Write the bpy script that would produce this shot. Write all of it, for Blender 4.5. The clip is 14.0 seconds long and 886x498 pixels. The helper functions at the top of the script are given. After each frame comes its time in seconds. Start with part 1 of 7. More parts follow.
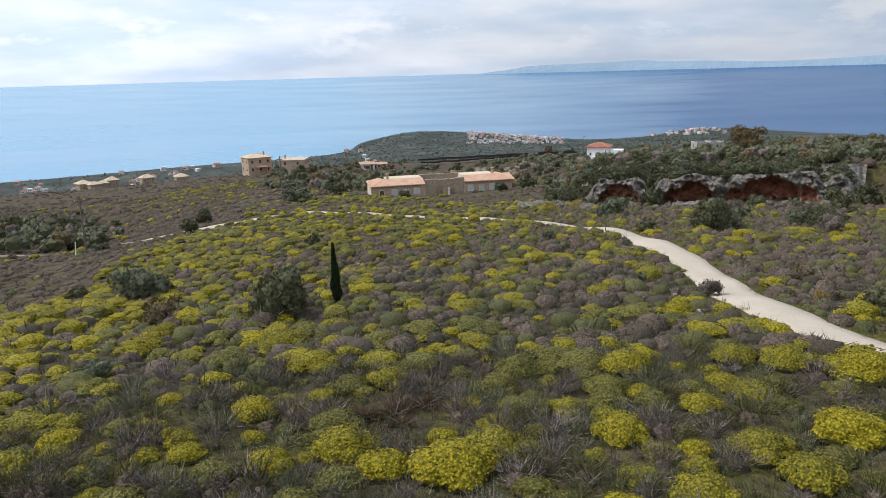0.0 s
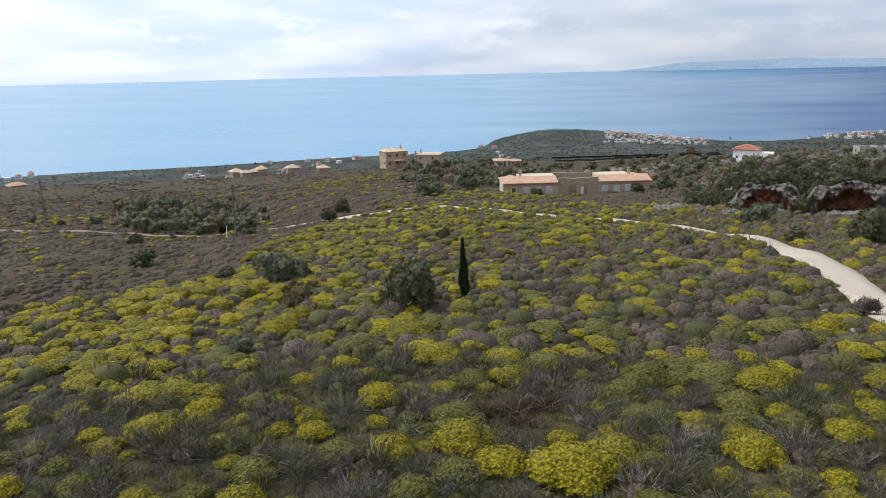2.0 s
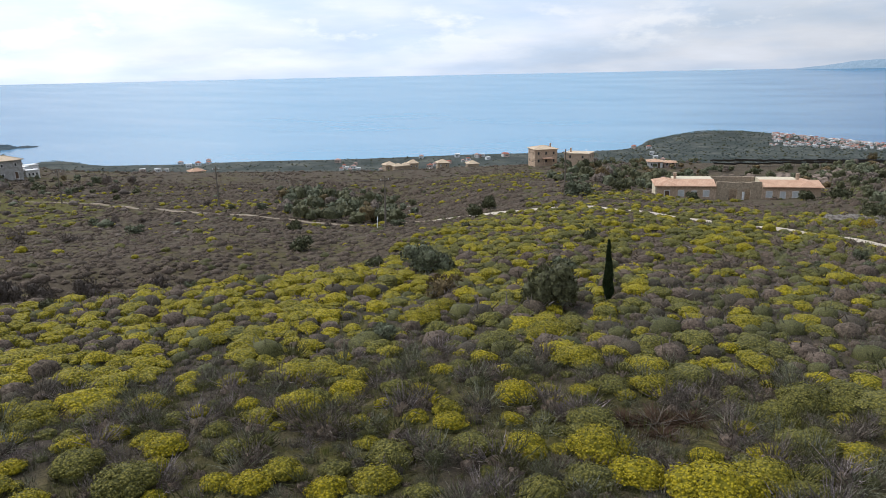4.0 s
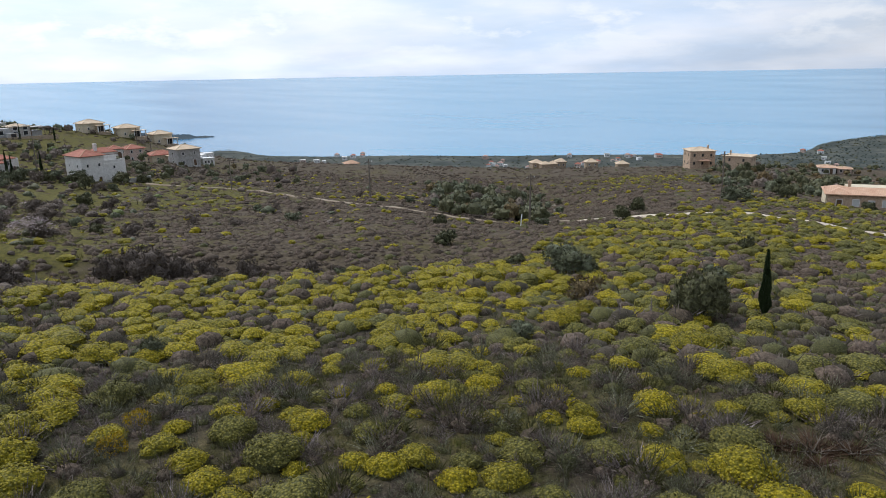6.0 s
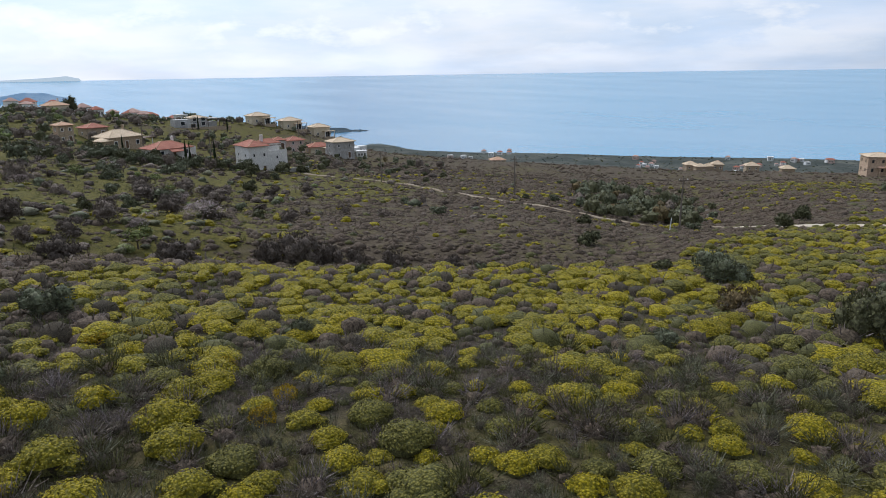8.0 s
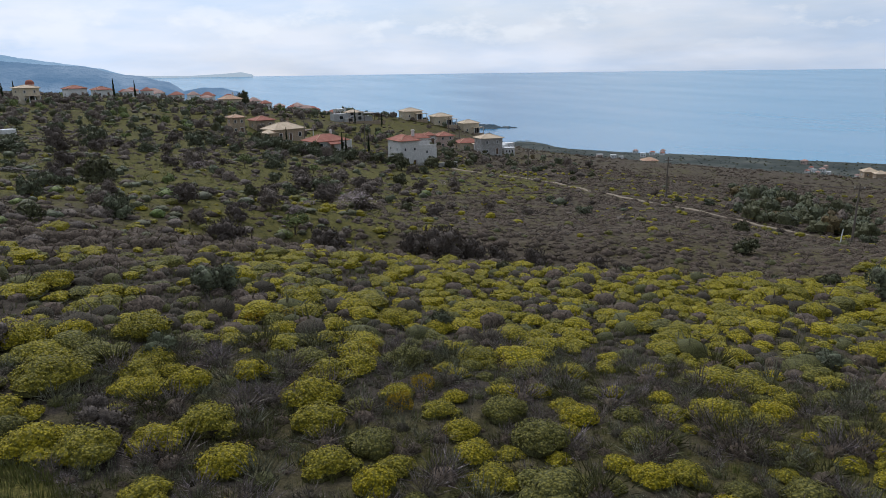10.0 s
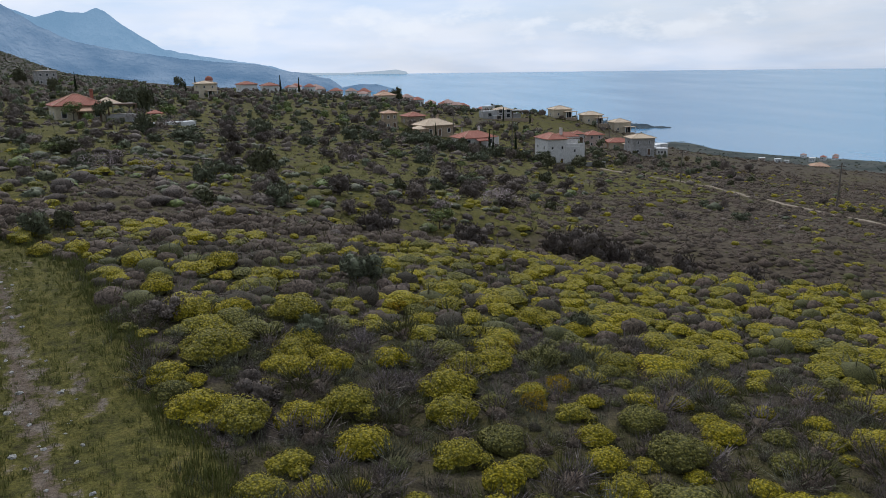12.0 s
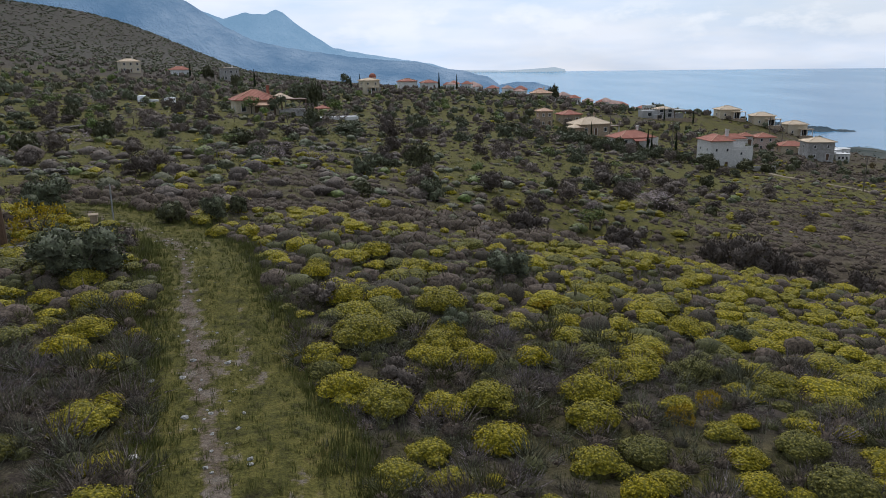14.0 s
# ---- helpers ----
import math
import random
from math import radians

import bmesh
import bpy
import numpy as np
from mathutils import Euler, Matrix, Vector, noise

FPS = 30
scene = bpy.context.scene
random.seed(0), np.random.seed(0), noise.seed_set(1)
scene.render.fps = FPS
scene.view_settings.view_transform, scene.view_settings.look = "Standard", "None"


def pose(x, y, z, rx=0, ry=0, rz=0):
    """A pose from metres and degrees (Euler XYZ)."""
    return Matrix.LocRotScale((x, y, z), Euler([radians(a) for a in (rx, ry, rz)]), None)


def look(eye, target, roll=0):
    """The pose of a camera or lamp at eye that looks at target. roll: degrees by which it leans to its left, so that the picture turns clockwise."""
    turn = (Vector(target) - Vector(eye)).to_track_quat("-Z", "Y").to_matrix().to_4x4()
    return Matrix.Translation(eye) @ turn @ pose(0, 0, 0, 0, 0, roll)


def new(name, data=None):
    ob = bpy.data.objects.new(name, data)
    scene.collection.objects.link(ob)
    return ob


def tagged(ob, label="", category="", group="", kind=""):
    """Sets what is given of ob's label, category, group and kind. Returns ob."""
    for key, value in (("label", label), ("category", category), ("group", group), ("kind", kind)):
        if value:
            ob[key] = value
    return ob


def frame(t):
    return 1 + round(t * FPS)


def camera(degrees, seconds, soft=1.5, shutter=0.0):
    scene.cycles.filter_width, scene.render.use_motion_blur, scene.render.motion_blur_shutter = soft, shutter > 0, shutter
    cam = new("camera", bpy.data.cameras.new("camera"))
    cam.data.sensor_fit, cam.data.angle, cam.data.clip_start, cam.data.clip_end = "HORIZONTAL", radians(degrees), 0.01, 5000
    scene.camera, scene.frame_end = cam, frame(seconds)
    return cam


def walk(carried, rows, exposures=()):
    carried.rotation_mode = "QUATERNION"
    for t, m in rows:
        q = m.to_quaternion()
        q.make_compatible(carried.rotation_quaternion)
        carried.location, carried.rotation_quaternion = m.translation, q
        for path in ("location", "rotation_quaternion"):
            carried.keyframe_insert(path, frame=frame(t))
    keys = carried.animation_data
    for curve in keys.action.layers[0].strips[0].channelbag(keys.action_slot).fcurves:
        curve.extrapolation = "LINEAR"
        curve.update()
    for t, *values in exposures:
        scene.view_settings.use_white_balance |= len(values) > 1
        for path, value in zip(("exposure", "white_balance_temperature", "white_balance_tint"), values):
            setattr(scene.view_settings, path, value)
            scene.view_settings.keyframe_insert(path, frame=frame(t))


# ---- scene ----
cam = camera(64.06, 14.0, 0.5)
# bearing to the left, pitch and lean of the turning camera
TURN = (
    (0.0, -0.00, -14.18, 1.58), (0.5, 2.30, -14.18, 1.51), (1.0, 4.82, -14.18, 1.45), (1.5, 7.77, -14.17, 1.40), (2.0, 10.74, -14.16, 1.35),
    (2.5, 13.72, -14.15, 1.31), (3.0, 16.73, -14.14, 1.26), (5.5, 31.58, -14.13, 1.06), (6.0, 34.54, -14.13, 1.02), (6.5, 37.49, -14.14,
    0.98), (7.0, 40.43, -14.15, 0.94), (7.5, 43.37, -14.16, 0.91), (8.0, 46.30, -14.18, 0.87), (10.5, 61.12, -14.26, 0.75), (11.0, 64.07,
    -14.27, 0.74), (11.5, 67.00, -14.29, 0.73), (12.0, 69.94, -14.30, 0.72), (12.5, 72.98, -14.31, 0.71), (13.0, 76.07, -14.32, 0.70),
    (13.5, 79.16, -14.33, 0.69), (14.0, 82.24, -14.34, 0.68))


def aim(yaw, pitch, lean):
    c = math.cos(radians(pitch))
    way = Vector((-math.sin(radians(yaw)) * c, math.cos(radians(yaw)) * c, math.sin(radians(pitch))))
    eye = Vector((0, 0, 7.5))
    return look(eye, eye + way * 10, -lean)


walk(cam, [(t, aim(a, p, q)) for t, a, p, q in TURN], ((0.0, 0.13, 6500, 10), (3.0, 0.05, 6480, 10), (6.5, -0.08, 6420, 10), (8.0, -0.18, 6350, 10), (11, -0.5, 6230, 10), (14.0, -0.4, 6330, 10)))

# ---- sky and light ----
world = bpy.data.worlds.new("sky")
scene.world = world
world.use_nodes = True
wn, wl = world.node_tree.nodes, world.node_tree.links
wn.clear()
SUN_EL, SUN_AZ = 48, 84          # height, and bearing left of +y
sky = wn.new("ShaderNodeTexSky")
sky.sky_type, sky.sun_disc, sky.sun_elevation, sky.sun_rotation = "NISHITA", False, radians(SUN_EL), radians(-SUN_AZ)
sky.air_density, sky.dust_density, sky.ozone_density = 1.0, 2.0, 1.0
coord, mapping = wn.new("ShaderNodeTexCoord"), wn.new("ShaderNodeMapping")
mapping.inputs["Scale"].default_value = (1.1, 1.1, 5.5)
wl.new(coord.outputs["Generated"], mapping.inputs["Vector"])
veil = wn.new("ShaderNodeTexNoise")
veil.inputs["Scale"].default_value, veil.inputs["Detail"].default_value, veil.inputs["Roughness"].default_value = 2.2, 8, 0.58
wl.new(mapping.outputs["Vector"], veil.inputs["Vector"])
cover = wn.new("ShaderNodeValToRGB")
cover.color_ramp.elements[0].position, cover.color_ramp.elements[0].color = 0.36, (0.74, 0.74, 0.74, 1)
cover.color_ramp.elements[1].position, cover.color_ramp.elements[1].color = 0.62, (1, 1, 1, 1)
wl.new(veil.outputs["Fac"], cover.inputs["Fac"])
puff = wn.new("ShaderNodeTexNoise")
puff.inputs["Scale"].default_value, puff.inputs["Detail"].default_value = 4.5, 6
wl.new(mapping.outputs["Vector"], puff.inputs["Vector"])
tone = wn.new("ShaderNodeValToRGB")
tone.color_ramp.elements[0].position, tone.color_ramp.elements[0].color = 0.36, (6.7, 8.15, 10.4, 1)
tone.color_ramp.elements[1].position, tone.color_ramp.elements[1].color = 0.62, (8.75, 9.3, 10.4, 1)
wl.new(puff.outputs["Fac"], tone.inputs["Fac"])
blend = wn.new("ShaderNodeMix")
blend.data_type = "RGBA"
wl.new(cover.outputs["Color"], blend.inputs["Factor"])
wl.new(sky.outputs["Color"], blend.inputs["A"])
wl.new(tone.outputs["Color"], blend.inputs["B"])
# heaped clouds low over the horizon
heaped, high, low_band = wn.new("ShaderNodeTexNoise"), wn.new("ShaderNodeSeparateXYZ"), wn.new("ShaderNodeValToRGB")
squash = wn.new("ShaderNodeMapping")
squash.inputs["Scale"].default_value, squash.inputs["Location"].default_value = (1.0, 1.0, 2.6), (0.3, 0.2, 0.0)
wl.new(coord.outputs["Generated"], squash.inputs["Vector"])
heaped.inputs["Scale"].default_value, heaped.inputs["Detail"].default_value, heaped.inputs["Roughness"].default_value = 9.0, 7, 0.6
wl.new(squash.outputs["Vector"], heaped.inputs["Vector"])
wl.new(coord.outputs["Generated"], high.inputs["Vector"])
e_ = low_band.color_ramp.elements
e_[0].position, e_[0].color, e_[1].position, e_[1].color = 0.01, (0, 0, 0, 1), 0.045, (1, 1, 1, 1)
for at_, v_ in ((0.065, 1.0), (0.1, 0.0)):
    k_ = e_.new(at_)
    k_.color = (v_, v_, v_, 1)
wl.new(high.outputs["Z"], low_band.inputs["Fac"])
puffs = wn.new("ShaderNodeMapRange")
for key, v in (("From Min", 0.52), ("From Max", 0.62), ("To Min", 0.0), ("To Max", 0.7)):
    puffs.inputs[key].default_value = v
wl.new(heaped.outputs["Fac"], puffs.inputs["Value"])
both, heap_mix = wn.new("ShaderNodeMath"), wn.new("ShaderNodeMix")
both.operation, heap_mix.data_type = "MULTIPLY", "RGBA"
wl.new(puffs.outputs["Result"], both.inputs[0])
wl.new(low_band.outputs["Color"], both.inputs[1])
wl.new(both.outputs[0], heap_mix.inputs["Factor"])
wl.new(blend.outputs["Result"], heap_mix.inputs["A"])
heap_mix.inputs["B"].default_value = (9.4, 9.8, 10.4, 1)
back, wout = wn.new("ShaderNodeBackground"), wn.new("ShaderNodeOutputWorld")
back.inputs["Strength"].default_value = 0.079
# the veil of cloud glows towards the hidden sun
toward = wn.new("ShaderNodeVectorMath")
toward.operation = "DOT_PRODUCT"
toward.inputs[1].default_value = (-math.sin(radians(SUN_AZ)) * math.cos(radians(SUN_EL)), math.cos(radians(SUN_AZ)) * math.cos(radians(SUN_EL)), math.sin(radians(SUN_EL)))
wl.new(coord.outputs["Generated"], toward.inputs[0])
glow = wn.new("ShaderNodeMapRange")
for key, v in (("From Min", -0.2), ("From Max", 1.0), ("To Min", 0.85), ("To Max", 1.86)):
    glow.inputs[key].default_value = v
wl.new(toward.outputs["Value"], glow.inputs["Value"])
shine = wn.new("ShaderNodeVectorMath")
shine.operation = "SCALE"
wl.new(heap_mix.outputs["Result"], shine.inputs[0])
wl.new(glow.outputs["Result"], shine.inputs["Scale"])
wl.new(shine.outputs["Vector"], back.inputs["Color"])
wl.new(back.outputs["Background"], wout.inputs["Surface"])

sun = new("sun", bpy.data.lights.new("sun", "SUN"))
sun.data.energy, sun.data.angle, sun.data.color = 2.1, radians(7), (1.0, 0.96, 0.9)
sun.matrix_world = look((0, 0, 0), (math.sin(radians(SUN_AZ)) * math.cos(radians(SUN_EL)), -math.cos(radians(SUN_AZ)) * math.cos(radians(SUN_EL)), -math.sin(radians(SUN_EL))))
# Land round the viewpoint: fall per metre at 45, 100, 200 and 300 m, and the height at 650 m, by bearing (degrees left of +y)
SEA = -140.0
LAND = (
    (-60, 0.04, 0.05, 0.055, 0.06, -60), (-35, 0.08, 0.092, 0.07, 0.064, -62), (-22, 0.095, 0.106, 0.086, 0.083, -98),
    (-12, 0.105, 0.115, 0.092, 0.090, -108), (0, 0.11, 0.12, 0.132, 0.095, -118), (13, 0.115, 0.117, 0.106, 0.101, -130),
    (27, 0.12, 0.145, 0.125, 0.108, -134), (40, 0.12, 0.132, 0.115, 0.10, -134), (52, 0.11, 0.13, 0.102, 0.082, -128),
    (61, 0.10, 0.115, 0.088, 0.035, -95), (70, 0.075, 0.09, 0.062, 0.027, -42), (80, 0.05, 0.06, 0.038, 0.012, -14),
    (95, 0.012, 0.022, 0.012, 0.003, 2), (110, 0.0, 0.01, 0.0, -0.01, 22), (130, -0.03, -0.03, -0.04, -0.05, 45),
    (200, -0.06, -0.06, -0.06, -0.06, 60))
COAST = ((-180, 5200), (-60, 5200), (-36, 1600), (-22, 1780), (-16, 1600), (-12, 1480), (-9, 1540), (-4, 1700), (0, 1740), (3, 1660), (5, 1560), (7, 1400),
         (10, 1330), (17, 1300), (30, 1270), (43, 1320), (47.5, 1350), (49, 1430), (51, 1470), (53, 1440), (55, 1420), (62, 1500), (75, 1900), (90, 3200), (110, 5200), (180, 5200))


def land_grid():
    az = np.arange(720) * 0.5 - 180
    s = np.arange(0, 72.6, 0.1)                      # square root of the distance
    rows = sorted(((a if a <= 180 else a - 360), *v) for a, *v in LAND)
    key = np.array([rows[-1][0] - 360] + [q[0] for q in rows] + [rows[0][0] + 360], float)
    col = np.array([rows[-1][1:]] + [q[1:] for q in rows] + [rows[0][1:]], float)
    k = [np.interp(az, key, col[:, i]) for i in range(5)]
    rc = np.interp(az, [c[0] for c in COAST], [c[1] for c in COAST])
    z = np.zeros((720, len(s)))
    for i in range(720):
        far = SEA + 0.5 if rc[i] < 4000 else max(k[4][i], 25)
        z[i] = np.interp(s * s, [0, 20, 45, 100, 200, 300, 650, rc[i] - 60, rc[i], rc[i] + 60, 7000],
                         [0, -20 * k[0][i] * 0.8, -45 * k[0][i], -100 * k[1][i], -200 * k[2][i], -300 * k[3][i], k[4][i],
                          far + 3 if far < 0 else far, far, far - 14 if far < 0 else far, far - 20 if far < 0 else far])
    for axis, sig in ((0, 5), (1, 4)):
        w = np.exp(-0.5 * (np.arange(-12, 13) / sig) ** 2)
        w /= w.sum()
        pad = [(0, 0), (0, 0)]
        pad[axis] = (12, 12)
        q = np.pad(z, pad, mode="wrap" if axis == 0 else "edge")
        z = sum(w[j] * (q[j:j + 720] if axis == 0 else q[:, j:j + len(s)]) for j in range(25))
    return z - z[:, :1]


GRID = land_grid()


def smooth(a, b, v):
    t = np.clip((v - a) / (b - a), 0, 1)
    return t * t * (3 - 2 * t)


# hills, knolls and hollows: bearing, distance, reach across, reach along, height
KNOLLS = ((51.5, 1425, 50, 45, 9), (2.0, 1510, 125, 130, 17), (-5, 1450, 120, 130, 3.5), (116, 1050, 230, 260, 66), (106, 1150, 110, 200, 26), (-19, 1700, 140, 80, 6),
          (47, 60, 17, 9, -3.2), (33, 70, 12, 10, -1.6), (62, 60, 15, 9, -2.6), (78, 56, 12, 9, -1.0), (73, 236, 15, 16, -2.3), (57.4, 249, 7, 9, -2.3), (58.5, 293, 24, 13, 1.9), (80, 365, 80, 45, 2.2), (27, 160, 14, 45, -3.0))


def ground(x, y):
    """Height of the ground at x, y (numbers or arrays)."""
    x, y = np.asarray(x, float), np.asarray(y, float)
    r, az = np.hypot(x, y), np.degrees(np.arctan2(-x, y))
    u, v = ((az + 180) / 0.5) % 720, np.clip(np.sqrt(r) / 0.1, 0, GRID.shape[1] - 1.001)
    i, j = np.floor(u).astype(int), np.floor(v).astype(int)
    fu, fv = u - i, v - j
    i1 = (i + 1) % 720
    i = i % 720
    z = (GRID[i, j] * (1 - fu) + GRID[i1, j] * fu) * (1 - fv) + (GRID[i, j + 1] * (1 - fu) + GRID[i1, j + 1] * fu) * fv
    for a, d, wa, wr, h in KNOLLS:
        c, s = math.cos(radians(a)), math.sin(radians(a))
        along, across = -x * s + y * c - d, x * c + y * s
        z = z + h * np.exp(-(along / wr) ** 2 - (across / wa) ** 2)
    # the step of the cave cliff, fading out over the plateau behind it
    z = z + 4.5 * smooth(103.6, 104.8, r) * smooth(-40, -33, az) * (1 - smooth(-12.8, -9.5, az)) * (1 - smooth(120, 200, r))
    near = np.clip(r / 12, 0, 1) * (1 - smooth(300, 700, r))
    return z + near * (0.16 * np.sin(x * 0.21 + 1.3) * np.cos(y * 0.17) + 0.10 * np.sin(x * 0.47 - y * 0.39) + 0.07 * np.cos(x * 0.83 + y * 0.71))

# ---- materials ----
def nodes_of(name):
    m = bpy.data.materials.new(name)
    m.use_nodes = True
    return m, m.node_tree.nodes, m.node_tree.links, m.node_tree.nodes["Principled BSDF"]


def noise_node(n, l, scale, detail=5, rough=0.6, stretch=None):
    c, t = n.new("ShaderNodeTexCoord"), n.new("ShaderNodeTexNoise")
    t.inputs["Scale"].default_value, t.inputs["Detail"].default_value, t.inputs["Roughness"].default_value = scale, detail, rough
    if stretch:
        mp = n.new("ShaderNodeMapping")
        mp.inputs["Scale"].default_value = stretch
        l.new(c.outputs["Object"], mp.inputs["Vector"])
        l.new(mp.outputs["Vector"], t.inputs["Vector"])
    else:
        l.new(c.outputs["Object"], t.inputs["Vector"])
    return t.outputs["Fac"]


def ramp(n, l, fac, *stops):
    r = n.new("ShaderNodeValToRGB")
    e = r.color_ramp.elements
    while len(e) < len(stops):
        e.new(0.5)
    for k, (p, c) in zip(e, stops):
        k.position, k.color = p, (*c, 1)
    l.new(fac, r.inputs["Fac"])
    return r.outputs["Color"]


def mixed(n, l, fac, a, b, how="MIX"):
    m = n.new("ShaderNodeMix")
    m.data_type, m.blend_type = "RGBA", how
    for key, v in (("Factor", fac), ("A", a), ("B", b)):
        if isinstance(v, (int, float)):
            m.inputs[key].default_value = v
        elif isinstance(v, tuple):
            m.inputs[key].default_value = (*v, 1)
        else:
            l.new(v, m.inputs[key])
    return m.outputs["Result"]


def bumped(n, l, bsdf, fac, strength, dist):
    b = n.new("ShaderNodeBump")
    b.inputs["Strength"].default_value, b.inputs["Distance"].default_value = strength, dist
    l.new(fac, b.inputs["Height"])
    l.new(b.outputs["Normal"], bsdf.inputs["Normal"])


def surface(name, a, b, scale, rough=0.85, bump=0.4, dist=0.02, fine=8.0, metal=0.0, stretch=None, spec=0.3):
    """Two colours in blotches, finer grain over them, and relief."""
    m, n, l, p = nodes_of(name)
    big, small = noise_node(n, l, scale, 5, 0.6, stretch), noise_node(n, l, scale * fine, 4, 0.65, stretch)
    base = ramp(n, l, big, (0.33, a), (0.67, b))
    grain = ramp(n, l, small, (0.3, (0.72, 0.72, 0.72)), (0.7, (1.15, 1.15, 1.15)))
    l.new(mixed(n, l, 1.0, base, grain, "MULTIPLY"), p.inputs["Base Color"])
    p.inputs["Roughness"].default_value, p.inputs["Metallic"].default_value, p.inputs["Specular IOR Level"].default_value = rough, metal, spec
    bumped(n, l, p, small, bump, dist)
    return m


def foliage(name, a, b, c, rough=0.7, spread=0.5, grain=0.0, relief=0.03, heads=0.0):
    """Leaves: colour a to b from plant to plant, towards c from leaf to leaf."""
    m, n, l, p = nodes_of(name)
    plant = n.new("ShaderNodeAttribute")
    plant.attribute_name = "plant"
    own, geo = n.new("ShaderNodeObjectInfo"), n.new("ShaderNodeNewGeometry")
    add = n.new("ShaderNodeMath")
    add.operation = "ADD"
    l.new(plant.outputs["Fac"], add.inputs[0])
    l.new(own.outputs["Random"], add.inputs[1])
    wrap = n.new("ShaderNodeMath")
    wrap.operation = "FRACT"
    l.new(add.outputs[0], wrap.inputs[0])
    base = ramp(n, l, wrap.outputs[0], (0.0, a), (1.0, b))
    leaf = n.new("ShaderNodeMath")
    leaf.operation = "MULTIPLY"
    leaf.inputs[1].default_value = spread
    l.new(geo.outputs["Random Per Island"], leaf.inputs[0])
    col = mixed(n, l, leaf.outputs[0], base, c)
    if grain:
        # twig and small-leaf speckle, with the shade in the gaps painted dark
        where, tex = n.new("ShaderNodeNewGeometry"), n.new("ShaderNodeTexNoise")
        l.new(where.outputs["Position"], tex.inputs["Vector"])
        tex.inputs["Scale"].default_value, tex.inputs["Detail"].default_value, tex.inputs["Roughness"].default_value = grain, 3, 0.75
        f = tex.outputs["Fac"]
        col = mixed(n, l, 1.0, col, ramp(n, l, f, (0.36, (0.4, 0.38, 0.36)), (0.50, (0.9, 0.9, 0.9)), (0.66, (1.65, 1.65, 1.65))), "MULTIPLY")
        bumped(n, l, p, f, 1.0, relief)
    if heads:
        # round flower heads standing close together, brighter in the middle and darker in the gaps
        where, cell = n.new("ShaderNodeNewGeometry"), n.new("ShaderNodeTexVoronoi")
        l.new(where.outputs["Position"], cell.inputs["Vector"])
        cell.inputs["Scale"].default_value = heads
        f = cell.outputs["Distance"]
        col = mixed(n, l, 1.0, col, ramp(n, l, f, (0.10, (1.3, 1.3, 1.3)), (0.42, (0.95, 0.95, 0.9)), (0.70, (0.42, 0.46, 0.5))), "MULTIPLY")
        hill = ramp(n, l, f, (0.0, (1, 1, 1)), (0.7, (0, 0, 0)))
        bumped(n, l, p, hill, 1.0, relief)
    l.new(col, p.inputs["Base Color"])
    p.inputs["Roughness"].default_value, p.inputs["Specular IOR Level"].default_value = rough, 0.15
    return m


def tiled_roof(name, a, b):
    m, n, l, p = nodes_of(name)
    c, w = n.new("ShaderNodeTexCoord"), n.new("ShaderNodeTexWave")
    w.wave_type, w.bands_direction = "BANDS", "X"
    w.inputs["Scale"].default_value, w.inputs["Distortion"].default_value = 1.1, 0.4
    l.new(c.outputs["Object"], w.inputs["Vector"])
    big, small = noise_node(n, l, 0.7, 4), noise_node(n, l, 7, 4)
    base = ramp(n, l, big, (0.35, a), (0.65, b))
    grain = ramp(n, l, small, (0.3, (0.7, 0.7, 0.7)), (0.7, (1.15, 1.15, 1.15)))
    l.new(mixed(n, l, 1.0, base, grain, "MULTIPLY"), p.inputs["Base Color"])
    p.inputs["Roughness"].default_value = 0.85
    bumped(n, l, p, w.outputs["Fac"], 0.6, 0.06)
    return m


M = {}
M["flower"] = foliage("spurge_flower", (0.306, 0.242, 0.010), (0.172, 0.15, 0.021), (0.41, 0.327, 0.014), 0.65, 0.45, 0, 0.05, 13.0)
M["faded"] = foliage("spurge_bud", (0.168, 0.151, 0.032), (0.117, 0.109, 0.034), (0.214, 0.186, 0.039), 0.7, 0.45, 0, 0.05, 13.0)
# stem colour darkened to carry the shade under and inside the bushes
M["stems"] = foliage("shade_dark_stem", (0.066, 0.054, 0.039), (0.048, 0.042, 0.028), (0.11, 0.09, 0.064), 0.85, 0.6, 26)
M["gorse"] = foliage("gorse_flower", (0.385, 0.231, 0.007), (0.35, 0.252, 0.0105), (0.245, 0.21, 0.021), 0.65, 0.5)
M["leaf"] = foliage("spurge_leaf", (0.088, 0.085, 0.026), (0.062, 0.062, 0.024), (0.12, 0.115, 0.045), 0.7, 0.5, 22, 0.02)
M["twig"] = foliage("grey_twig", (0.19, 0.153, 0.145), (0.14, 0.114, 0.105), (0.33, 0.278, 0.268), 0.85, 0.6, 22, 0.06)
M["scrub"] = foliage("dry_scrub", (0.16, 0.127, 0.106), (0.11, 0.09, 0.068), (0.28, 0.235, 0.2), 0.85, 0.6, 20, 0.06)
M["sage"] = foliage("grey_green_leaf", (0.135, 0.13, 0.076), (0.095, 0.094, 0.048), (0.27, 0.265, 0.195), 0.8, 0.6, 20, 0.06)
M["grass"] = foliage("grass", (0.085, 0.108, 0.024), (0.105, 0.112, 0.03), (0.18, 0.165, 0.062), 0.75, 0.6)
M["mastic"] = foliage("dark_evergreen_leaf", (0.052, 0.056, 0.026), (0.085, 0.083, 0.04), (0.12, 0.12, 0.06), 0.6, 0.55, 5)
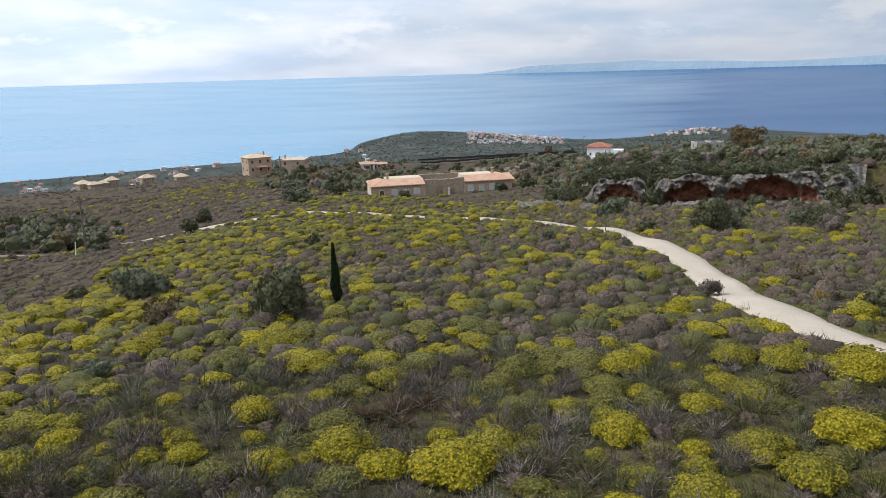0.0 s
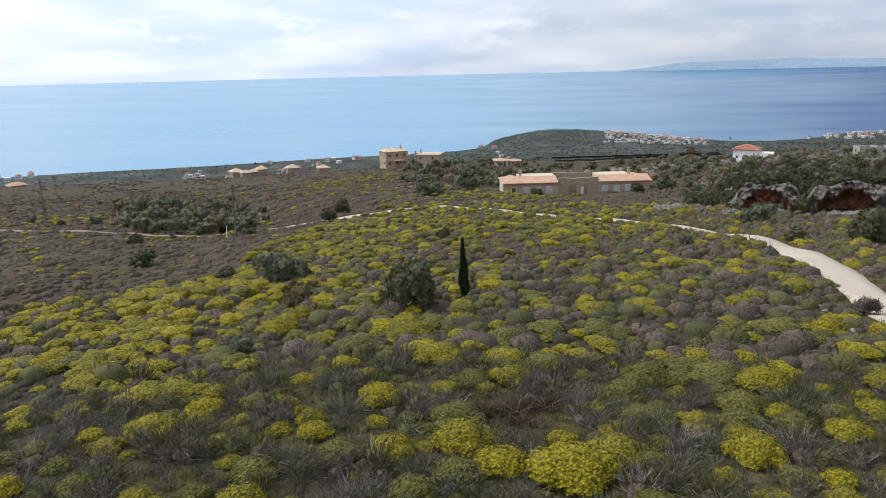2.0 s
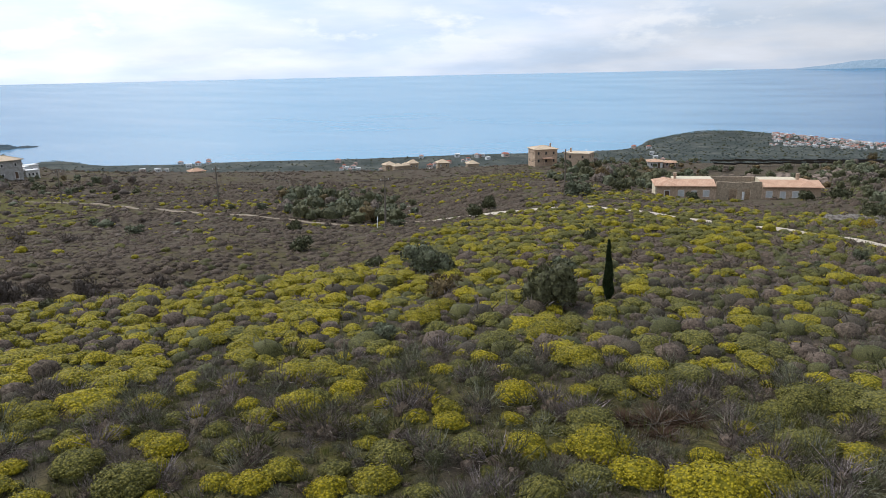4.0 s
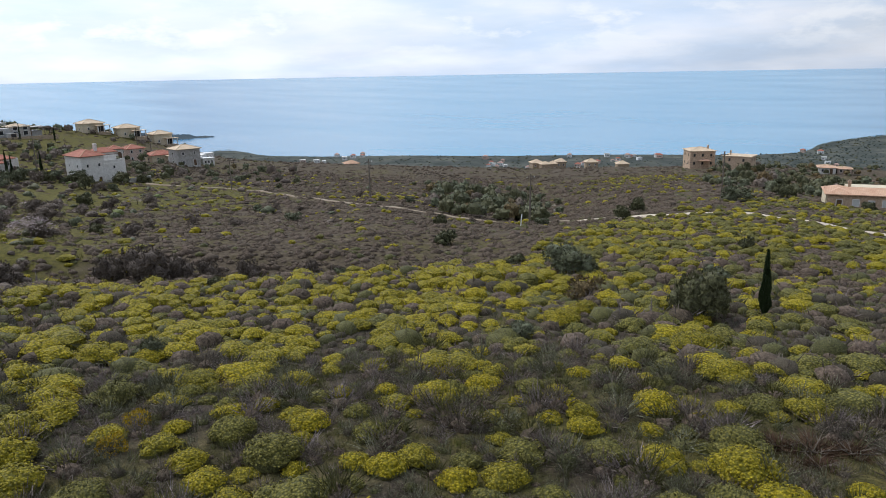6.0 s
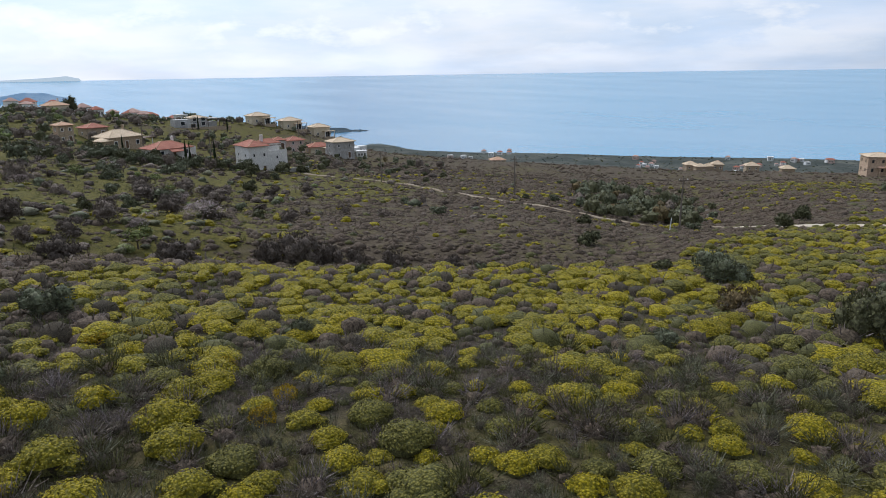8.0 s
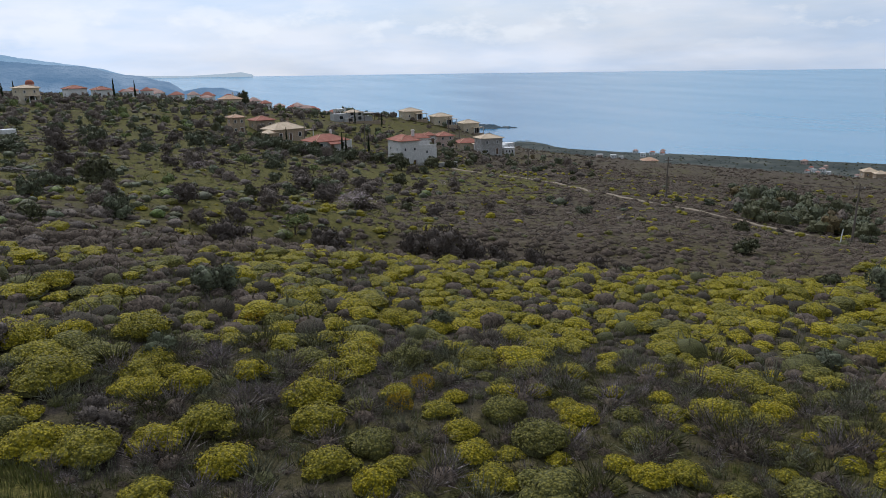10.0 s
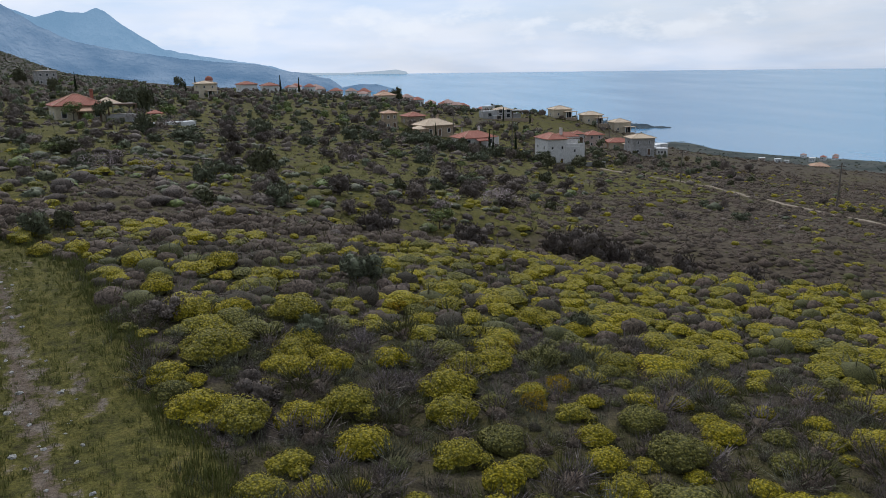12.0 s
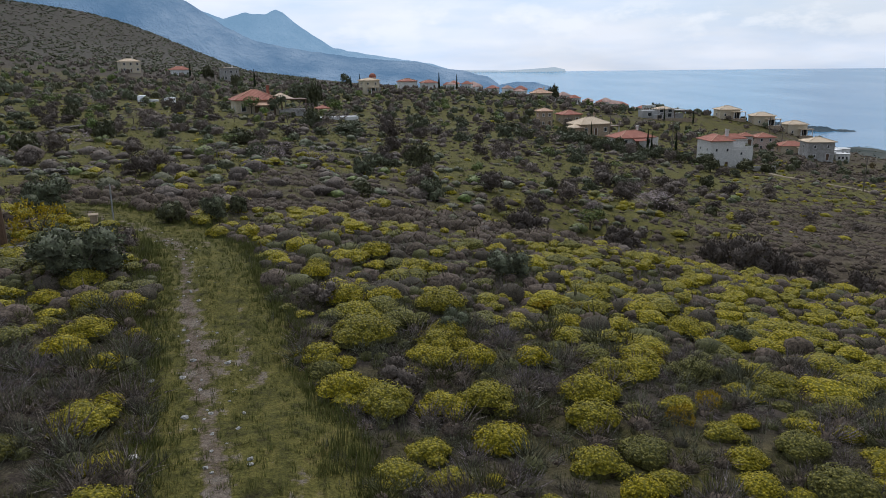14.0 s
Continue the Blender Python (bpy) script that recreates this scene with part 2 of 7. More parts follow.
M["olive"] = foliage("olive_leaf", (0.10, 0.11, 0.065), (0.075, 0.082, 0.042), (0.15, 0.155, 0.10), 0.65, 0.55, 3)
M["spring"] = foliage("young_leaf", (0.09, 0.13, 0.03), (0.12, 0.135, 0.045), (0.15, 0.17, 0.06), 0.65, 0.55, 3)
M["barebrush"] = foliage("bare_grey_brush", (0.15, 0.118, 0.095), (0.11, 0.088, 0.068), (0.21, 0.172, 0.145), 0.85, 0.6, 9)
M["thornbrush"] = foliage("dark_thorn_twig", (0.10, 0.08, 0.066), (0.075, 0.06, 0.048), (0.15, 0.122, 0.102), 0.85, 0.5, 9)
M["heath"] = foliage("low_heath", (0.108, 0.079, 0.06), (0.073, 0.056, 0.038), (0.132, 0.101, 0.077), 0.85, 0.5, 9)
# olive leaf pushed towards blue: coastal haze painted into the colour
M["coast"] = foliage("hazed_olive_leaf", (0.07, 0.09, 0.08), (0.052, 0.07, 0.062), (0.10, 0.12, 0.105), 0.7, 0.5)
M["cypress"] = foliage("cypress_leaf", (0.018, 0.03, 0.012), (0.025, 0.04, 0.016), (0.04, 0.055, 0.022), 0.6, 0.5)
M["russet"] = foliage("russet_leaf", (0.12, 0.085, 0.04), (0.095, 0.075, 0.035), (0.16, 0.11, 0.05), 0.75, 0.5, 3)
M["rust"] = foliage("dead_brown_scrub", (0.065, 0.036, 0.022), (0.05, 0.032, 0.02), (0.09, 0.055, 0.03), 0.85, 0.5)
M["blossom"] = foliage("almond_blossom", (0.36, 0.28, 0.28), (0.30, 0.23, 0.22), (0.42, 0.36, 0.36), 0.75, 0.6)
M["bark"] = surface("bark", (0.09, 0.07, 0.055), (0.15, 0.125, 0.10), 6, 0.9, 0.6, 0.02)
M["stone"] = surface("cut_stone", (0.37, 0.265, 0.18), (0.61, 0.455, 0.33), 2.6, 0.9, 0.8, 0.05, 3)
M["stone2"] = surface("ochre_stone", (0.27, 0.21, 0.145), (0.48, 0.375, 0.265), 2.6, 0.9, 0.8, 0.05, 3)
M["greystone"] = surface("grey_stone", (0.30, 0.285, 0.26), (0.46, 0.44, 0.41), 1.2, 0.9, 0.6, 0.04, 4)
M["lime"] = surface("pale_stone", (0.60, 0.575, 0.54), (0.73, 0.705, 0.67), 1.5, 0.9, 0.5, 0.03, 3)
M["plaster"] = surface("white_plaster", (0.72, 0.71, 0.69), (0.8, 0.79, 0.77), 0.6, 0.85, 0.2, 0.01)
M["cream"] = surface("cream_plaster", (0.58, 0.5, 0.36), (0.66, 0.57, 0.42), 0.6, 0.85, 0.2, 0.01)
M["pink"] = surface("pinkish_plaster", (0.55, 0.40, 0.33), (0.62, 0.48, 0.41), 0.6, 0.85, 0.2, 0.01)
M["concrete"] = surface("raw_concrete", (0.36, 0.35, 0.335), (0.46, 0.45, 0.435), 0.9, 0.9, 0.4, 0.02)
M["redroof"] = tiled_roof("red_roof_tile", (0.32, 0.105, 0.068), (0.41, 0.155, 0.10))
M["paleroof"] = tiled_roof("pale_roof_tile", (0.58, 0.44, 0.30), (0.68, 0.53, 0.37))
M["salmon"] = tiled_roof("salmon_roof_tile", (0.52, 0.30, 0.19), (0.62, 0.39, 0.26))
M["dullroof"] = tiled_roof("dull_pink_roof_tile", (0.38, 0.235, 0.19), (0.48, 0.32, 0.27))
# near-black sheet on solid walls, painted for the unlit inside of openings
M["dark"] = surface("dark_opening", (0.02, 0.02, 0.022), (0.035, 0.035, 0.035), 3, 0.6, 0.1, 0.01)
M["shutter"] = surface("pale_shutter", (0.5, 0.51, 0.5), (0.6, 0.6, 0.58), 4, 0.6, 0.2, 0.01)
M["brownwood"] = surface("brown_wood", (0.10, 0.06, 0.035), (0.15, 0.09, 0.055), 3, 0.7, 0.3, 0.01)
M["pole"] = surface("weathered_pole_wood", (0.13, 0.105, 0.085), (0.19, 0.16, 0.13), 4, 0.85, 0.4, 0.01)
M["metal"] = surface("grey_metal", (0.3, 0.3, 0.3), (0.4, 0.4, 0.4), 4, 0.5, 0.1, 0.005, 8, 0.6)
M["wire"] = surface("dark_cable", (0.03, 0.03, 0.03), (0.05, 0.05, 0.05), 4, 0.6, 0.1, 0.005)
M["white"] = surface("white_paint", (0.76, 0.76, 0.75), (0.82, 0.82, 0.81), 2, 0.4, 0.1, 0.005)
M["solar"] = surface("solar_panel_glass", (0.012, 0.014, 0.022), (0.02, 0.022, 0.032), 2, 0.35, 0.1, 0.005)
M["rock"] = surface("grey_limestone", (0.09, 0.074, 0.06), (0.43, 0.38, 0.325), 2.2, 0.92, 1.0, 0.25, 7)
M["outcrop"] = surface("reddish_outcrop_rock", (0.13, 0.092, 0.07), (0.30, 0.235, 0.19), 0.7, 0.92, 1.0, 0.2, 5)
M["redrock"] = surface("red_cave_rock", (0.27, 0.085, 0.042), (0.54, 0.27, 0.165), 0.9, 0.92, 0.9, 0.12, 5)
M["rubber"] = surface("tyre_rubber", (0.02, 0.02, 0.02), (0.03, 0.03, 0.03), 5, 0.8, 0.2, 0.005)
M["glass"] = surface("dark_window_glass", (0.02, 0.025, 0.03), (0.035, 0.04, 0.045), 2, 0.12, 0.0, 0.001, 8, 0, None, 0.6)
M["gravel"] = surface("white_limestone_gravel", (0.46, 0.385, 0.30), (0.54, 0.46, 0.365), 0.35, 0.95, 0.2, 0.008, 60)
M["dirt"] = surface("brown_dirt", (0.20, 0.148, 0.10), (0.30, 0.24, 0.175), 0.5, 0.95, 0.5, 0.03, 9)

# soil, dry litter and grass; the attributes say where grass grows and where wheels have worn the track
m, n, l, p = nodes_of("hillside")
g = n.new("ShaderNodeAttribute")
g.attribute_name = "grass"
w = n.new("ShaderNodeAttribute")
w.attribute_name = "worn"
n1, n2, n3 = noise_node(n, l, 0.22, 6, 0.62), noise_node(n, l, 1.7, 6, 0.7), noise_node(n, l, 14, 4, 0.7)
# litter colour darkened to stand for deep shade between the bushes
litter = ramp(n, l, n2, (0.30, (0.03, 0.024, 0.018)), (0.52, (0.064, 0.051, 0.04)), (0.72, (0.11, 0.09, 0.072)))
turf = ramp(n, l, n2, (0.32, (0.036, 0.031, 0.012)), (0.44, (0.078, 0.073, 0.019)), (0.58, (0.122, 0.106, 0.028)), (0.72, (0.158, 0.122, 0.052)))
soil = ramp(n, l, n2, (0.3, (0.085, 0.058, 0.04)), (0.5, (0.13, 0.098, 0.072)), (0.75, (0.22, 0.19, 0.155)))
s = n.new("ShaderNodeMath")
s.operation = "ADD"
l.new(g.outputs["Fac"], s.inputs[0])
l.new(n1, s.inputs[1])
gf = ramp(n, l, s.outputs[0], (0.70, (0, 0, 0)), (0.98, (1, 1, 1)))
s2 = n.new("ShaderNodeMath")
s2.operation = "ADD"
l.new(w.outputs["Fac"], s2.inputs[0])
l.new(n2, s2.inputs[1])
wf = ramp(n, l, s2.outputs[0], (0.92, (0, 0, 0)), (1.12, (1, 1, 1)))
v = n.new("ShaderNodeAttribute")
v.attribute_name = "grove"
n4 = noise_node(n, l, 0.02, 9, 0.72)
# blue-grey tint of the far ground stands in for haze
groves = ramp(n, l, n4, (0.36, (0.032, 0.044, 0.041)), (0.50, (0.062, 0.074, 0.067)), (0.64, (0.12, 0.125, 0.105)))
# a continuous carpet of grey-brown heathy scrub on the slopes farther down
b = n.new("ShaderNodeAttribute")
b.attribute_name = "brush"
n5 = noise_node(n, l, 0.9, 7, 0.75)
carpet = ramp(n, l, n5, (0.34, (0.034, 0.026, 0.017)), (0.45, (0.07, 0.054, 0.037)), (0.57, (0.112, 0.088, 0.061)), (0.70, (0.15, 0.121, 0.084)))
litter = mixed(n, l, b.outputs["Fac"], litter, carpet)
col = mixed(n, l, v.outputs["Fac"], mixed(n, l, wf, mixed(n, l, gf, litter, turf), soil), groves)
grain = ramp(n, l, n3, (0.32, (0.45, 0.45, 0.45)), (0.68, (1.4, 1.4, 1.4)))
l.new(mixed(n, l, 1.0, col, grain, "MULTIPLY"), p.inputs["Base Color"])
p.inputs["Roughness"].default_value, p.inputs["Specular IOR Level"].default_value = 0.95, 0.1
bumped(n, l, p, n5, 0.9, 0.2)
M["hillside"] = m

# sea: dark water under a glossy skin, broken by long swells and wind streaks
m, n, l, p = nodes_of("sea_water")
streak = noise_node(n, l, 0.0016, 5, 0.6, (1.0, 3.0, 1.0))
chop = noise_node(n, l, 0.02, 6, 0.7, (1.0, 2.0, 1.0))
# deep blue off the right-hand coast, pale open bay: cloud shadow and glitter painted in
place, part_, ratio, mixup = n.new("ShaderNodeNewGeometry"), n.new("ShaderNodeSeparateXYZ"), n.new("ShaderNodeMath"), n.new("ShaderNodeMath")
l.new(place.outputs["Position"], part_.inputs["Vector"])
ratio.operation, mixup.operation, mixup.inputs[1].default_value = "DIVIDE", "MULTIPLY_ADD", 0.35
l.new(part_.outputs["X"], ratio.inputs[0])
l.new(part_.outputs["Y"], ratio.inputs[1])
l.new(streak, mixup.inputs[0])
l.new(ratio.outputs[0], mixup.inputs[2])
spread_ = n.new("ShaderNodeMath")
spread_.operation, spread_.inputs[1].default_value, spread_.inputs[2].default_value = "MULTIPLY_ADD", 0.4, 0.6
l.new(mixup.outputs[0], spread_.inputs[0])
zone = ramp(n, l, spread_.outputs[0], (0.0, (0.1, 0.1, 0.1)), (0.12, (0.5, 0.5, 0.5)), (0.34, (0.08, 0.08, 0.08)), (0.6, (0.0, 0.0, 0.0)), (0.82, (1.0, 1.0, 1.0)))
pale = ramp(n, l, streak, (0.3, (0.05, 0.235, 0.385)), (0.7, (0.06, 0.26, 0.41)))
l.new(mixed(n, l, zone, pale, (0.002, 0.065, 0.18)), p.inputs["Base Color"])
l.new(ramp(n, l, zone, (0.0, (0.4, 0.4, 0.4)), (1.0, (0.035, 0.035, 0.035))), p.inputs["Specular IOR Level"])
l.new(ramp(n, l, streak, (0.3, (0.17, 0.17, 0.17)), (0.7, (0.22, 0.22, 0.22))), p.inputs["Roughness"])
p.inputs["IOR"].default_value = 1.33
bumped(n, l, p, chop, 0.05, 2.0)
M["sea"] = m


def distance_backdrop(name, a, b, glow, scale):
    """Far land seen through miles of air: their haze is painted on as emission."""
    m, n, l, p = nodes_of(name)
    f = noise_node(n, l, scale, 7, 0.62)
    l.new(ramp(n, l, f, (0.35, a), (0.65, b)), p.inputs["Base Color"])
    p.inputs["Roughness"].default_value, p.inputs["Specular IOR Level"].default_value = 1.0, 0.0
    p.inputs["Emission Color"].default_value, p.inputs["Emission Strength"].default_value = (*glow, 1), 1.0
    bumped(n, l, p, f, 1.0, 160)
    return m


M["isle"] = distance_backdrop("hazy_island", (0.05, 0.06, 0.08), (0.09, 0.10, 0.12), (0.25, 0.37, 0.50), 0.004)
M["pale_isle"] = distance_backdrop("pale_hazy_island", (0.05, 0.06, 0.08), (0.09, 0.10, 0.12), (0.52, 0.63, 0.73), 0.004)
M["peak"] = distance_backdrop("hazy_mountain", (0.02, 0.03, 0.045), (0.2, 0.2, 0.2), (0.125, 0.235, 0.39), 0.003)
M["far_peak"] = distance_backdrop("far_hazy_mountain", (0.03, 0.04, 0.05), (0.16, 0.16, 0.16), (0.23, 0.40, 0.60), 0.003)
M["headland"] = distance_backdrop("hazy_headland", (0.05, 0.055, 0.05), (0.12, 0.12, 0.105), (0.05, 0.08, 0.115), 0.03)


# ---- building blocks ----
def mesh_of(name, verts, faces, mats, index=None, plant=None):
    """A mesh from numpy arrays of corners and triangles (or lists of faces)."""
    me = bpy.data.meshes.new(name)
    if isinstance(faces, np.ndarray):
        me.vertices.add(len(verts))
        me.vertices.foreach_set("co", np.asarray(verts, np.float32).ravel())
        k = faces.shape[1]
        me.loops.add(faces.size)
        me.loops.foreach_set("vertex_index", faces.astype(np.int32).ravel())
        me.polygons.add(len(faces))
        me.polygons.foreach_set("loop_start", np.arange(0, faces.size, k, dtype=np.int32))
        me.polygons.foreach_set("loop_total", np.full(len(faces), k, np.int32))
        me.update(calc_edges=True)
    else:
        me.from_pydata([tuple(v) for v in verts], [], faces)
    for m in mats if isinstance(mats, (list, tuple)) else [mats]:
        me.materials.append(m)
    if index is not None:
        me.polygons.foreach_set("material_index", np.asarray(index, np.int32))
    if plant is not None:
        a = me.attributes.new("plant", "FLOAT", "POINT")
        a.data.foreach_set("value", np.asarray(plant, np.float32))
    me.update()
    return me


def part(name, bm, material, parent=None, label="", at=None):
    """Links a bmesh as one mesh object, under a thing or a part."""
    me = bpy.data.meshes.new(name)
    bm.to_mesh(me)
    bm.free()
    me.materials.append(material)
    ob = new(name, me)
    ob.parent = parent
    if at is not None:
        ob.matrix_basis = at
    return tagged(ob, label)


def box(bm, x, y, z, sx, sy, sz, turn=0.0, bevel=0.0):
    """A box centred on x, y with its foot at z."""
    r = bmesh.ops.create_cube(bm, size=1.0, matrix=Matrix.Translation((x, y, z + sz / 2)) @ Matrix.Rotation(turn, 4, "Z") @ Matrix.Diagonal((sx, sy, sz, 1)))
    if bevel:
        bmesh.ops.bevel(bm, geom=list({e for v in r["verts"] for e in v.link_edges}), offset=bevel, segments=1, affect="EDGES")
    return bm


def tube(bm, points, radii, sides=6):
    """A tapering tube through the points."""
    rings = []
    for i, q in enumerate(points):
        q = Vector(q)
        d = (Vector(points[min(i + 1, len(points) - 1)]) - Vector(points[max(i - 1, 0)])).normalized()
        a = d.orthogonal().normalized()
        b = d.cross(a)
        rings.append([bm.verts.new(q + (a * math.cos(k * 2 * math.pi / sides) + b * math.sin(k * 2 * math.pi / sides)) * radii[i]) for k in range(sides)])
    for r0, r1 in zip(rings, rings[1:]):
        for k in range(sides):
            bm.faces.new((r0[k], r0[(k + 1) % sides], r1[(k + 1) % sides], r1[k]))
    bm.faces.new(rings[0][::-1])
    bm.faces.new(rings[-1])
    return bm


def spot(az, r):
    """A place on the ground at a bearing (degrees left of +y) and a distance."""
    x, y = -r * math.sin(radians(az)), r * math.cos(radians(az))
    return x, y, float(ground(x, y))

# ---- the land, the sea and the distance ----
TRACK = ((10, 2.2), (-2, 0.4), (-12.5, -2.0), (-20.6, -4.0), (-30.9, -6.5), (-37, -9.6), (-41, -14), (-43, -22), (-44, -40))
ROAD = ((24, 2), (17.5, 13), (14.2, 21.5), (13.4, 29.5), (14.6, 37), (15.4, 46), (15.2, 57), (13.0, 68), (8.0, 76), (0.5, 84), (-9, 94), (-20.5, 101), (-33, 98.5), (-43, 100))
PATH = ((-43, 100), (-50, 101), (-56.6, 98), (-63, 94.5), (-73, 95), (-84, 97), (-107, 102), (-132, 107), (-154, 99))


def curve_points(pts, step):
    """Even points along a smooth line through pts."""
    p = np.array(pts, float)
    p = np.vstack([2 * p[0] - p[1], p, 2 * p[-1] - p[-2]])
    out = []
    for i in range(1, len(p) - 2):
        a, b, c, d = p[i - 1:i + 3]
        for t in np.linspace(0, 1, max(2, int(np.linalg.norm(c - b) / step)), endpoint=False):
            out.append(0.5 * (2 * b + (c - a) * t + (2 * a - 5 * b + 4 * c - d) * t * t + (3 * b - a - 3 * c + d) * t ** 3))
    return np.array(out + [p[-2]])


def off_line(x, y, line):
    """Distance from points to a line of points, and the side on which they lie."""
    x, y = np.asarray(x, float).ravel(), np.asarray(y, float).ravel()
    best, side = np.full(x.shape, 1e9), np.zeros(x.shape)
    for a, b in zip(line[:-1], line[1:]):
        d = b - a
        t = np.clip(((x - a[0]) * d[0] + (y - a[1]) * d[1]) / (d @ d), 0, 1)
        ex, ey = x - a[0] - t * d[0], y - a[1] - t * d[1]
        q = np.hypot(ex, ey)
        k = q < best
        best[k], side[k] = q[k], np.sign(d[0] * ey - d[1] * ex)[k]
    return best, side


TRACK_LINE, ROAD_LINE, PATH_LINE = curve_points(TRACK, 1.5), curve_points(ROAD, 1.5), curve_points(PATH, 3)


def waves(x, y, k, seed):
    """Soft patches between 0 and 1, k of them to a kilometre or so."""
    r = np.random.default_rng(seed)
    v = sum(np.sin(x * k * math.cos(a) * f + y * k * math.sin(a) * f + b) for a, b, f in zip(r.uniform(0, 6.3, 7), r.uniform(0, 6.3, 7), r.uniform(0.5, 1.9, 7)))
    return 0.5 + v / 7.5


def grassiness(x, y):
    """Where grass shows between the scrub: the fields on the slope below the village, and beside the tracks."""
    r, az = np.hypot(x, y), np.degrees(np.arctan2(-x, y))
    g = 0.08 + 0.22 * waves(x, y, 0.09, 3) + 0.14 * (1 - smooth(20, 34, r))
    g = g + (0.26 + 0.42 * waves(x, y, 0.07, 5) + 0.3 * (waves(x, y, 0.25, 6) - 0.5)) * smooth(54, 68, az) * smooth(50, 80, r) * (1 - smooth(140, 175, az))
    g = g + 0.62 * smooth(47, 53, az) * (1 - smooth(62, 66, az)) * smooth(115, 135, r) * (1 - smooth(185, 200, r))
    g = g + 0.3 * smooth(92, 100, az) * (1 - smooth(130, 150, az)) * smooth(46, 54, r) * (1 - smooth(150, 190, r))
    g = g * (1 - 0.95 * smooth(300, 430, r) * smooth(70, 90, az))
    return g


rad = np.concatenate([[0.0], np.geomspace(1.2, 5200, 210)])
step = 1.0
angle = np.radians(np.arange(0, 360, step))
gx, gy = -np.outer(rad, np.sin(angle)), np.outer(rad, np.cos(angle))
gz = ground(gx, gy)
na = len(angle)
idx = np.arange(gx.size).reshape(gx.shape)
quads = np.stack([idx[1:-1], np.roll(idx[1:-1], -1, 1), np.roll(idx[2:], -1, 1), idx[2:]], -1).reshape(-1, 4)
near = (rad > 0) & (rad < 120)
worn, grass = np.zeros(gx.shape), np.clip(grassiness(gx, gy), 0, 1)
dt, st = off_line(gx[near], gy[near], TRACK_LINE)
dt, st = dt.reshape(gx[near].shape), st.reshape(gx[near].shape)
verge = 1 - smooth(1.5, 2.3, dt)
rut = np.exp(-((dt - 0.72) / 0.26) ** 2)
worn[near] = verge * (0.10 + 0.12 * (st > 0) + 0.25 * rut * np.where(st > 0, 1.0, 0.62) + 0.22 * waves(gx[near], gy[near], 1.1, 9))
grass[near] = np.clip(grass[near] + 0.62 * (1 - smooth(1.7, 2.8, dt)), 0, 1)
d2, _ = off_line(gx[near], gy[near], ROAD_LINE)
grass[near] = np.clip(grass[near] + 0.35 * (1 - smooth(1.5, 3.2, d2.reshape(dt.shape))), 0, 1)
inner = np.stack([np.roll(idx[1], -1), idx[1], np.full(na, idx[0, 0])], -1)
verts = np.stack([gx.ravel(), gy.ravel(), gz.ravel()], -1)
me = bpy.data.meshes.new("ground")
me.from_pydata(verts.tolist(), [], quads.tolist() + inner.tolist())
bearing = np.degrees(np.arctan2(-gx, gy))
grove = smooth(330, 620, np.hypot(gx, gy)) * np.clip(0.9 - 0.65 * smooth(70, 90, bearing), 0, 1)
# little carpet close by, so the shade-dark litter shows between the bushes
brush = (0.1 + 0.9 * smooth(30, 60, np.hypot(gx, gy))) * (1 - 0.5 * smooth(62, 78, bearing))
for name, v in (("grass", grass), ("worn", worn), ("grove", grove), ("brush", brush)):
    me.attributes.new(name, "FLOAT", "POINT").data.foreach_set("value", v.ravel().astype(np.float32))
me.materials.append(M["hillside"])
me.polygons.foreach_set("use_smooth", np.ones(len(me.polygons), bool))
me.update()
tagged(new("ground", me), "sloping hillside of grey litter, soil and grass running down to the coast", "ground", kind="structure")

# the sea lies flat off the shore and is lifted towards the skyline, as far as the eye goes here
srad = np.concatenate([np.linspace(900, 1900, 12), np.linspace(2000, 4900, 30)])
sang = np.radians(np.arange(-80, 120, 1.0))
sz = SEA + 117.5 * np.clip((srad - 1900) / 3000, 0, 1) ** 1.15
sv = np.stack([-np.outer(srad, np.sin(sang)), np.outer(srad, np.cos(sang)), np.repeat(sz[:, None], len(sang), 1)], -1).reshape(-1, 3)
si = np.arange(len(sv)).reshape(len(srad), len(sang))
sq = np.stack([si[:-1, :-1], si[:-1, 1:], si[1:, 1:], si[1:, :-1]], -1).reshape(-1, 4)[:, ::-1]
me = mesh_of("water", sv, sq, M["sea"])
me.polygons.foreach_set("use_smooth", np.ones(len(me.polygons), bool))
tagged(new("water", me), "calm blue open sea with paler wind streaks", "sea", kind="structure")


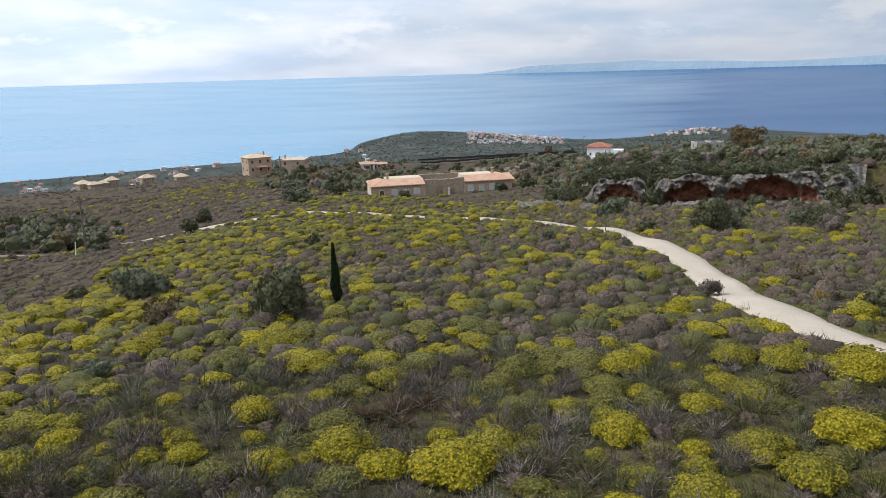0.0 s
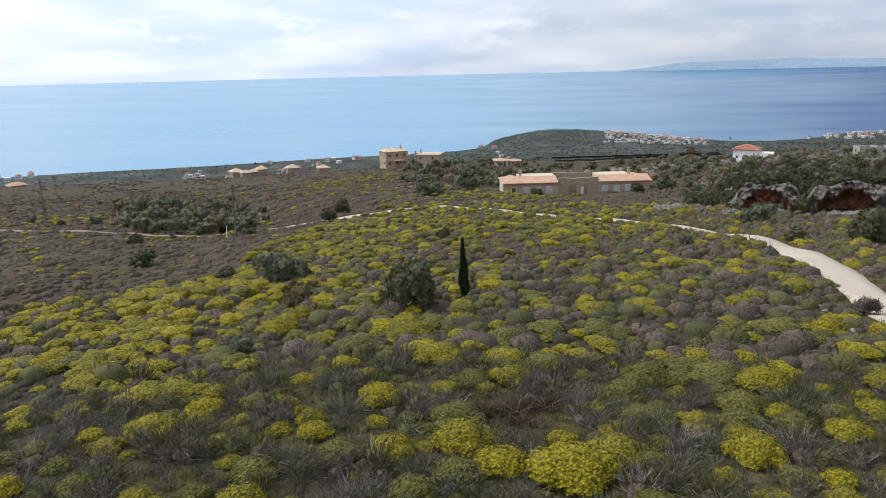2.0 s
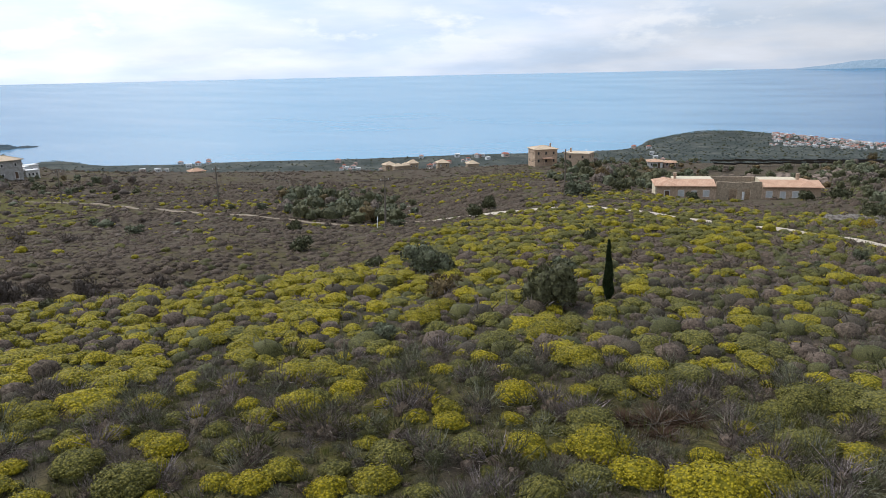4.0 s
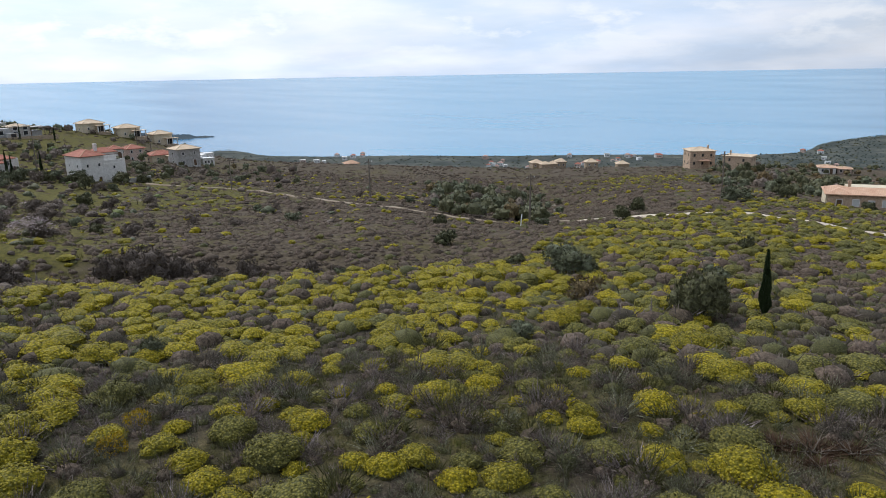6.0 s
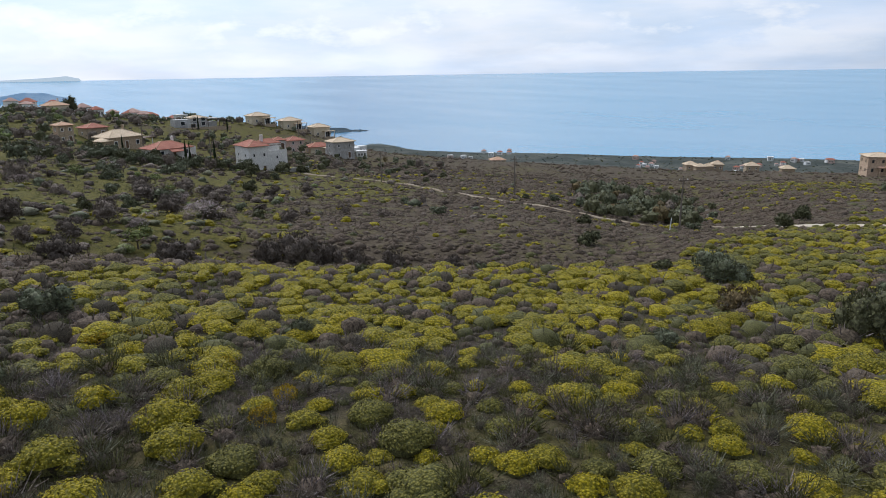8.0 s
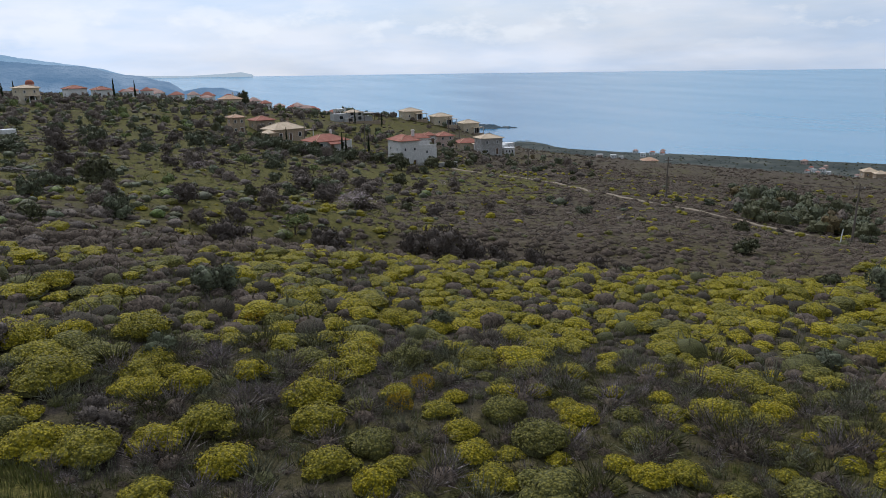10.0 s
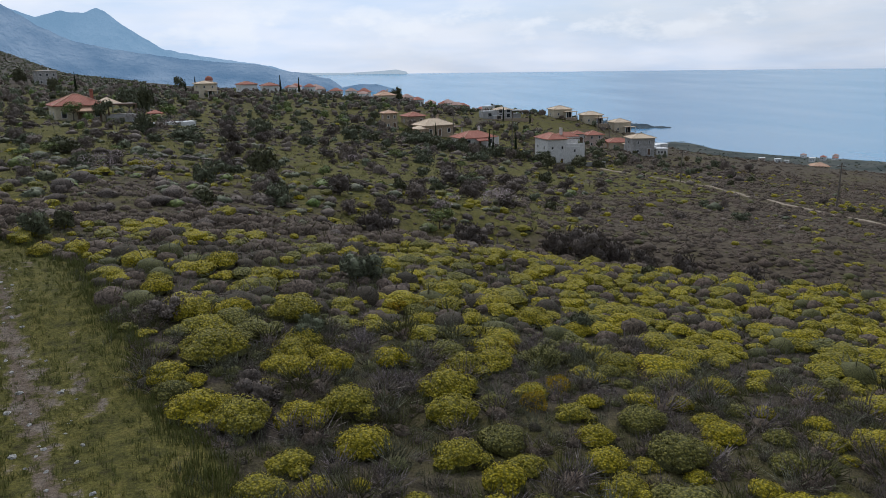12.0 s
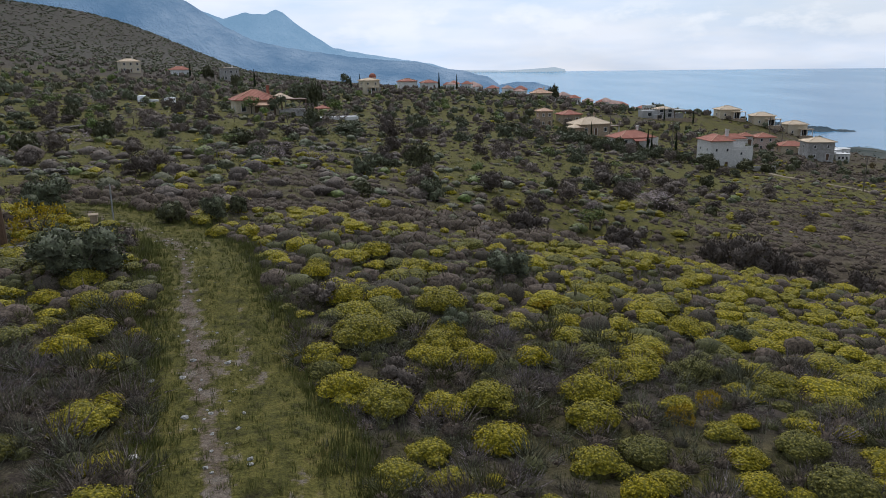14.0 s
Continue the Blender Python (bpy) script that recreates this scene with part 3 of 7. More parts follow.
def strip(name, line, width, lift, material, label, seed):
    """A track of uneven edges that follows the ground, with sides going down into it."""
    r = np.random.default_rng(seed)
    d = np.gradient(line, axis=0)
    d /= np.linalg.norm(d, axis=1, keepdims=True)
    side = np.stack([-d[:, 1], d[:, 0]], -1)
    cross = (-0.56, -0.5, -0.25, 0.0, 0.25, 0.5, 0.56)
    lifts = (-0.25, 0.0, 0.015, 0.05, 0.015, 0.0, -0.25)
    wob = [np.convolve(r.normal(0, 0.13, len(line)), np.ones(3) / 3, "same") for _ in range(2)]
    rows = []
    for c, h in zip(cross, lifts):
        w = width * c + (wob[0] if c < -0.4 else wob[1] if c > 0.4 else 0)
        q = line + side * (w[:, None] if isinstance(w, np.ndarray) else w)
        rows.append(np.stack([q[:, 0], q[:, 1], np.maximum(ground(q[:, 0], q[:, 1]), ground(line[:, 0], line[:, 1]) - 0.25) + lift + h], -1))
    v = np.stack(rows, 1)
    i = np.arange(v[..., 0].size).reshape(v.shape[:2])
    f = np.stack([i[:-1, :-1], i[1:, :-1], i[1:, 1:], i[:-1, 1:]], -1).reshape(-1, 4)[:, ::-1]
    me = mesh_of(name, v.reshape(-1, 3), f, material)
    return tagged(new(name, me), label, "road", kind="structure")


strip("road", ROAD_LINE, 2.1, 0.07, M["gravel"], "narrow road of compacted white limestone gravel winding downhill", 4)
strip("path", PATH_LINE, 1.5, 0.05, M["dirt"], "brown dirt path crossing the far slope", 5)


def skyline(name, label, material, stops, dist, foot, rough, seed, deep=500.0):
    """Far land: a ridge whose height follows stops of (bearing, elevation in degrees), sloping up to its crest."""
    r = np.random.default_rng(seed)
    a0, a1 = stops[0][0], stops[-1][0]
    az = np.arange(a0, a1 + 0.01, 0.12)
    el = np.interp(az, [s[0] for s in stops], [s[1] for s in stops])
    el = el + np.convolve(r.normal(0, rough, len(az)), np.ones(5) / 5, "same") * np.clip((el - foot) * 3, 0, 1)
    rows = []
    nr = 9
    for j in range(nr):
        t = j / (nr - 1)
        d = dist - deep * (1 - t)
        e = foot + (el - foot) * t ** 0.8 + np.convolve(r.normal(0, rough * 3, len(az)), np.ones(7) / 7, "same") * t * (1 - t) * np.clip(el - foot, 0, 1)
        ra = np.radians(az)
        rows.append(np.stack([-d * np.sin(ra), d * np.cos(ra), 7.5 + d * np.tan(np.radians(e))], -1))
    v = np.stack(rows)
    i = np.arange(v[..., 0].size).reshape(v.shape[:2])
    f = np.stack([i[:-1, :-1], i[:-1, 1:], i[1:, 1:], i[1:, :-1]], -1).reshape(-1, 4)[:, ::-1]
    me = mesh_of(name, v.reshape(-1, 3), f, material)
    me.polygons.foreach_set("use_smooth", np.ones(len(me.polygons), bool))
    return tagged(new(name, me), label, "backdrop", kind="structure")


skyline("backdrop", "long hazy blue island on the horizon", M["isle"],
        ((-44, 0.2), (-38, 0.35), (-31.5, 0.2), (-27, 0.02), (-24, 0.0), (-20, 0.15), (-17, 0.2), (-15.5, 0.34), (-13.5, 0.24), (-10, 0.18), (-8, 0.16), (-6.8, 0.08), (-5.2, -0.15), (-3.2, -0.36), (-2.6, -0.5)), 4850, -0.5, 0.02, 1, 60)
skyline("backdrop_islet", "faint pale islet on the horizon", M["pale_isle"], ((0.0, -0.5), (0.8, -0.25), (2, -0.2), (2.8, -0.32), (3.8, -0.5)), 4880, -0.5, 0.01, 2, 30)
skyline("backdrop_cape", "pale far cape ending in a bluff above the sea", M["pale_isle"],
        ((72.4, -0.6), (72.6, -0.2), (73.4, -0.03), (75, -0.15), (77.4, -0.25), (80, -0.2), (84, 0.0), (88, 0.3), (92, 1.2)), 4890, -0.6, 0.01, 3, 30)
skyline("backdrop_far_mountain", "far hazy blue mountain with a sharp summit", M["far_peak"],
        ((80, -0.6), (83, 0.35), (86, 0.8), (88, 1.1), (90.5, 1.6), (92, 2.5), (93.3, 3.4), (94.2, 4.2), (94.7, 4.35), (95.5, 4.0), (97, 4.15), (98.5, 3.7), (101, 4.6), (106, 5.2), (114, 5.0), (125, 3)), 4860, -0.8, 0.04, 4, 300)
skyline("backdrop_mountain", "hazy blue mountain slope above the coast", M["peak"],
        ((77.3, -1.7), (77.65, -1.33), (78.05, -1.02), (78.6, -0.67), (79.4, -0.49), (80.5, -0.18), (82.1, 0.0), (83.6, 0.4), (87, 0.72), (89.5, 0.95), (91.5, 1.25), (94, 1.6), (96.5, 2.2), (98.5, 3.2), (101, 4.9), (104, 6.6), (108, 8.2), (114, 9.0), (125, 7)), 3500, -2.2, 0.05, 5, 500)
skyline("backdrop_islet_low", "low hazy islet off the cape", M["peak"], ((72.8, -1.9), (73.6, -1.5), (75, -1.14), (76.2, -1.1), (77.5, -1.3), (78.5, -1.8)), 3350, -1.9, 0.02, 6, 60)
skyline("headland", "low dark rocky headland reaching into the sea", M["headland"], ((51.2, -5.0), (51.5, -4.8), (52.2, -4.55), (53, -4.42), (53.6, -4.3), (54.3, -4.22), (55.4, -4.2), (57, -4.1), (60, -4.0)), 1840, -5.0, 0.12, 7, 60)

# ---- plants: shapes ----
def frame_of(nrm, rng):
    a = np.cross(nrm, rng.normal(size=nrm.shape))
    a /= np.linalg.norm(a, axis=1, keepdims=True) + 1e-9
    return a, np.cross(nrm, a)


def rosettes(p, nrm, size, sides, rng, cup=0.4):
    """Small umbrellas of triangles at p, facing nrm, or single flat heads if sides is 1."""
    n = len(p)
    a, b = frame_of(nrm, rng)
    s = size * rng.uniform(0.75, 1.3, (n, 1))
    if sides == 1:
        v = np.stack([p + (a * math.cos(t) + b * math.sin(t)) * s * rng.uniform(0.8, 1.3, (n, 1)) for t in (0, 2.1, 4.2)], 1)
        return v.reshape(-1, 3), np.arange(3 * n).reshape(-1, 3)
    v = [p + nrm * s * cup]
    for k in range(sides):
        t = 2 * math.pi * k / sides
        v.append(p + (a * math.cos(t) + b * math.sin(t)) * s * rng.uniform(0.8, 1.2, (n, 1)))
    v = np.stack(v, 1).reshape(-1, 3)
    o = np.arange(n)[:, None] * (sides + 1)
    f = np.concatenate([np.concatenate([o, o + 1 + k, o + 1 + (k + 1) % sides], 1) for k in range(sides)])
    return v, f


def slivers(p, q, width, rng):
    """Thin triangles with their foot at p and their tip at q."""
    d = q - p
    d = d / (np.linalg.norm(d, axis=1, keepdims=True) + 1e-9)
    a, _ = frame_of(d, rng)
    w = np.asarray(width).reshape(-1, 1) * np.ones((len(p), 1))
    v = np.stack([p - a * w / 2, p + a * w / 2, q], 1).reshape(-1, 3)
    return v, np.arange(3 * len(p)).reshape(-1, 3)


def dome(rng, lobes, scale, rings=3, sides=7, skirt=True, rough=0.74):
    """Lumpy inner body under the leaves, one small dome a lobe, with a skirt down into the ground or closing in under a crown."""
    vs, fs, o = [], [], 0
    for c, R in lobes:
        v = [c + np.array([0, 0, R * scale * 0.8])]
        for i in range(1, rings + 1):
            t = (0.5 if skirt else 0.62) * math.pi * i / rings
            for k in range(sides):
                s = 2 * math.pi * (k + 0.5 * (i % 2)) / sides
                v.append(c + R * scale * np.array([math.sin(t) * math.cos(s), math.sin(t) * math.sin(s), math.cos(t) * 0.8]) * rng.uniform(rough, 1.08))
        for q in v[-sides:] if skirt else ():
            foot = c + (q - c) * np.array([0.8, 0.8, 0])
            v.append(np.array([foot[0], foot[1], min(-0.2, c[2] - 0.3)]))
        f = [(0, 1 + k, 1 + (k + 1) % sides) for k in range(sides)]
        for i in range(rings if skirt else rings - 1):
            for k in range(sides):
                q0, q1 = 1 + i * sides + k, 1 + i * sides + (k + 1) % sides
                f += [(q0, q0 + sides, q1 + sides), (q0, q1 + sides, q1)]
        vs.append(np.array(v))
        fs.append(np.array(f) + o)
        o += len(v)
    return np.concatenate(vs), np.concatenate(fs)


def lobed(rng, count):
    """Small flattened domes packed into one wide cushion."""
    lobes = [(np.array([0.0, 0.0, 0.24]), rng.uniform(0.68, 0.76))]
    turn = rng.uniform(0, 6.28)
    for k in range(count - 1):
        t = turn + 6.28 * k / (count - 1) * (1 if count < 8 else 1.62) + rng.uniform(-0.35, 0.35)
        d = rng.uniform(0.34, 0.66) if count < 8 else rng.uniform(0.28, 0.68)
        lobes.append((np.array([d * math.cos(t), d * math.sin(t), 0.42 - 0.5 * d * d + rng.uniform(-0.1, 0.05)]), rng.uniform(0.34, 0.5)))
    return lobes


def skin(rng, lobes, n, low=-0.15):
    """n points on the outer skin of the lobes, with their outward directions."""
    area = np.array([R * R for _, R in lobes])
    ps, ns = [], []
    while sum(map(len, ps)) < n:
        k = rng.choice(len(lobes), 4 * n, p=area / area.sum())
        d = rng.normal(size=(4 * n, 3))
        d /= np.linalg.norm(d, axis=1, keepdims=True)
        c, R = np.array([q[0] for q in lobes])[k], np.array([q[1] for q in lobes])[k][:, None]
        p = c + d * R * np.array([1, 1, 0.82]) * rng.uniform(0.93, 1.05, (4 * n, 1))
        keep = (d[:, 2] > low) & (p[:, 2] > 0.1)
        for j, (cc, RR) in enumerate(lobes):
            keep &= (k == j) | (np.linalg.norm((p - cc) / np.array([1, 1, 0.82]), axis=1) > RR * 0.95)
        ps.append(p[keep])
        ns.append(d[keep])
    return np.concatenate(ps)[:n], np.concatenate(ns)[:n]


def tilt(nrm, rng, amount=0.35, up=0.35):
    v = nrm + rng.normal(size=nrm.shape) * amount + np.array([0, 0, up])
    return v / np.linalg.norm(v, axis=1, keepdims=True)


def caps(rng, lobes, rings, sides, rough=0.86):
    """The leafy tops of the lobes, open below, hanging over the stems."""
    vs, fs, o = [], [], 0
    for c, R in lobes:
        v = [c + np.array([0, 0, R * 0.78])]
        for i in range(1, rings + 1):
            t = 0.58 * math.pi * i / rings
            for k in range(sides):
                a = 2 * math.pi * (k + 0.5 * (i % 2)) / sides
                v.append(c + R * np.array([math.sin(t) * math.cos(a), math.sin(t) * math.sin(a), math.cos(t) * 0.78]) * rng.uniform(rough, 1.06))
        f = [(0, 1 + k, 1 + (k + 1) % sides) for k in range(sides)]
        for i in range(rings - 1):
            for k in range(sides):
                q0, q1 = 1 + i * sides + k, 1 + i * sides + (k + 1) % sides
                f += [(q0, q0 + sides, q1 + sides), (q0, q1 + sides, q1)]
        vs.append(np.array(v))
        fs.append(np.array(f) + o)
        o += len(v)
    return np.concatenate(vs), np.concatenate(fs)


def spurge_shape(seed, heads, size, sides, leaves, stems, bare=0.0, level=0):
    """Cushion of spurge in unit size: (flowers, foliage, twigs), each corners and triangles. bare: how much of its flank shows grey stems."""
    rng = np.random.default_rng(seed)
    lobes = lobed(rng, int(rng.integers(*((6, 10), (4, 7), (3, 5), (2, 4))[level])))
    body = caps(rng, lobes, (4, 3, 2, 2)[level], (8, 7, 6, 5)[level], 0.9)
    p, d = skin(rng, lobes, heads, 0.0 + 0.3 * bare)
    p = p + d * rng.uniform(-0.01, 0.05, (heads, 1))
    flowers = rosettes(p, tilt(d, rng, 0.3, 0.35), size, sides, rng, 0.55)
    rim = body[0][body[1]].mean(1)[:, 2] < (-1.0 if level > 1 else 0.27 + 0.06 * bare)
    flowers = (np.concatenate([flowers[0], body[0]]), np.concatenate([flowers[1], body[1][~rim] + len(flowers[0])]))
    green = (body[0], body[1][rim]) if rim.any() else None
    if leaves:
        lp, ld = skin(rng, lobes, leaves, -0.45)
        tips = slivers(lp - ld * size * 1.6, lp + tilt(ld, rng, 0.6, 0.2) * size * 1.1, size * 1.0, rng)
        green = tips if green is None else (np.concatenate([green[0], tips[0]]), np.concatenate([green[1], tips[1] + len(green[0])]))
    # dark stems drawn in towards the foot, coloured for the shade under the caps
    n_ = (10, 8, 6, 5)[level]
    a = np.arange(n_) * 2 * math.pi / n_
    out = np.array([max([(c[:2] @ np.array([math.cos(t), math.sin(t)])) + 0.55 * R for c, R in lobes]) for t in a])
    top = np.stack([out * np.cos(a), out * np.sin(a), np.full(n_, 0.36)], -1)
    low = np.stack([0.62 * out * np.cos(a), 0.62 * out * np.sin(a), np.full(n_, -0.25)], -1)
    k = np.arange(n_)
    skirt = np.concatenate([top, low]), np.concatenate([np.stack([k, k + n_, (k + 1) % n_ + n_], -1), np.stack([k, (k + 1) % n_ + n_, (k + 1) % n_], -1)])
    sp, _ = skin(rng, lobes, max(stems, 4), -0.7)
    sp = sp[sp[:, 2] < 0.5]
    foot = sp * np.array([0.5, 0.5, 0.0])
    twigs = slivers(foot, sp * np.array([1.02, 1.02, 0.98]), 0.02 + 0.02 * rng.random(len(sp)), rng)
    twigs = (np.concatenate([twigs[0], skirt[0]]), np.concatenate([twigs[1], skirt[1] + len(twigs[0])]))
    return flowers, green, twigs


def scrub_shape(seed, twigs, width, height=0.75, sides=0, rings=2):
    """Open cushion of thin upright twigs round a small dark heart, in unit size."""
    rng = np.random.default_rng(seed)
    d = rng.normal(size=(twigs, 3))
    d[:, 2] = np.abs(d[:, 2]) * 1.1 + (0.35 if sides else 0.12)
    d /= np.linalg.norm(d, axis=1, keepdims=True)
    R = rng.uniform(0.62, 1.08, (twigs, 1)) * (1 + 0.2 * np.sin(3 * np.arctan2(d[:, 1:2], d[:, :1]) + seed))
    tip = d * R * np.array([1, 1, height])
    foot = tip * rng.uniform(0.4 if sides else 0.15, 0.7 if sides else 0.72, (twigs, 1)) + rng.normal(size=(twigs, 3)) * 0.04
    foot[:, 2] = np.maximum(foot[:, 2], 0)
    tip = tip + rng.normal(size=(twigs, 3)) * 0.08 + (np.array([0, 0, 0.05]) if sides else 0)
    v, f = slivers(foot, tip, width * rng.uniform(0.6, 1.4, twigs), rng)
    if sides:
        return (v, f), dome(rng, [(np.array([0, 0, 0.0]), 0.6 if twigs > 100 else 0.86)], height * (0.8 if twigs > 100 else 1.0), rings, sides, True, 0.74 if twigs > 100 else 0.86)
    return v, f


def crown_shape(seed, leaves, size, lobes, core=0.78, low=-0.75, grain=(3, 6)):
    """Leafy crown over lumpy lobes: many small leaf sprays and a darker heart."""
    rng = np.random.default_rng(seed)
    p, d = skin(rng, lobes, leaves, low)
    p = p - d * rng.uniform(0, 0.16, (leaves, 1))
    out = tilt(d, rng, 0.8, 0.25)
    v, f = slivers(p - out * size * 0.5, p + out * size * rng.uniform(0.7, 1.5, (leaves, 1)), size * rng.uniform(0.6, 1.2, leaves), rng)
    if core:
        b = dome(rng, lobes, core, *grain, False)
        f = np.concatenate([f, b[1] + len(v)])
        v = np.concatenate([v, b[0]])
    return v, f


class Heap:
    """Collects many placed copies of shapes into one mesh."""

    def __init__(self):
        self.v, self.f, self.i, self.p, self.n = [], [], [], [], 0

    def put(self, shape, pos, sx, sz, turn, tone, mat=0):
        v, f = shape
        c, s = math.cos(turn), math.sin(turn)
        q = v * np.array([sx, sx, sz])
        q = np.stack([q[:, 0] * c - q[:, 1] * s, q[:, 0] * s + q[:, 1] * c, q[:, 2]], -1) + np.asarray(pos)
        self.v.append(q)
        self.f.append(f + self.n)
        self.i.append(np.full(len(f), mat))
        self.p.append(np.full(len(v), tone))
        self.n += len(v)

    def done(self, name, mats, label, category, soft=False):
        me = mesh_of(name, np.concatenate(self.v), np.concatenate(self.f), mats, np.concatenate(self.i), np.concatenate(self.p))
        me.polygons.foreach_set("use_smooth", np.full(len(me.polygons), soft))
        return tagged(new(name, me), label, category, kind="stuff")


# ---- where plants grow ----
def scatter(seed, az0, az1, r0, r1, density, crowd):
    """Random places in a sector: density a square metre, thinned by a minimum distance."""
    rng = np.random.default_rng(seed)
    n = int(0.5 * radians(az1 - az0) * (r1 * r1 - r0 * r0) * density)
    r, a = np.sqrt(rng.uniform(r0 * r0, r1 * r1, n)), np.radians(rng.uniform(az0, az1, n))
    pts = np.stack([-r * np.sin(a), r * np.cos(a)], -1)
    if not crowd:
        return pts
    grid, keep = {}, []
    for i, (x, y) in enumerate(pts):
        cx, cy = int(math.floor(x / crowd)), int(math.floor(y / crowd))
        if all((x - pts[j][0]) ** 2 + (y - pts[j][1]) ** 2 > crowd * crowd for u in (-1, 0, 1) for v in (-1, 0, 1) for j in grid.get((cx + u, cy + v), ())):
            grid.setdefault((cx, cy), []).append(i)
            keep.append(i)
    return pts[keep]


def polar(p):
    return np.degrees(np.arctan2(-p[:, 0], p[:, 1])), np.hypot(p[:, 0], p[:, 1])


def clear_of_ways(p, gap):
    ok = np.ones(len(p), bool)
    for line, half in ((TRACK_LINE, 1.9), (ROAD_LINE, 1.25), (PATH_LINE, 1.0)):
        ok &= off_line(p[:, 0], p[:, 1], line)[0] > half + gap
    return ok


def flowering(p):
    """Share of ground under spurge, from place to place."""
    az, r = polar(p)
    patch = waves(p[:, 0], p[:, 1], 0.16, 21)
    f = 0.70 + 0.6 * (patch - 0.5)
    f = f + 0.45 * smooth(22, 32, az) * (1 - smooth(72, 82, az)) * smooth(25, 31, r) * (1 - smooth(46, 52, r))
    f = f * (1 - 0.4 * smooth(-6, 14, -az) * smooth(22, 34, r))
    f = f * (1 - 0.1 * smooth(50, 70, r))
    f = f * (1 - 0.6 * smooth(102, 107, az) * (1 - smooth(18, 22, r)))
    f = f + 0.3 * smooth(60, 70, az) * (1 - smooth(98, 102, az)) * (1 - smooth(24, 30, r)) + 0.12 * smooth(18, 28, az) * (1 - smooth(54, 64, az)) * (1 - smooth(18, 24, r))
    f = f * (1 - 0.5 * smooth(14, 20, -az) * smooth(28, 36, r))
    f = f * (1 - 0.5 * smooth(7, 11, -az) * smooth(62, 70, r))
    edge = 45.5 + 58 * (1 - smooth(15, 36, az)) * (1 - 0.22 * smooth(8, 16, -az)) - 5 * smooth(60, 74, az)
    f = f * (1 - 0.985 * smooth(0, 2.5 + 5 * (1 - smooth(24, 40, az)), r - edge - 0.5))
    f = f + 0.5 * np.exp(-((az - 40) / 3) ** 2 - ((r - 142) / 7) ** 2) + 0.5 * np.exp(-((az - 8) / 5) ** 2 - ((r - 132) / 16) ** 2) + 0.4 * np.exp(-((az - 18) / 4) ** 2 - ((r - 205) / 30) ** 2)
    f = f + 0.05 * smooth(20, 30, az) * (1 - smooth(60, 66, az)) * smooth(56, 62, r) * (patch > 0.5)
    f = f + 0.14 * smooth(62, 70, az) * (1 - smooth(100, 118, az)) * smooth(46, 52, r) * (1 - smooth(85, 105, r)) * (patch > 0.45)
    return f


def past_flower(az, r):
    """Chance that a spurge has few flowers left, or only buds: more of them downhill towards the stone house."""
    return 0.25 + 0.15 * (1 - smooth(14, 26, az)) - 0.22 * smooth(24, 30, az) * smooth(24, 30, r) * (1 - smooth(60, 75, az)) + 0.12 * smooth(48, 62, r)


# the spurges that stand out: bearing, distance, width
BUSHES_ROADSIDE = (
    (-32.1, 17.9, 1.96), (-26.4, 16.5, 1.54), (-32.7, 23.1, 2.52), (-27.4, 23.1, 1.77), (-19.2, 29.6, 1.84), (-23.7, 23.1, 1.57), (-15.4, 21.3, 1.74), (-21.4, 18.6, 1.15),
    (-23.0, 20.3, 1.23), (-15.0, 16.3, 1.6), (-16.8, 14.1, 0.98), (-21.8, 15.1, 0.97), (-30.0, 15.5, 1.54), (-0.7, 14.2, 2.19), (5.9, 14.6, 1.6), (8.7, 16.8, 1.05),
    (15.7, 15.7, 1.28), (20.4, 15.6, 1.27), (22.4, 16.9, 1.13), (16.7, 19.2, 1.5), (11.2, 22.5, 1.73), (13.9, 25.7, 2.16), (24.7, 29.3, 2.18), (22.7, 31.9, 1.59),
    (16.9, 17.5, 0.78), (8.8, 28.9, 1.21), (27.1, 19.6, 0.94), (30.1, 21.1, 1.01))
BUSHES_SLOPE = (
    (68.2, 19.5, 1.61), (69.2, 16.4, 1.75), (58.7, 26.0, 1.32), (62.4, 26.7, 1.79), (58.6, 17.0, 1.14), (52.9, 17.2, 1.52), (56.8, 16.0, 1.09), (55.6, 14.9, 1.29),
    (47.4, 16.4, 0.82), (47.7, 18.0, 0.96), (52.9, 18.6, 1.07), (40.0, 14.6, 1.08), (43.0, 15.0, 0.83), (37.4, 15.0, 1.1), (29.2, 14.3, 1.25), (10.9, 20.0, 0.96))
BUSHES_TRACKSIDE = (
    (89.1, 20.4, 2.18), (90.9, 16.6, 1.77), (87.5, 15.9, 1.64), (82.6, 16.0, 1.37), (79.4, 18.8, 1.48), (82.4, 23.8, 2.2), (87.3, 23.5, 1.4), (90.9, 23.5, 1.8),
    (88.0, 31.1, 1.68), (92.9, 26.7, 1.46), (74.6, 19.6, 1.19), (68.6, 14.2, 1.44), (77.3, 14.7, 1.48), (83.8, 13.9, 1.04), (77.8, 13.0, 0.62), (64.6, 13.3, 1.25),
    (53.8, 13.9, 1.22), (71.8, 24.5, 1.35), (112.9, 26.6, 1.23), (110.2, 28.2, 1.65), (109.8, 24.8, 1.57), (107.2, 24.4, 1.35), (110.3, 22.4, 1.62), (112.3, 21.1, 1.46),
    (109.4, 19.4, 1.1), (111.7, 16.0, 1.58), (109.6, 16.9, 0.91), (107.1, 22.1, 0.67), (100.3, 35.5, 1.32), (92.8, 27.9, 1.17))
chosen = np.array(BUSHES_ROADSIDE + BUSHES_SLOPE + BUSHES_TRACKSIDE)
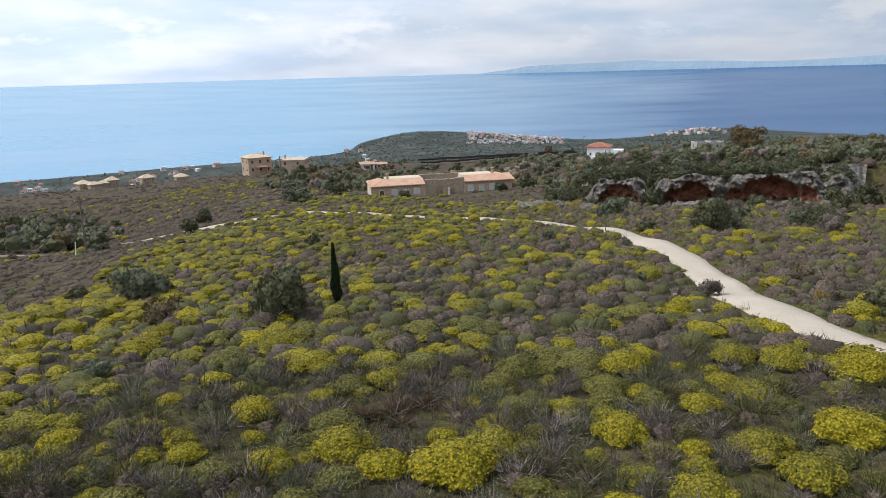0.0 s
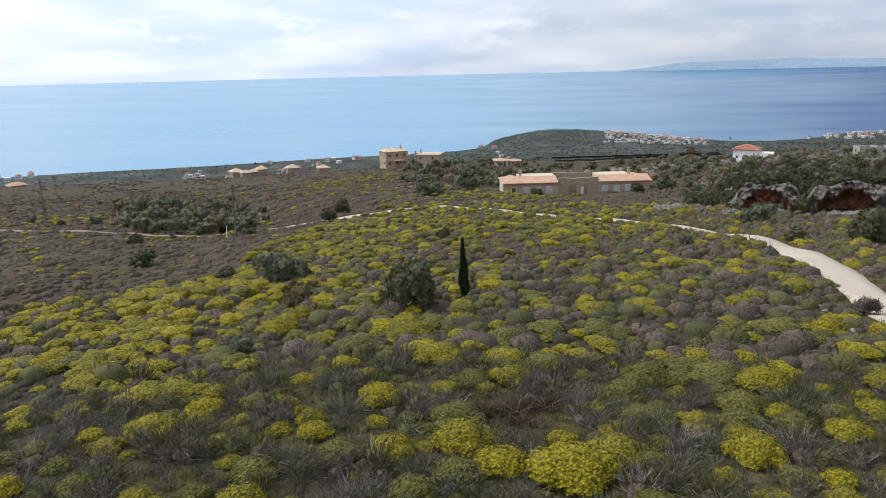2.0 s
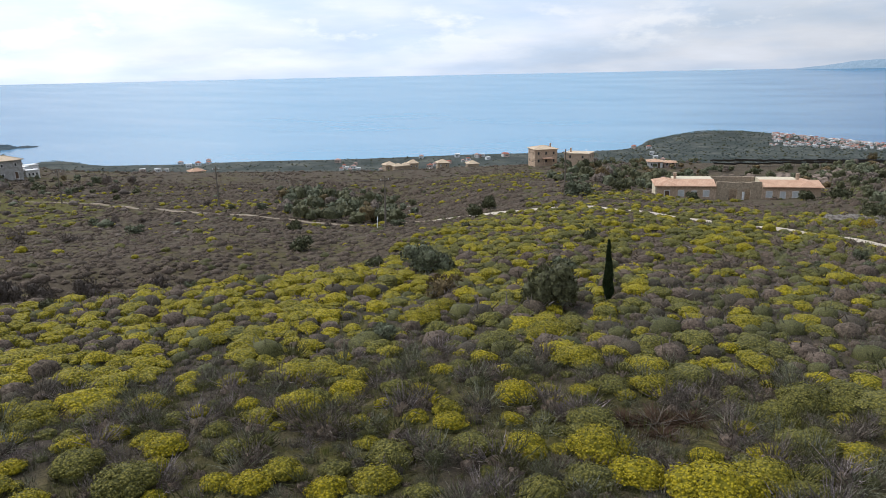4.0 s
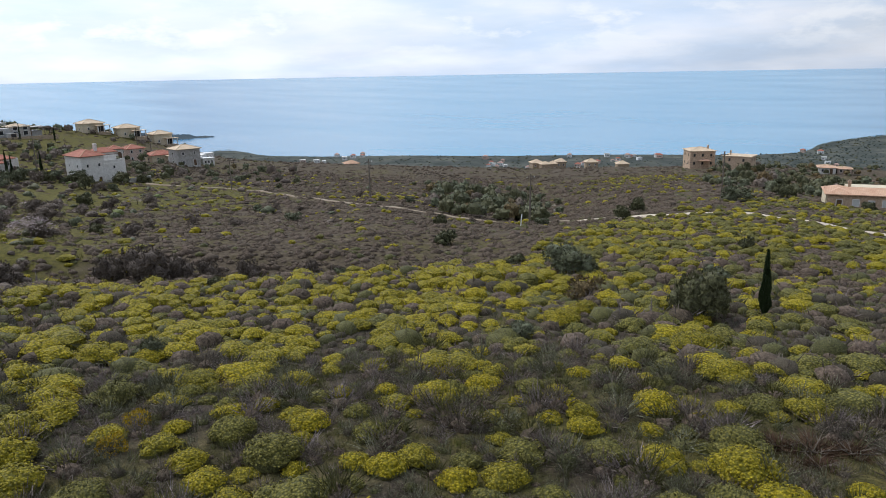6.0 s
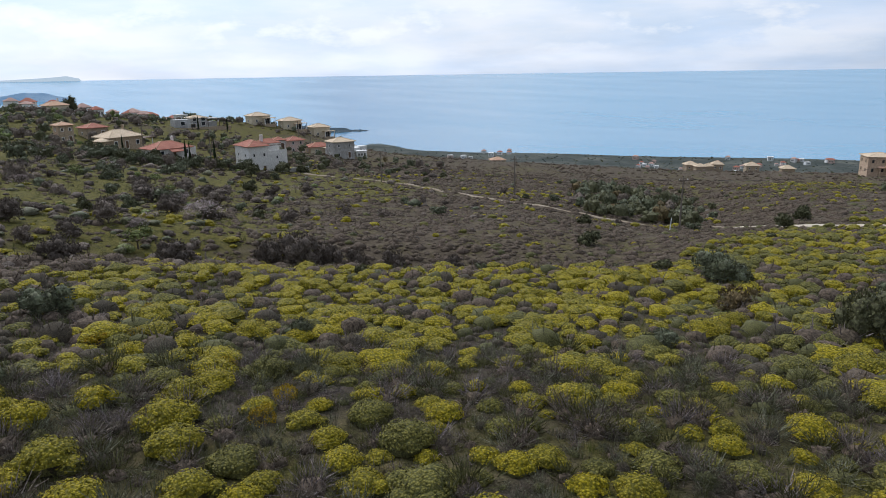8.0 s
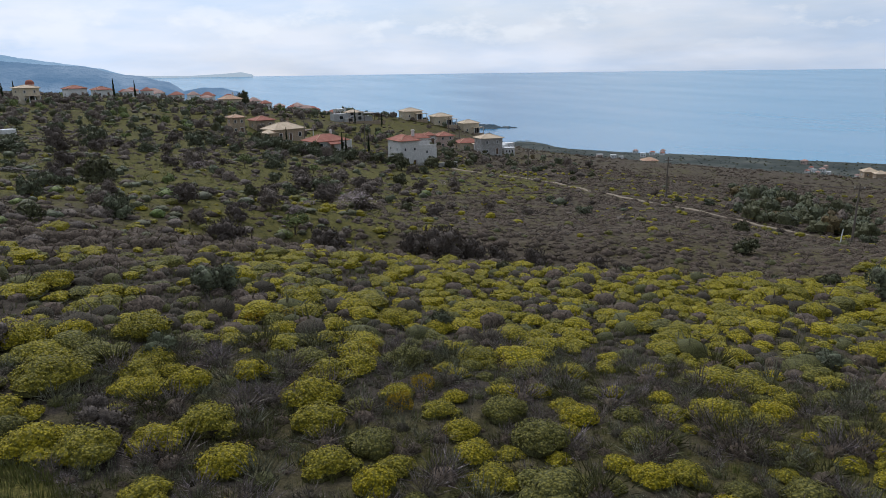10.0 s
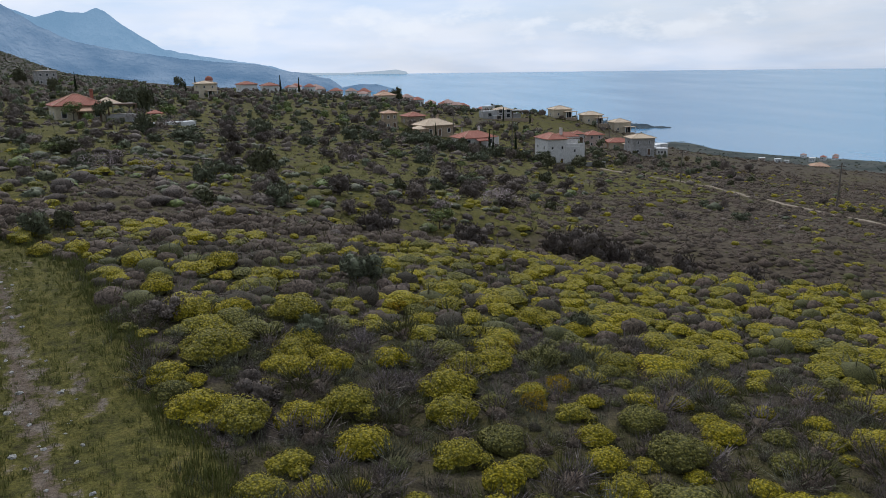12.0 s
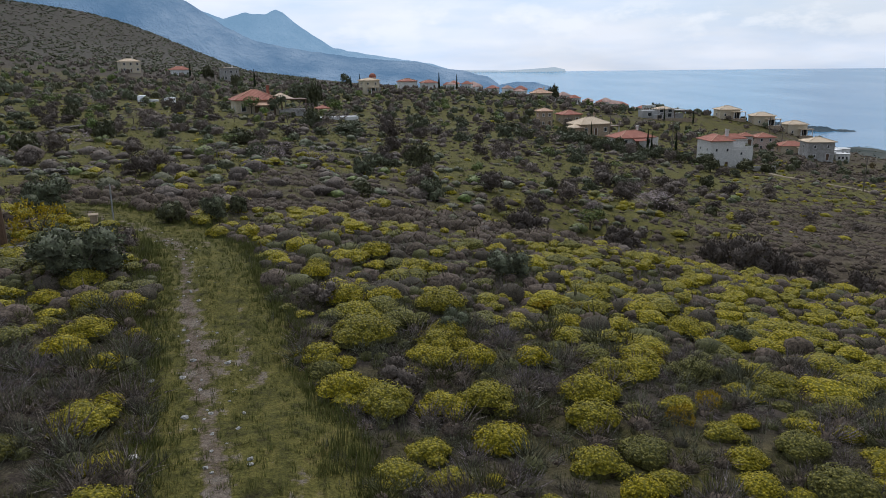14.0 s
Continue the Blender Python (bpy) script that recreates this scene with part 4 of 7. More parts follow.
chosen_xy = np.stack([-chosen[:, 1] * np.sin(np.radians(chosen[:, 0])), chosen[:, 1] * np.cos(np.radians(chosen[:, 0]))], -1)


def beside_chosen(p, gap):
    """True where p keeps clear of the chosen bushes."""
    d = np.hypot(p[:, None, 0] - chosen_xy[None, :, 0], p[:, None, 1] - chosen_xy[None, :, 1])
    return (d > 0.5 * chosen[None, :, 2] + gap).all(1)


rng = np.random.default_rng(11)
everywhere = scatter(12, -42, 122, 4.5, 220, 1.8, 0.66)
everywhere = everywhere[clear_of_ways(everywhere, 0.3)]
everywhere = everywhere[beside_chosen(everywhere, 0.25)]
e_az, e_r = polar(everywhere)
everywhere = everywhere[(abs(e_az - 4.2) > 4.4) | (abs(e_r - 18.2) > 1.3)]
chance = rng.random(len(everywhere))
bushes = everywhere[chance < flowering(everywhere)]
others = everywhere[(chance >= flowering(everywhere)) & ((np.hypot(everywhere[:, 0], everywhere[:, 1]) < 75) | (chance > 0.6))]
b_az, b_r = polar(bushes)
order = np.argsort(np.where(b_r < 9.5, b_r + 500, b_r))
bushes, b_az, b_r = bushes[order], b_az[order], b_r[order]


def bush_size(i, far):
    return min(max(float(rng.lognormal(-0.56 + far, 0.34)), 0.26), 1.0)


# spurge on the slope just below the viewpoint, each a thing of its own
NEAR = 300 - len(chosen)
near_shapes = [spurge_shape(100 + k, 330 + 30 * (k % 3), 0.042, 4, 130, 110, (k % 4) / 4, 0) for k in range(8)]
kinds = []
for k, (fl, gr, tw) in enumerate(near_shapes):
    mm = mesh_of("foliage", gr[0], gr[1], M["leaf"]), mesh_of("stem_tangle", tw[0], tw[1], M["stems"])
    kinds.append(((mesh_of("bloom", fl[0], fl[1], M["flower"]), *mm), (mesh_of("bloom", fl[0], fl[1], M["faded"]), *mm)))
LABELS = ("rounded spurge bush covered in yellow-green flower heads", "low spreading spurge cushion in yellow-green flower", "spurge bush in flower with bare grey stems below",
          "uneven many-domed spurge bush in dense yellow flower")


def spurge(x, y, s, tall, faded):
    k = int(rng.integers(len(kinds)))
    ob = new("spurge_bush")
    ob.empty_display_size = 0.2
    ob.matrix_basis = Matrix.Translation((x, y, float(ground(x, y)) - 0.04)) @ Matrix.Rotation(rng.uniform(0, 6.28), 4, "Z") @ Matrix.Diagonal((s, s, s * tall, 1))
    for name, me in zip(("bloom", "foliage", "stem_tangle"), kinds[k][int(faded)]):
        new(name, me).parent = ob
    tagged(ob, "olive-green spurge bush with few flowers open" if faded else LABELS[k % 4], "bush", "spurge bushes on the hillside")


for (az, r, w_), (x, y) in zip(chosen, chosen_xy):
    spurge(x, y, w_ / 2, rng.uniform(0.85, 1.1) if az > 64 else rng.uniform(0.75, 0.95), rng.random() < 0.15)
for i in range(min(NEAR, len(bushes))):
    spurge(*bushes[i], bush_size(i, 0.12 if b_az[i] > 62 else -0.08) * 0.9, rng.uniform(0.7, 1.0), rng.random() < past_flower(b_az[i], b_r[i]) + 0.1)

# the rest of the spurge
mid_shapes = [spurge_shape(200 + k, 70, 0.07, 1, 14, 36, (k % 4) / 4, 1) for k in range(8)]
low_shapes = [spurge_shape(250 + k, 24, 0.085, 1, 0, 12, (k % 4) / 4, 2) for k in range(8)]
far_shapes = [spurge_shape(300 + k, 4, 0.10, 1, 0, 4, (k % 3) / 4, 3) for k in range(8)]
heap = Heap()
for i in range(NEAR, len(bushes)):
    x, y = bushes[i]
    shapes = far_shapes if b_r[i] < 9.5 else mid_shapes if b_r[i] < 30 else low_shapes if b_r[i] < 80 else far_shapes
    fl, gr, tw = shapes[int(rng.integers(8))]
    s = bush_size(i, 0.04 if b_r[i] < 55 else 0.18)
    t, tone_, h = rng.uniform(0, 6.28), rng.random(), s * rng.uniform(0.65, 1.0)
    pos = (x, y, float(ground(x, y)) - 0.05)
    bl = 3 if rng.random() < past_flower(b_az[i], b_r[i]) else 0
    for q, m_ in ((fl, bl), (gr, 1), (tw, 2)):
        if q is not None:
            heap.put(q, pos, s, h, t, tone_, m_)
heap.done("spurge_scrub", [M["flower"], M["leaf"], M["stems"], M["faded"]], "field of yellow-green spurge cushions in flower over the slope", "scrub")

# grey, brown and green-grey low scrub between them
heap = Heap()
sc_near = [scrub_shape(400 + k, 124, 0.031, 0.85, 5, 2) for k in range(6)]
sc_mid = [scrub_shape(410 + k, 22, 0.06, 0.8, 5, 2) for k in range(6)]
sc_far = [scrub_shape(420 + k, 7, 0.085, 0.8, 5, 1) for k in range(6)]
fill = np.concatenate([scatter(18, -180, 180, 2.5, 10, 2.6, 0.45), scatter(13, -40, 120, 10, 26, 7.0, 0.31), scatter(15, -40, 120, 26, 62, 3.4, 0.44)])
fill = fill[clear_of_ways(fill, 0.0)]
cells = {}
for x, y in bushes:
    cells.setdefault((int(x // 0.6), int(y // 0.6)), []).append((x, y))


def beside_spurge(p, gap):
    return np.array([all((x - a) ** 2 + (y - b) ** 2 > gap * gap for u in (-1, 0, 1) for v in (-1, 0, 1) for a, b in cells.get((int(x // 0.6) + u, int(y // 0.6) + v), ())) for x, y in p])


fill = fill[beside_spurge(fill, 0.42) & beside_chosen(fill, 0.0)]
thin = np.concatenate([scatter(21, -38, -3, 56, 98, 1.3, 0.6), scatter(14, -38, 118, 62, 120, 0.5, 0.8), scatter(19, 16, 68, 60, 130, 0.7, 0.75), scatter(20, 16, 68, 130, 230, 0.5, 0.95), scatter(16, -10, 118, 120, 240, 0.10, 1.1), scatter(17, 4, 66, 230, 330, 0.2, 1.3)])
thin = thin[clear_of_ways(thin, 0.1)]
for group in (others, fill, thin):
    az, r = polar(group)
    gr_ = grassiness(group[:, 0], group[:, 1])
    zz = ground(group[:, 0], group[:, 1])
    for i, (x, y) in enumerate(group):
        if abs(az[i]) < 5.5 and 132 < r[i] < 150 or abs(az[i] - 3.9) < 4.2 and abs(r[i] - 18.2) < 1.0:
            continue
        if r[i] > 58 and rng.random() < (gr_[i] - 0.25) * (1.2 if az[i] < 92 else 1.7):
            continue
        shape = (sc_mid if r[i] < 10 else sc_near if r[i] < 24 else sc_mid if r[i] < 52 else sc_far)[int(rng.integers(6))]
        s = min(max(float(rng.lognormal(-0.8 if r[i] < 24 else -0.9, 0.48)), 0.16), 0.95) * (1.35 if r[i] > 62 else 1.15 if r[i] > 24 else 1.0) * (1.3 if r[i] > 120 else 1)
        if az[i] > 68 and r[i] > 47 and rng.random() < 0.55:
            continue
        k = rng.random()
        if r[i] > 44 and rng.random() < (0.6 if az[i] > -3 else 0.15):
            k = 2.0
        if az[i] > 66 and r[i] > 34 and (r[i] > 46 or k > 0.25):
            k = 0.95 if k < 0.5 else 2.0
        elif r[i] > 52 and az[i] > 16 and rng.random() < 0.6:
            k = 2.0
        mat, h, t = 5 if k > 1 else 0 if k < 0.29 else 1 if k < 0.63 else 2 if k < 0.79 else 3, s * (rng.uniform(0.75, 1.25) if r[i] < 52 else rng.uniform(0.5, 0.8) if az[i] > -3 else rng.uniform(0.7, 1.1)), rng.uniform(0, 6.28)
        heap.put(shape[0], (x, y, zz[i] - 0.03), s, h, t, rng.random(), mat)
        # some near hearts take the dark stem colour as painted shade among the twigs
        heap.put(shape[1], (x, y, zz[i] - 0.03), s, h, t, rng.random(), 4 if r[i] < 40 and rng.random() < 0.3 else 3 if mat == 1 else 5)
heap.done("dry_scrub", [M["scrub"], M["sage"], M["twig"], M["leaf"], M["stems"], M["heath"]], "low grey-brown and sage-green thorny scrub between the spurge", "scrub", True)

# soft low shrubs in brown, olive and grey over the slope below the village
heap = Heap()
soft = [crown_shape(440 + k, 26, 0.13, [(np.array([0, 0, 0.22]), 0.75), (np.array([0.35, 0.2, 0.15]), 0.5), (np.array([-0.3, 0.3, 0.2]), 0.52)][:1 + k % 3], 0.93, -0.1, (3, 7)) for k in range(6)]
pts = np.concatenate([scatter(84, 66, 122, 43, 80, 0.16, 1.0), scatter(81, 58, 122, 62, 150, 0.09, 1.2), scatter(82, 62, 122, 150, 340, 0.065, 1.5), scatter(83, 40, 62, 95, 200, 0.022, 1.5)])
pts = pts[clear_of_ways(pts, 0.6)]
thick = waves(pts[:, 0], pts[:, 1], 0.11, 33)
for (x, y), z, q in zip(pts, ground(pts[:, 0], pts[:, 1]), thick):
    if rng.random() > 0.25 + 1.1 * q:
        continue
    s = min(max(float(rng.lognormal(-0.25, 0.4)), 0.35), 1.9)
    heap.put(soft[int(rng.integers(6))], (x, y, z - 0.08), s, s * rng.uniform(0.55, 1.0), rng.uniform(0, 6.28), rng.random(), int(rng.choice(6, p=(0.28, 0.34, 0.14, 0.05, 0.06, 0.13))))
heap.done("low_shrubs", [M["barebrush"], M["thornbrush"], M["olive"], M["sage"], M["spring"], M["mastic"]], "low brown, olive and grey shrubs scattered over the grassy slope", "shrubs", True)

# ---- shrubs and trees ----
def blob_lobes(seed, count, base=0.5, spread=0.5):
    r = np.random.default_rng(seed)
    out = [(np.array([0, 0, base]), 0.62)]
    for _ in range(count):
        t = r.uniform(0, 6.28)
        d = r.uniform(0.25, 0.65) * spread / 0.5
        out.append((np.array([d * math.cos(t), d * math.sin(t), base + r.uniform(-0.3, 0.35)]), r.uniform(0.26, 0.45)))
    return out


def limbs(seed, height, girth, reach, count=5):
    """Trunk with forked, tapering limbs, as a bmesh."""
    r = random.Random(seed)
    bm = bmesh.new()
    lean = (r.uniform(-0.1, 0.1), r.uniform(-0.1, 0.1))
    top = (lean[0] * height, lean[1] * height, height)
    tube(bm, [(0, 0, -0.15), (lean[0] * height * 0.4, lean[1] * height * 0.4, height * 0.5), top], [girth, girth * 0.75, girth * 0.6], 6)
    for k in range(count):
        a = 2 * math.pi * k / count + r.uniform(-0.4, 0.4)
        d, u = reach * r.uniform(0.6, 1.0), r.uniform(0.4, 0.9)
        mid = (top[0] + math.cos(a) * d * 0.45, top[1] + math.sin(a) * d * 0.45, height + u * 0.4 * reach)
        end = (top[0] + math.cos(a) * d, top[1] + math.sin(a) * d, height + u * reach)
        tube(bm, [top, mid, end], [girth * 0.5, girth * 0.32, girth * 0.1], 4)
        for s in (-1, 1):
            b = a + s * r.uniform(0.5, 0.9)
            tube(bm, [mid, (mid[0] + math.cos(b) * d * 0.5, mid[1] + math.sin(b) * d * 0.5, mid[2] + 0.45 * reach)], [girth * 0.25, girth * 0.06], 3)
    return bm


def to_mesh(bm, material, name):
    me = bpy.data.meshes.new(name)
    bm.to_mesh(me)
    bm.free()
    me.materials.append(material)
    return me


TRUNKS = {k: to_mesh(limbs(50 + k, 0.55, 0.06, 0.75, 4 + k % 3), M["bark"], "trunk") for k in range(4)}
STUBS = {k: to_mesh(limbs(60 + k, 0.12, 0.05, 0.7, 6), M["bark"], "trunk") for k in range(3)}


def crowns(mat, name, seeds, leaves, size, count, base, core, spread=0.5):
    return [mesh_of(name, *crown_shape(s, leaves, size, blob_lobes(s, count, base, spread), core), M[mat]) for s in seeds]


def bare_mesh(seed, twigs, width, mat, height=0.95):
    return mesh_of("twig_crown", *scrub_shape(seed, twigs, width, height), M[mat])


KINDS = {
    "shrub_near": ("evergreen_shrub", "dense rounded dark green evergreen shrub among the spurge", "shrub", STUBS, crowns("mastic", "crown", (1, 2, 3), 1500, 0.06, 8, 0.4, 0.86)),
    "sage_near": ("grey_shrub", "loose grey-green shrub among the spurge", "shrub", STUBS, crowns("olive", "crown", (9, 10, 11), 1400, 0.055, 8, 0.4, 0.8)),
    "shrub": ("evergreen_shrub", "dense dark green evergreen shrub on the slope", "shrub", STUBS, crowns("mastic", "crown", (1, 2, 3), 400, 0.11, 7, 0.38, 0.8)),
    "olive": ("olive_tree", "small grey-green olive tree with a short gnarled trunk", "tree", TRUNKS, crowns("olive", "crown", (4, 5, 6), 380, 0.105, 8, 1.05, 0.62)),
    "spring": ("young_tree", "small tree coming into bright green leaf", "tree", TRUNKS, crowns("spring", "crown", (7, 8), 420, 0.08, 8, 1.05, 0.5)),
    "sage": ("grey_shrub", "loose grey-green shrub among the spurge", "shrub", STUBS, crowns("olive", "crown", (9, 10, 11), 460, 0.09, 7, 0.38, 0.72)),
    "bare": ("bare_shrub", "leafless purple-grey thorny shrub", "shrub", STUBS, crowns("thornbrush", "twig_crown", (33, 34), 560, 0.06, 8, 0.4, 0.66) + crowns("barebrush", "twig_crown", (35, 36), 560, 0.06, 8, 0.4, 0.66)),
    "almond": ("almond_tree", "almond tree with grey twigs and pale pink blossom", "tree", TRUNKS, crowns("blossom", "crown", (12, 13), 520, 0.045, 9, 0.8, 0.0)),
    "gorse": ("gorse_bush", "thorny broom bush in orange-yellow flower", "bush", STUBS, crowns("gorse", "crown", (14, 15), 700, 0.06, 6, 0.35, 0.0)),
    "oak": ("oak_tree", "large spreading tree with russet-brown spring leaves", "tree", TRUNKS, crowns("russet", "crown", (16,), 1500, 0.06, 11, 1.0, 0.6)),
    "ruddy": ("brown_shrub", "reddish-brown shrub on the slope", "shrub", STUBS, crowns("russet", "crown", (17, 18), 480, 0.075, 7, 0.38, 0.6)),
    "barewood": ("bare_tree", "small leafless tree with fine grey twigs", "tree", TRUNKS, crowns("twig", "twig_crown", (31, 32), 560, 0.05, 9, 1.0, 0.0)),
    "thorn": ("thorn_thicket", "dark brown leafless thorn thicket at the field edge", "shrub", STUBS, crowns("thornbrush", "twig_crown", (37, 38), 620, 0.06, 8, 0.4, 0.72)),
    "dead": ("dead_shrub", "patch of dead dark rust-brown scrub", "shrub", STUBS, [bare_mesh(22, 500, 0.03, "rust", 0.5)]),
}
pick = random.Random(5)


def plant(kind, x, y, width, height, group="", base=None):
    """One shrub or tree: an Empty with its trunk and crown."""
    name, label, category, trunks, crown = KINDS[kind]
    ob = new(name)
    ob.empty_display_size = 0.3
    tall = 1.75 if trunks is TRUNKS else 1.0
    z = float(ground(x, y)) - 0.05 if base is None else base
    ob.matrix_basis = Matrix.Translation((x, y, z)) @ Matrix.Rotation(pick.uniform(0, 6.28), 4, "Z") @ Matrix.Diagonal((width / 2, width / 2, height / tall, 1))
    new("trunk", trunks[pick.randrange(len(trunks))]).parent = ob
    new("crown", crown[pick.randrange(len(crown))]).parent = ob
    return tagged(ob, label, category, group)


# the single shrubs that stand out: kind, bearing, distance, width, height
SHRUBS_NEAR = (
    ("shrub_near", 14.0, 32.6, 3.3, 2.5), ("sage_near", 12.6, 44, 2.3, 1.3), ("sage_near", 24.1, 44, 3.8, 2.1), ("shrub_near", 28.5, 49, 1.8, 1.1), ("ruddy", 22.9, 36, 2.8, 1.6),
    ("sage_near", 28.2, 26, 1.6, 0.9), ("thorn", -21.4, 34.2, 1.7, 1.0), ("dead", 4.6, 18.2, 2.2, 0.7), ("dead", 2.0, 18.6, 1.8, 0.6), ("dead", 7.0, 18.2, 1.6, 0.6), ("dead", 4.0, 17.4, 1.5, 0.5), ("shrub_near", -33.5, 32, 2.4, 1.4), ("ruddy", -27.5, 39, 2.0, 1.0),
    ("sage_near", 58.5, 26.5, 1.5, 0.9), ("sage_near", 76.8, 30, 2.2, 1.2), ("sage_near", 81.6, 21.5, 1.3, 0.8), ("bare", 92.5, 23, 1.6, 0.9), ("bare", 86, 17, 1.7, 0.9))
SHRUBS_FAR = (
    ("shrub", 18.8, 114, 3.2, 2.6), ("shrub", 20.0, 101, 3.4, 2.4), ("sage", 11.7, 128, 7.5, 3.2), ("shrub_near", -21.3, 63, 5.2, 3.2), ("shrub_near", -28.7, 67, 3.6, 2.2),
    ("sage_near", -13.8, 83, 4.0, 2.4), ("thorn", 58.3, 49, 4.4, 3.3), ("thorn", 56.0, 50, 3.4, 2.8), ("thorn", 60.6, 48.5, 2.8, 2.4), ("thorn", 53.4, 50.5, 2.6, 2.3), ("thorn", 50.4, 50.5, 2.8, 2.5), ("thorn", 45.5, 52, 2.4, 2.2), ("thorn", 68, 47, 3.0, 2.0), ("thorn", 75.5, 46.5, 3.4, 2.2), ("shrub", 34.3, 78, 3.2, 1.8), ("shrub", 10.8, 60, 1.7, 1.2),
    ("bare", 68.8, 104, 7, 2.6), ("almond", 65.3, 82, 6, 2.8), ("shrub", 61.6, 126, 3, 2.4), ("bare", 57.3, 130, 4, 2.4), ("shrub", -4.9, 141, 4, 2.2), ("shrub", -7.2, 142, 5, 2.4), ("shrub", 3.0, 143, 3, 1.8), ("shrub", 8.5, 148, 5, 3.0))
SHRUBS_LEFT = (
    ("sage_near", 110.3, 29.5, 3.9, 1.9), ("sage_near", 112.1, 43, 3.2, 2.0), ("gorse", 112.4, 37, 3.2, 1.8), ("shrub_near", 103.6, 39.5, 1.9, 1.3), ("sage_near", 100.3, 39.5, 1.8, 1.3),
    ("shrub_near", 98.6, 41, 1.5, 1.1), ("bare", 107, 33, 1.7, 1.2), ("shrub", 109.5, 135, 4.2, 3.2), ("almond", 110.0, 86, 6.5, 2.6), ("shrub", 112.5, 84, 4, 2.2),
    ("shrub", 107.6, 101, 3.6, 3.0), ("bare", 104.2, 124, 6, 3.2), ("shrub", 97.8, 98, 5, 2.2), ("bare", 96.5, 101, 4, 2.2), ("shrub", 84.2, 82, 4.4, 3.4), ("shrub", 88.8, 56, 2.8, 1.4),
    ("shrub", 73.4, 84, 2.2, 1.5), ("bare", 64.0, 104, 6, 2.4), ("almond", 67.2, 103, 4, 1.8), ("sage", 89.5, 128, 8, 2.8), ("bare", 77.5, 120, 5, 3.6), ("gorse", 64.6, 22.6, 1.2, 0.6), ("gorse", 74, 26, 1.0, 0.6), ("almond", 108.4, 190, 6, 4.0), ("almond", 110.3, 196, 6, 3.4))
GORSE = ((-8.8, 89), (-29.4, 34), (113.6, 35), (71.5, 26.5), (70.2, 30), (-11, 94), (60.2, 18.6), (62.5, 17.2))
for kind, az, r, w_, h_ in SHRUBS_NEAR + SHRUBS_FAR + SHRUBS_LEFT:
    x, y, _ = spot(az, r)
    plant(kind, x, y, w_, h_)
for az, r in GORSE:
    x, y, _ = spot(az, r)
    plant("gorse", x, y, 0.9 if r < 60 else 2.2, 0.6 if r < 60 else 1.2)

# the slender cypress by the big shrub
cyp = new("cypress_tree")
x, y, z = spot(9.0, 33.5)
cyp.matrix_basis = Matrix.Translation((x, y, z - 0.05))
part("trunk", tube(bmesh.new(), [(0, 0, -0.1), (0, 0, 0.6), (0.02, 0, 2.6)], [0.07, 0.06, 0.02], 7), M["bark"], cyp)
cr = np.random.default_rng(77)
tt = cr.random(2600) ** 0.9
ta = cr.uniform(0, 6.28, 2600)
tw_ = 0.25 * np.clip(tt / 0.16, 0, 1) ** 0.6 * np.clip((1.03 - tt) / 0.75, 0, 1) ** 0.95 * (0.8 + 0.2 * np.sin(ta * 3 + tt * 14)) * cr.uniform(0.6, 1.05, 2600)
tp = np.stack([tw_ * np.cos(ta) - 0.07 * tt, tw_ * np.sin(ta), 0.12 + 2.95 * tt], -1)
tv, tf = slivers(tp, tp + np.stack([0.05 * np.cos(ta), 0.05 * np.sin(ta), 0.15 + 0.06 * cr.random(2600)], -1), 0.075, cr)
new("crown", mesh_of("crown", tv, tf, M["cypress"])).parent = cyp
tagged(cyp, "slim dark green young cypress standing among the spurge", "tree")

# shrubs and small trees strewn over the slopes
rs = random.Random(31)


def strew(seed, az0, az1, r0, r1, density, crowd, kinds, w0, w1, tall, group, keep=None):
    p = scatter(seed, az0, az1, r0, r1, density, crowd)
    p = p[clear_of_ways(p, 0.8)]
    for x, y in p:
        if keep is None or keep(x, y):
            w_ = rs.uniform(w0, w1)
            plant(rs.choice(kinds), x, y, w_, w_ * tall * rs.uniform(0.8, 1.2), group)


strew(41, 62, 121, 52, 125, 0.009, 2.5, ("bare", "bare", "bare", "thorn", "sage", "sage", "spring", "barewood"), 1.4, 3.8, 0.62, "shrubs on the grassy slope")
strew(42, 66, 121, 125, 205, 0.008, 3.0, ("barewood", "barewood", "bare", "olive", "spring", "spring", "sage", "sage"), 2.2, 5.2, 0.68, "shrubs on the grassy slope")
strew(46, -36, -10, 105.4, 114, 0.16, 1.2, ("shrub", "shrub", "sage"), 1.2, 3.0, 0.6, "shrubs on the cliff")
strew(47, 61, 77, 160, 200, 0.012, 2.0, ("shrub", "shrub", "sage", "bare", "olive"), 2.4, 5.0, 0.6, "garden shrubs below the village")
strew(49, 61.5, 71.5, 168, 184, 0.06, 1.6, ("shrub", "shrub", "sage", "olive", "bare"), 2.4, 4.6, 0.7, "garden shrubs below the village")
strew(48, 57, 121, 60, 165, 0.011, 2.2, ("bare", "bare", "thorn", "almond", "sage", "bare"), 1.4, 4.2, 0.55, "bare shrubs on the grassy slope")
strew(43, -40, -9, 60, 97, 0.022, 1.6, ("shrub", "shrub", "sage", "bare", "sage"), 1.2, 3.4, 0.6, "shrubs below the cliff")
strew(44, 10, 62, 60, 200, 0.0022, 3.0, ("shrub", "sage", "bare", "bare"), 1.2, 3.0, 0.6, "shrubs on the far slope")
strew(45, -20, 70, 12, 58, 0.006, 2.0, ("sage", "sage", "bare", "shrub"), 0.8, 1.5, 0.62, "shrubs among the spurge")

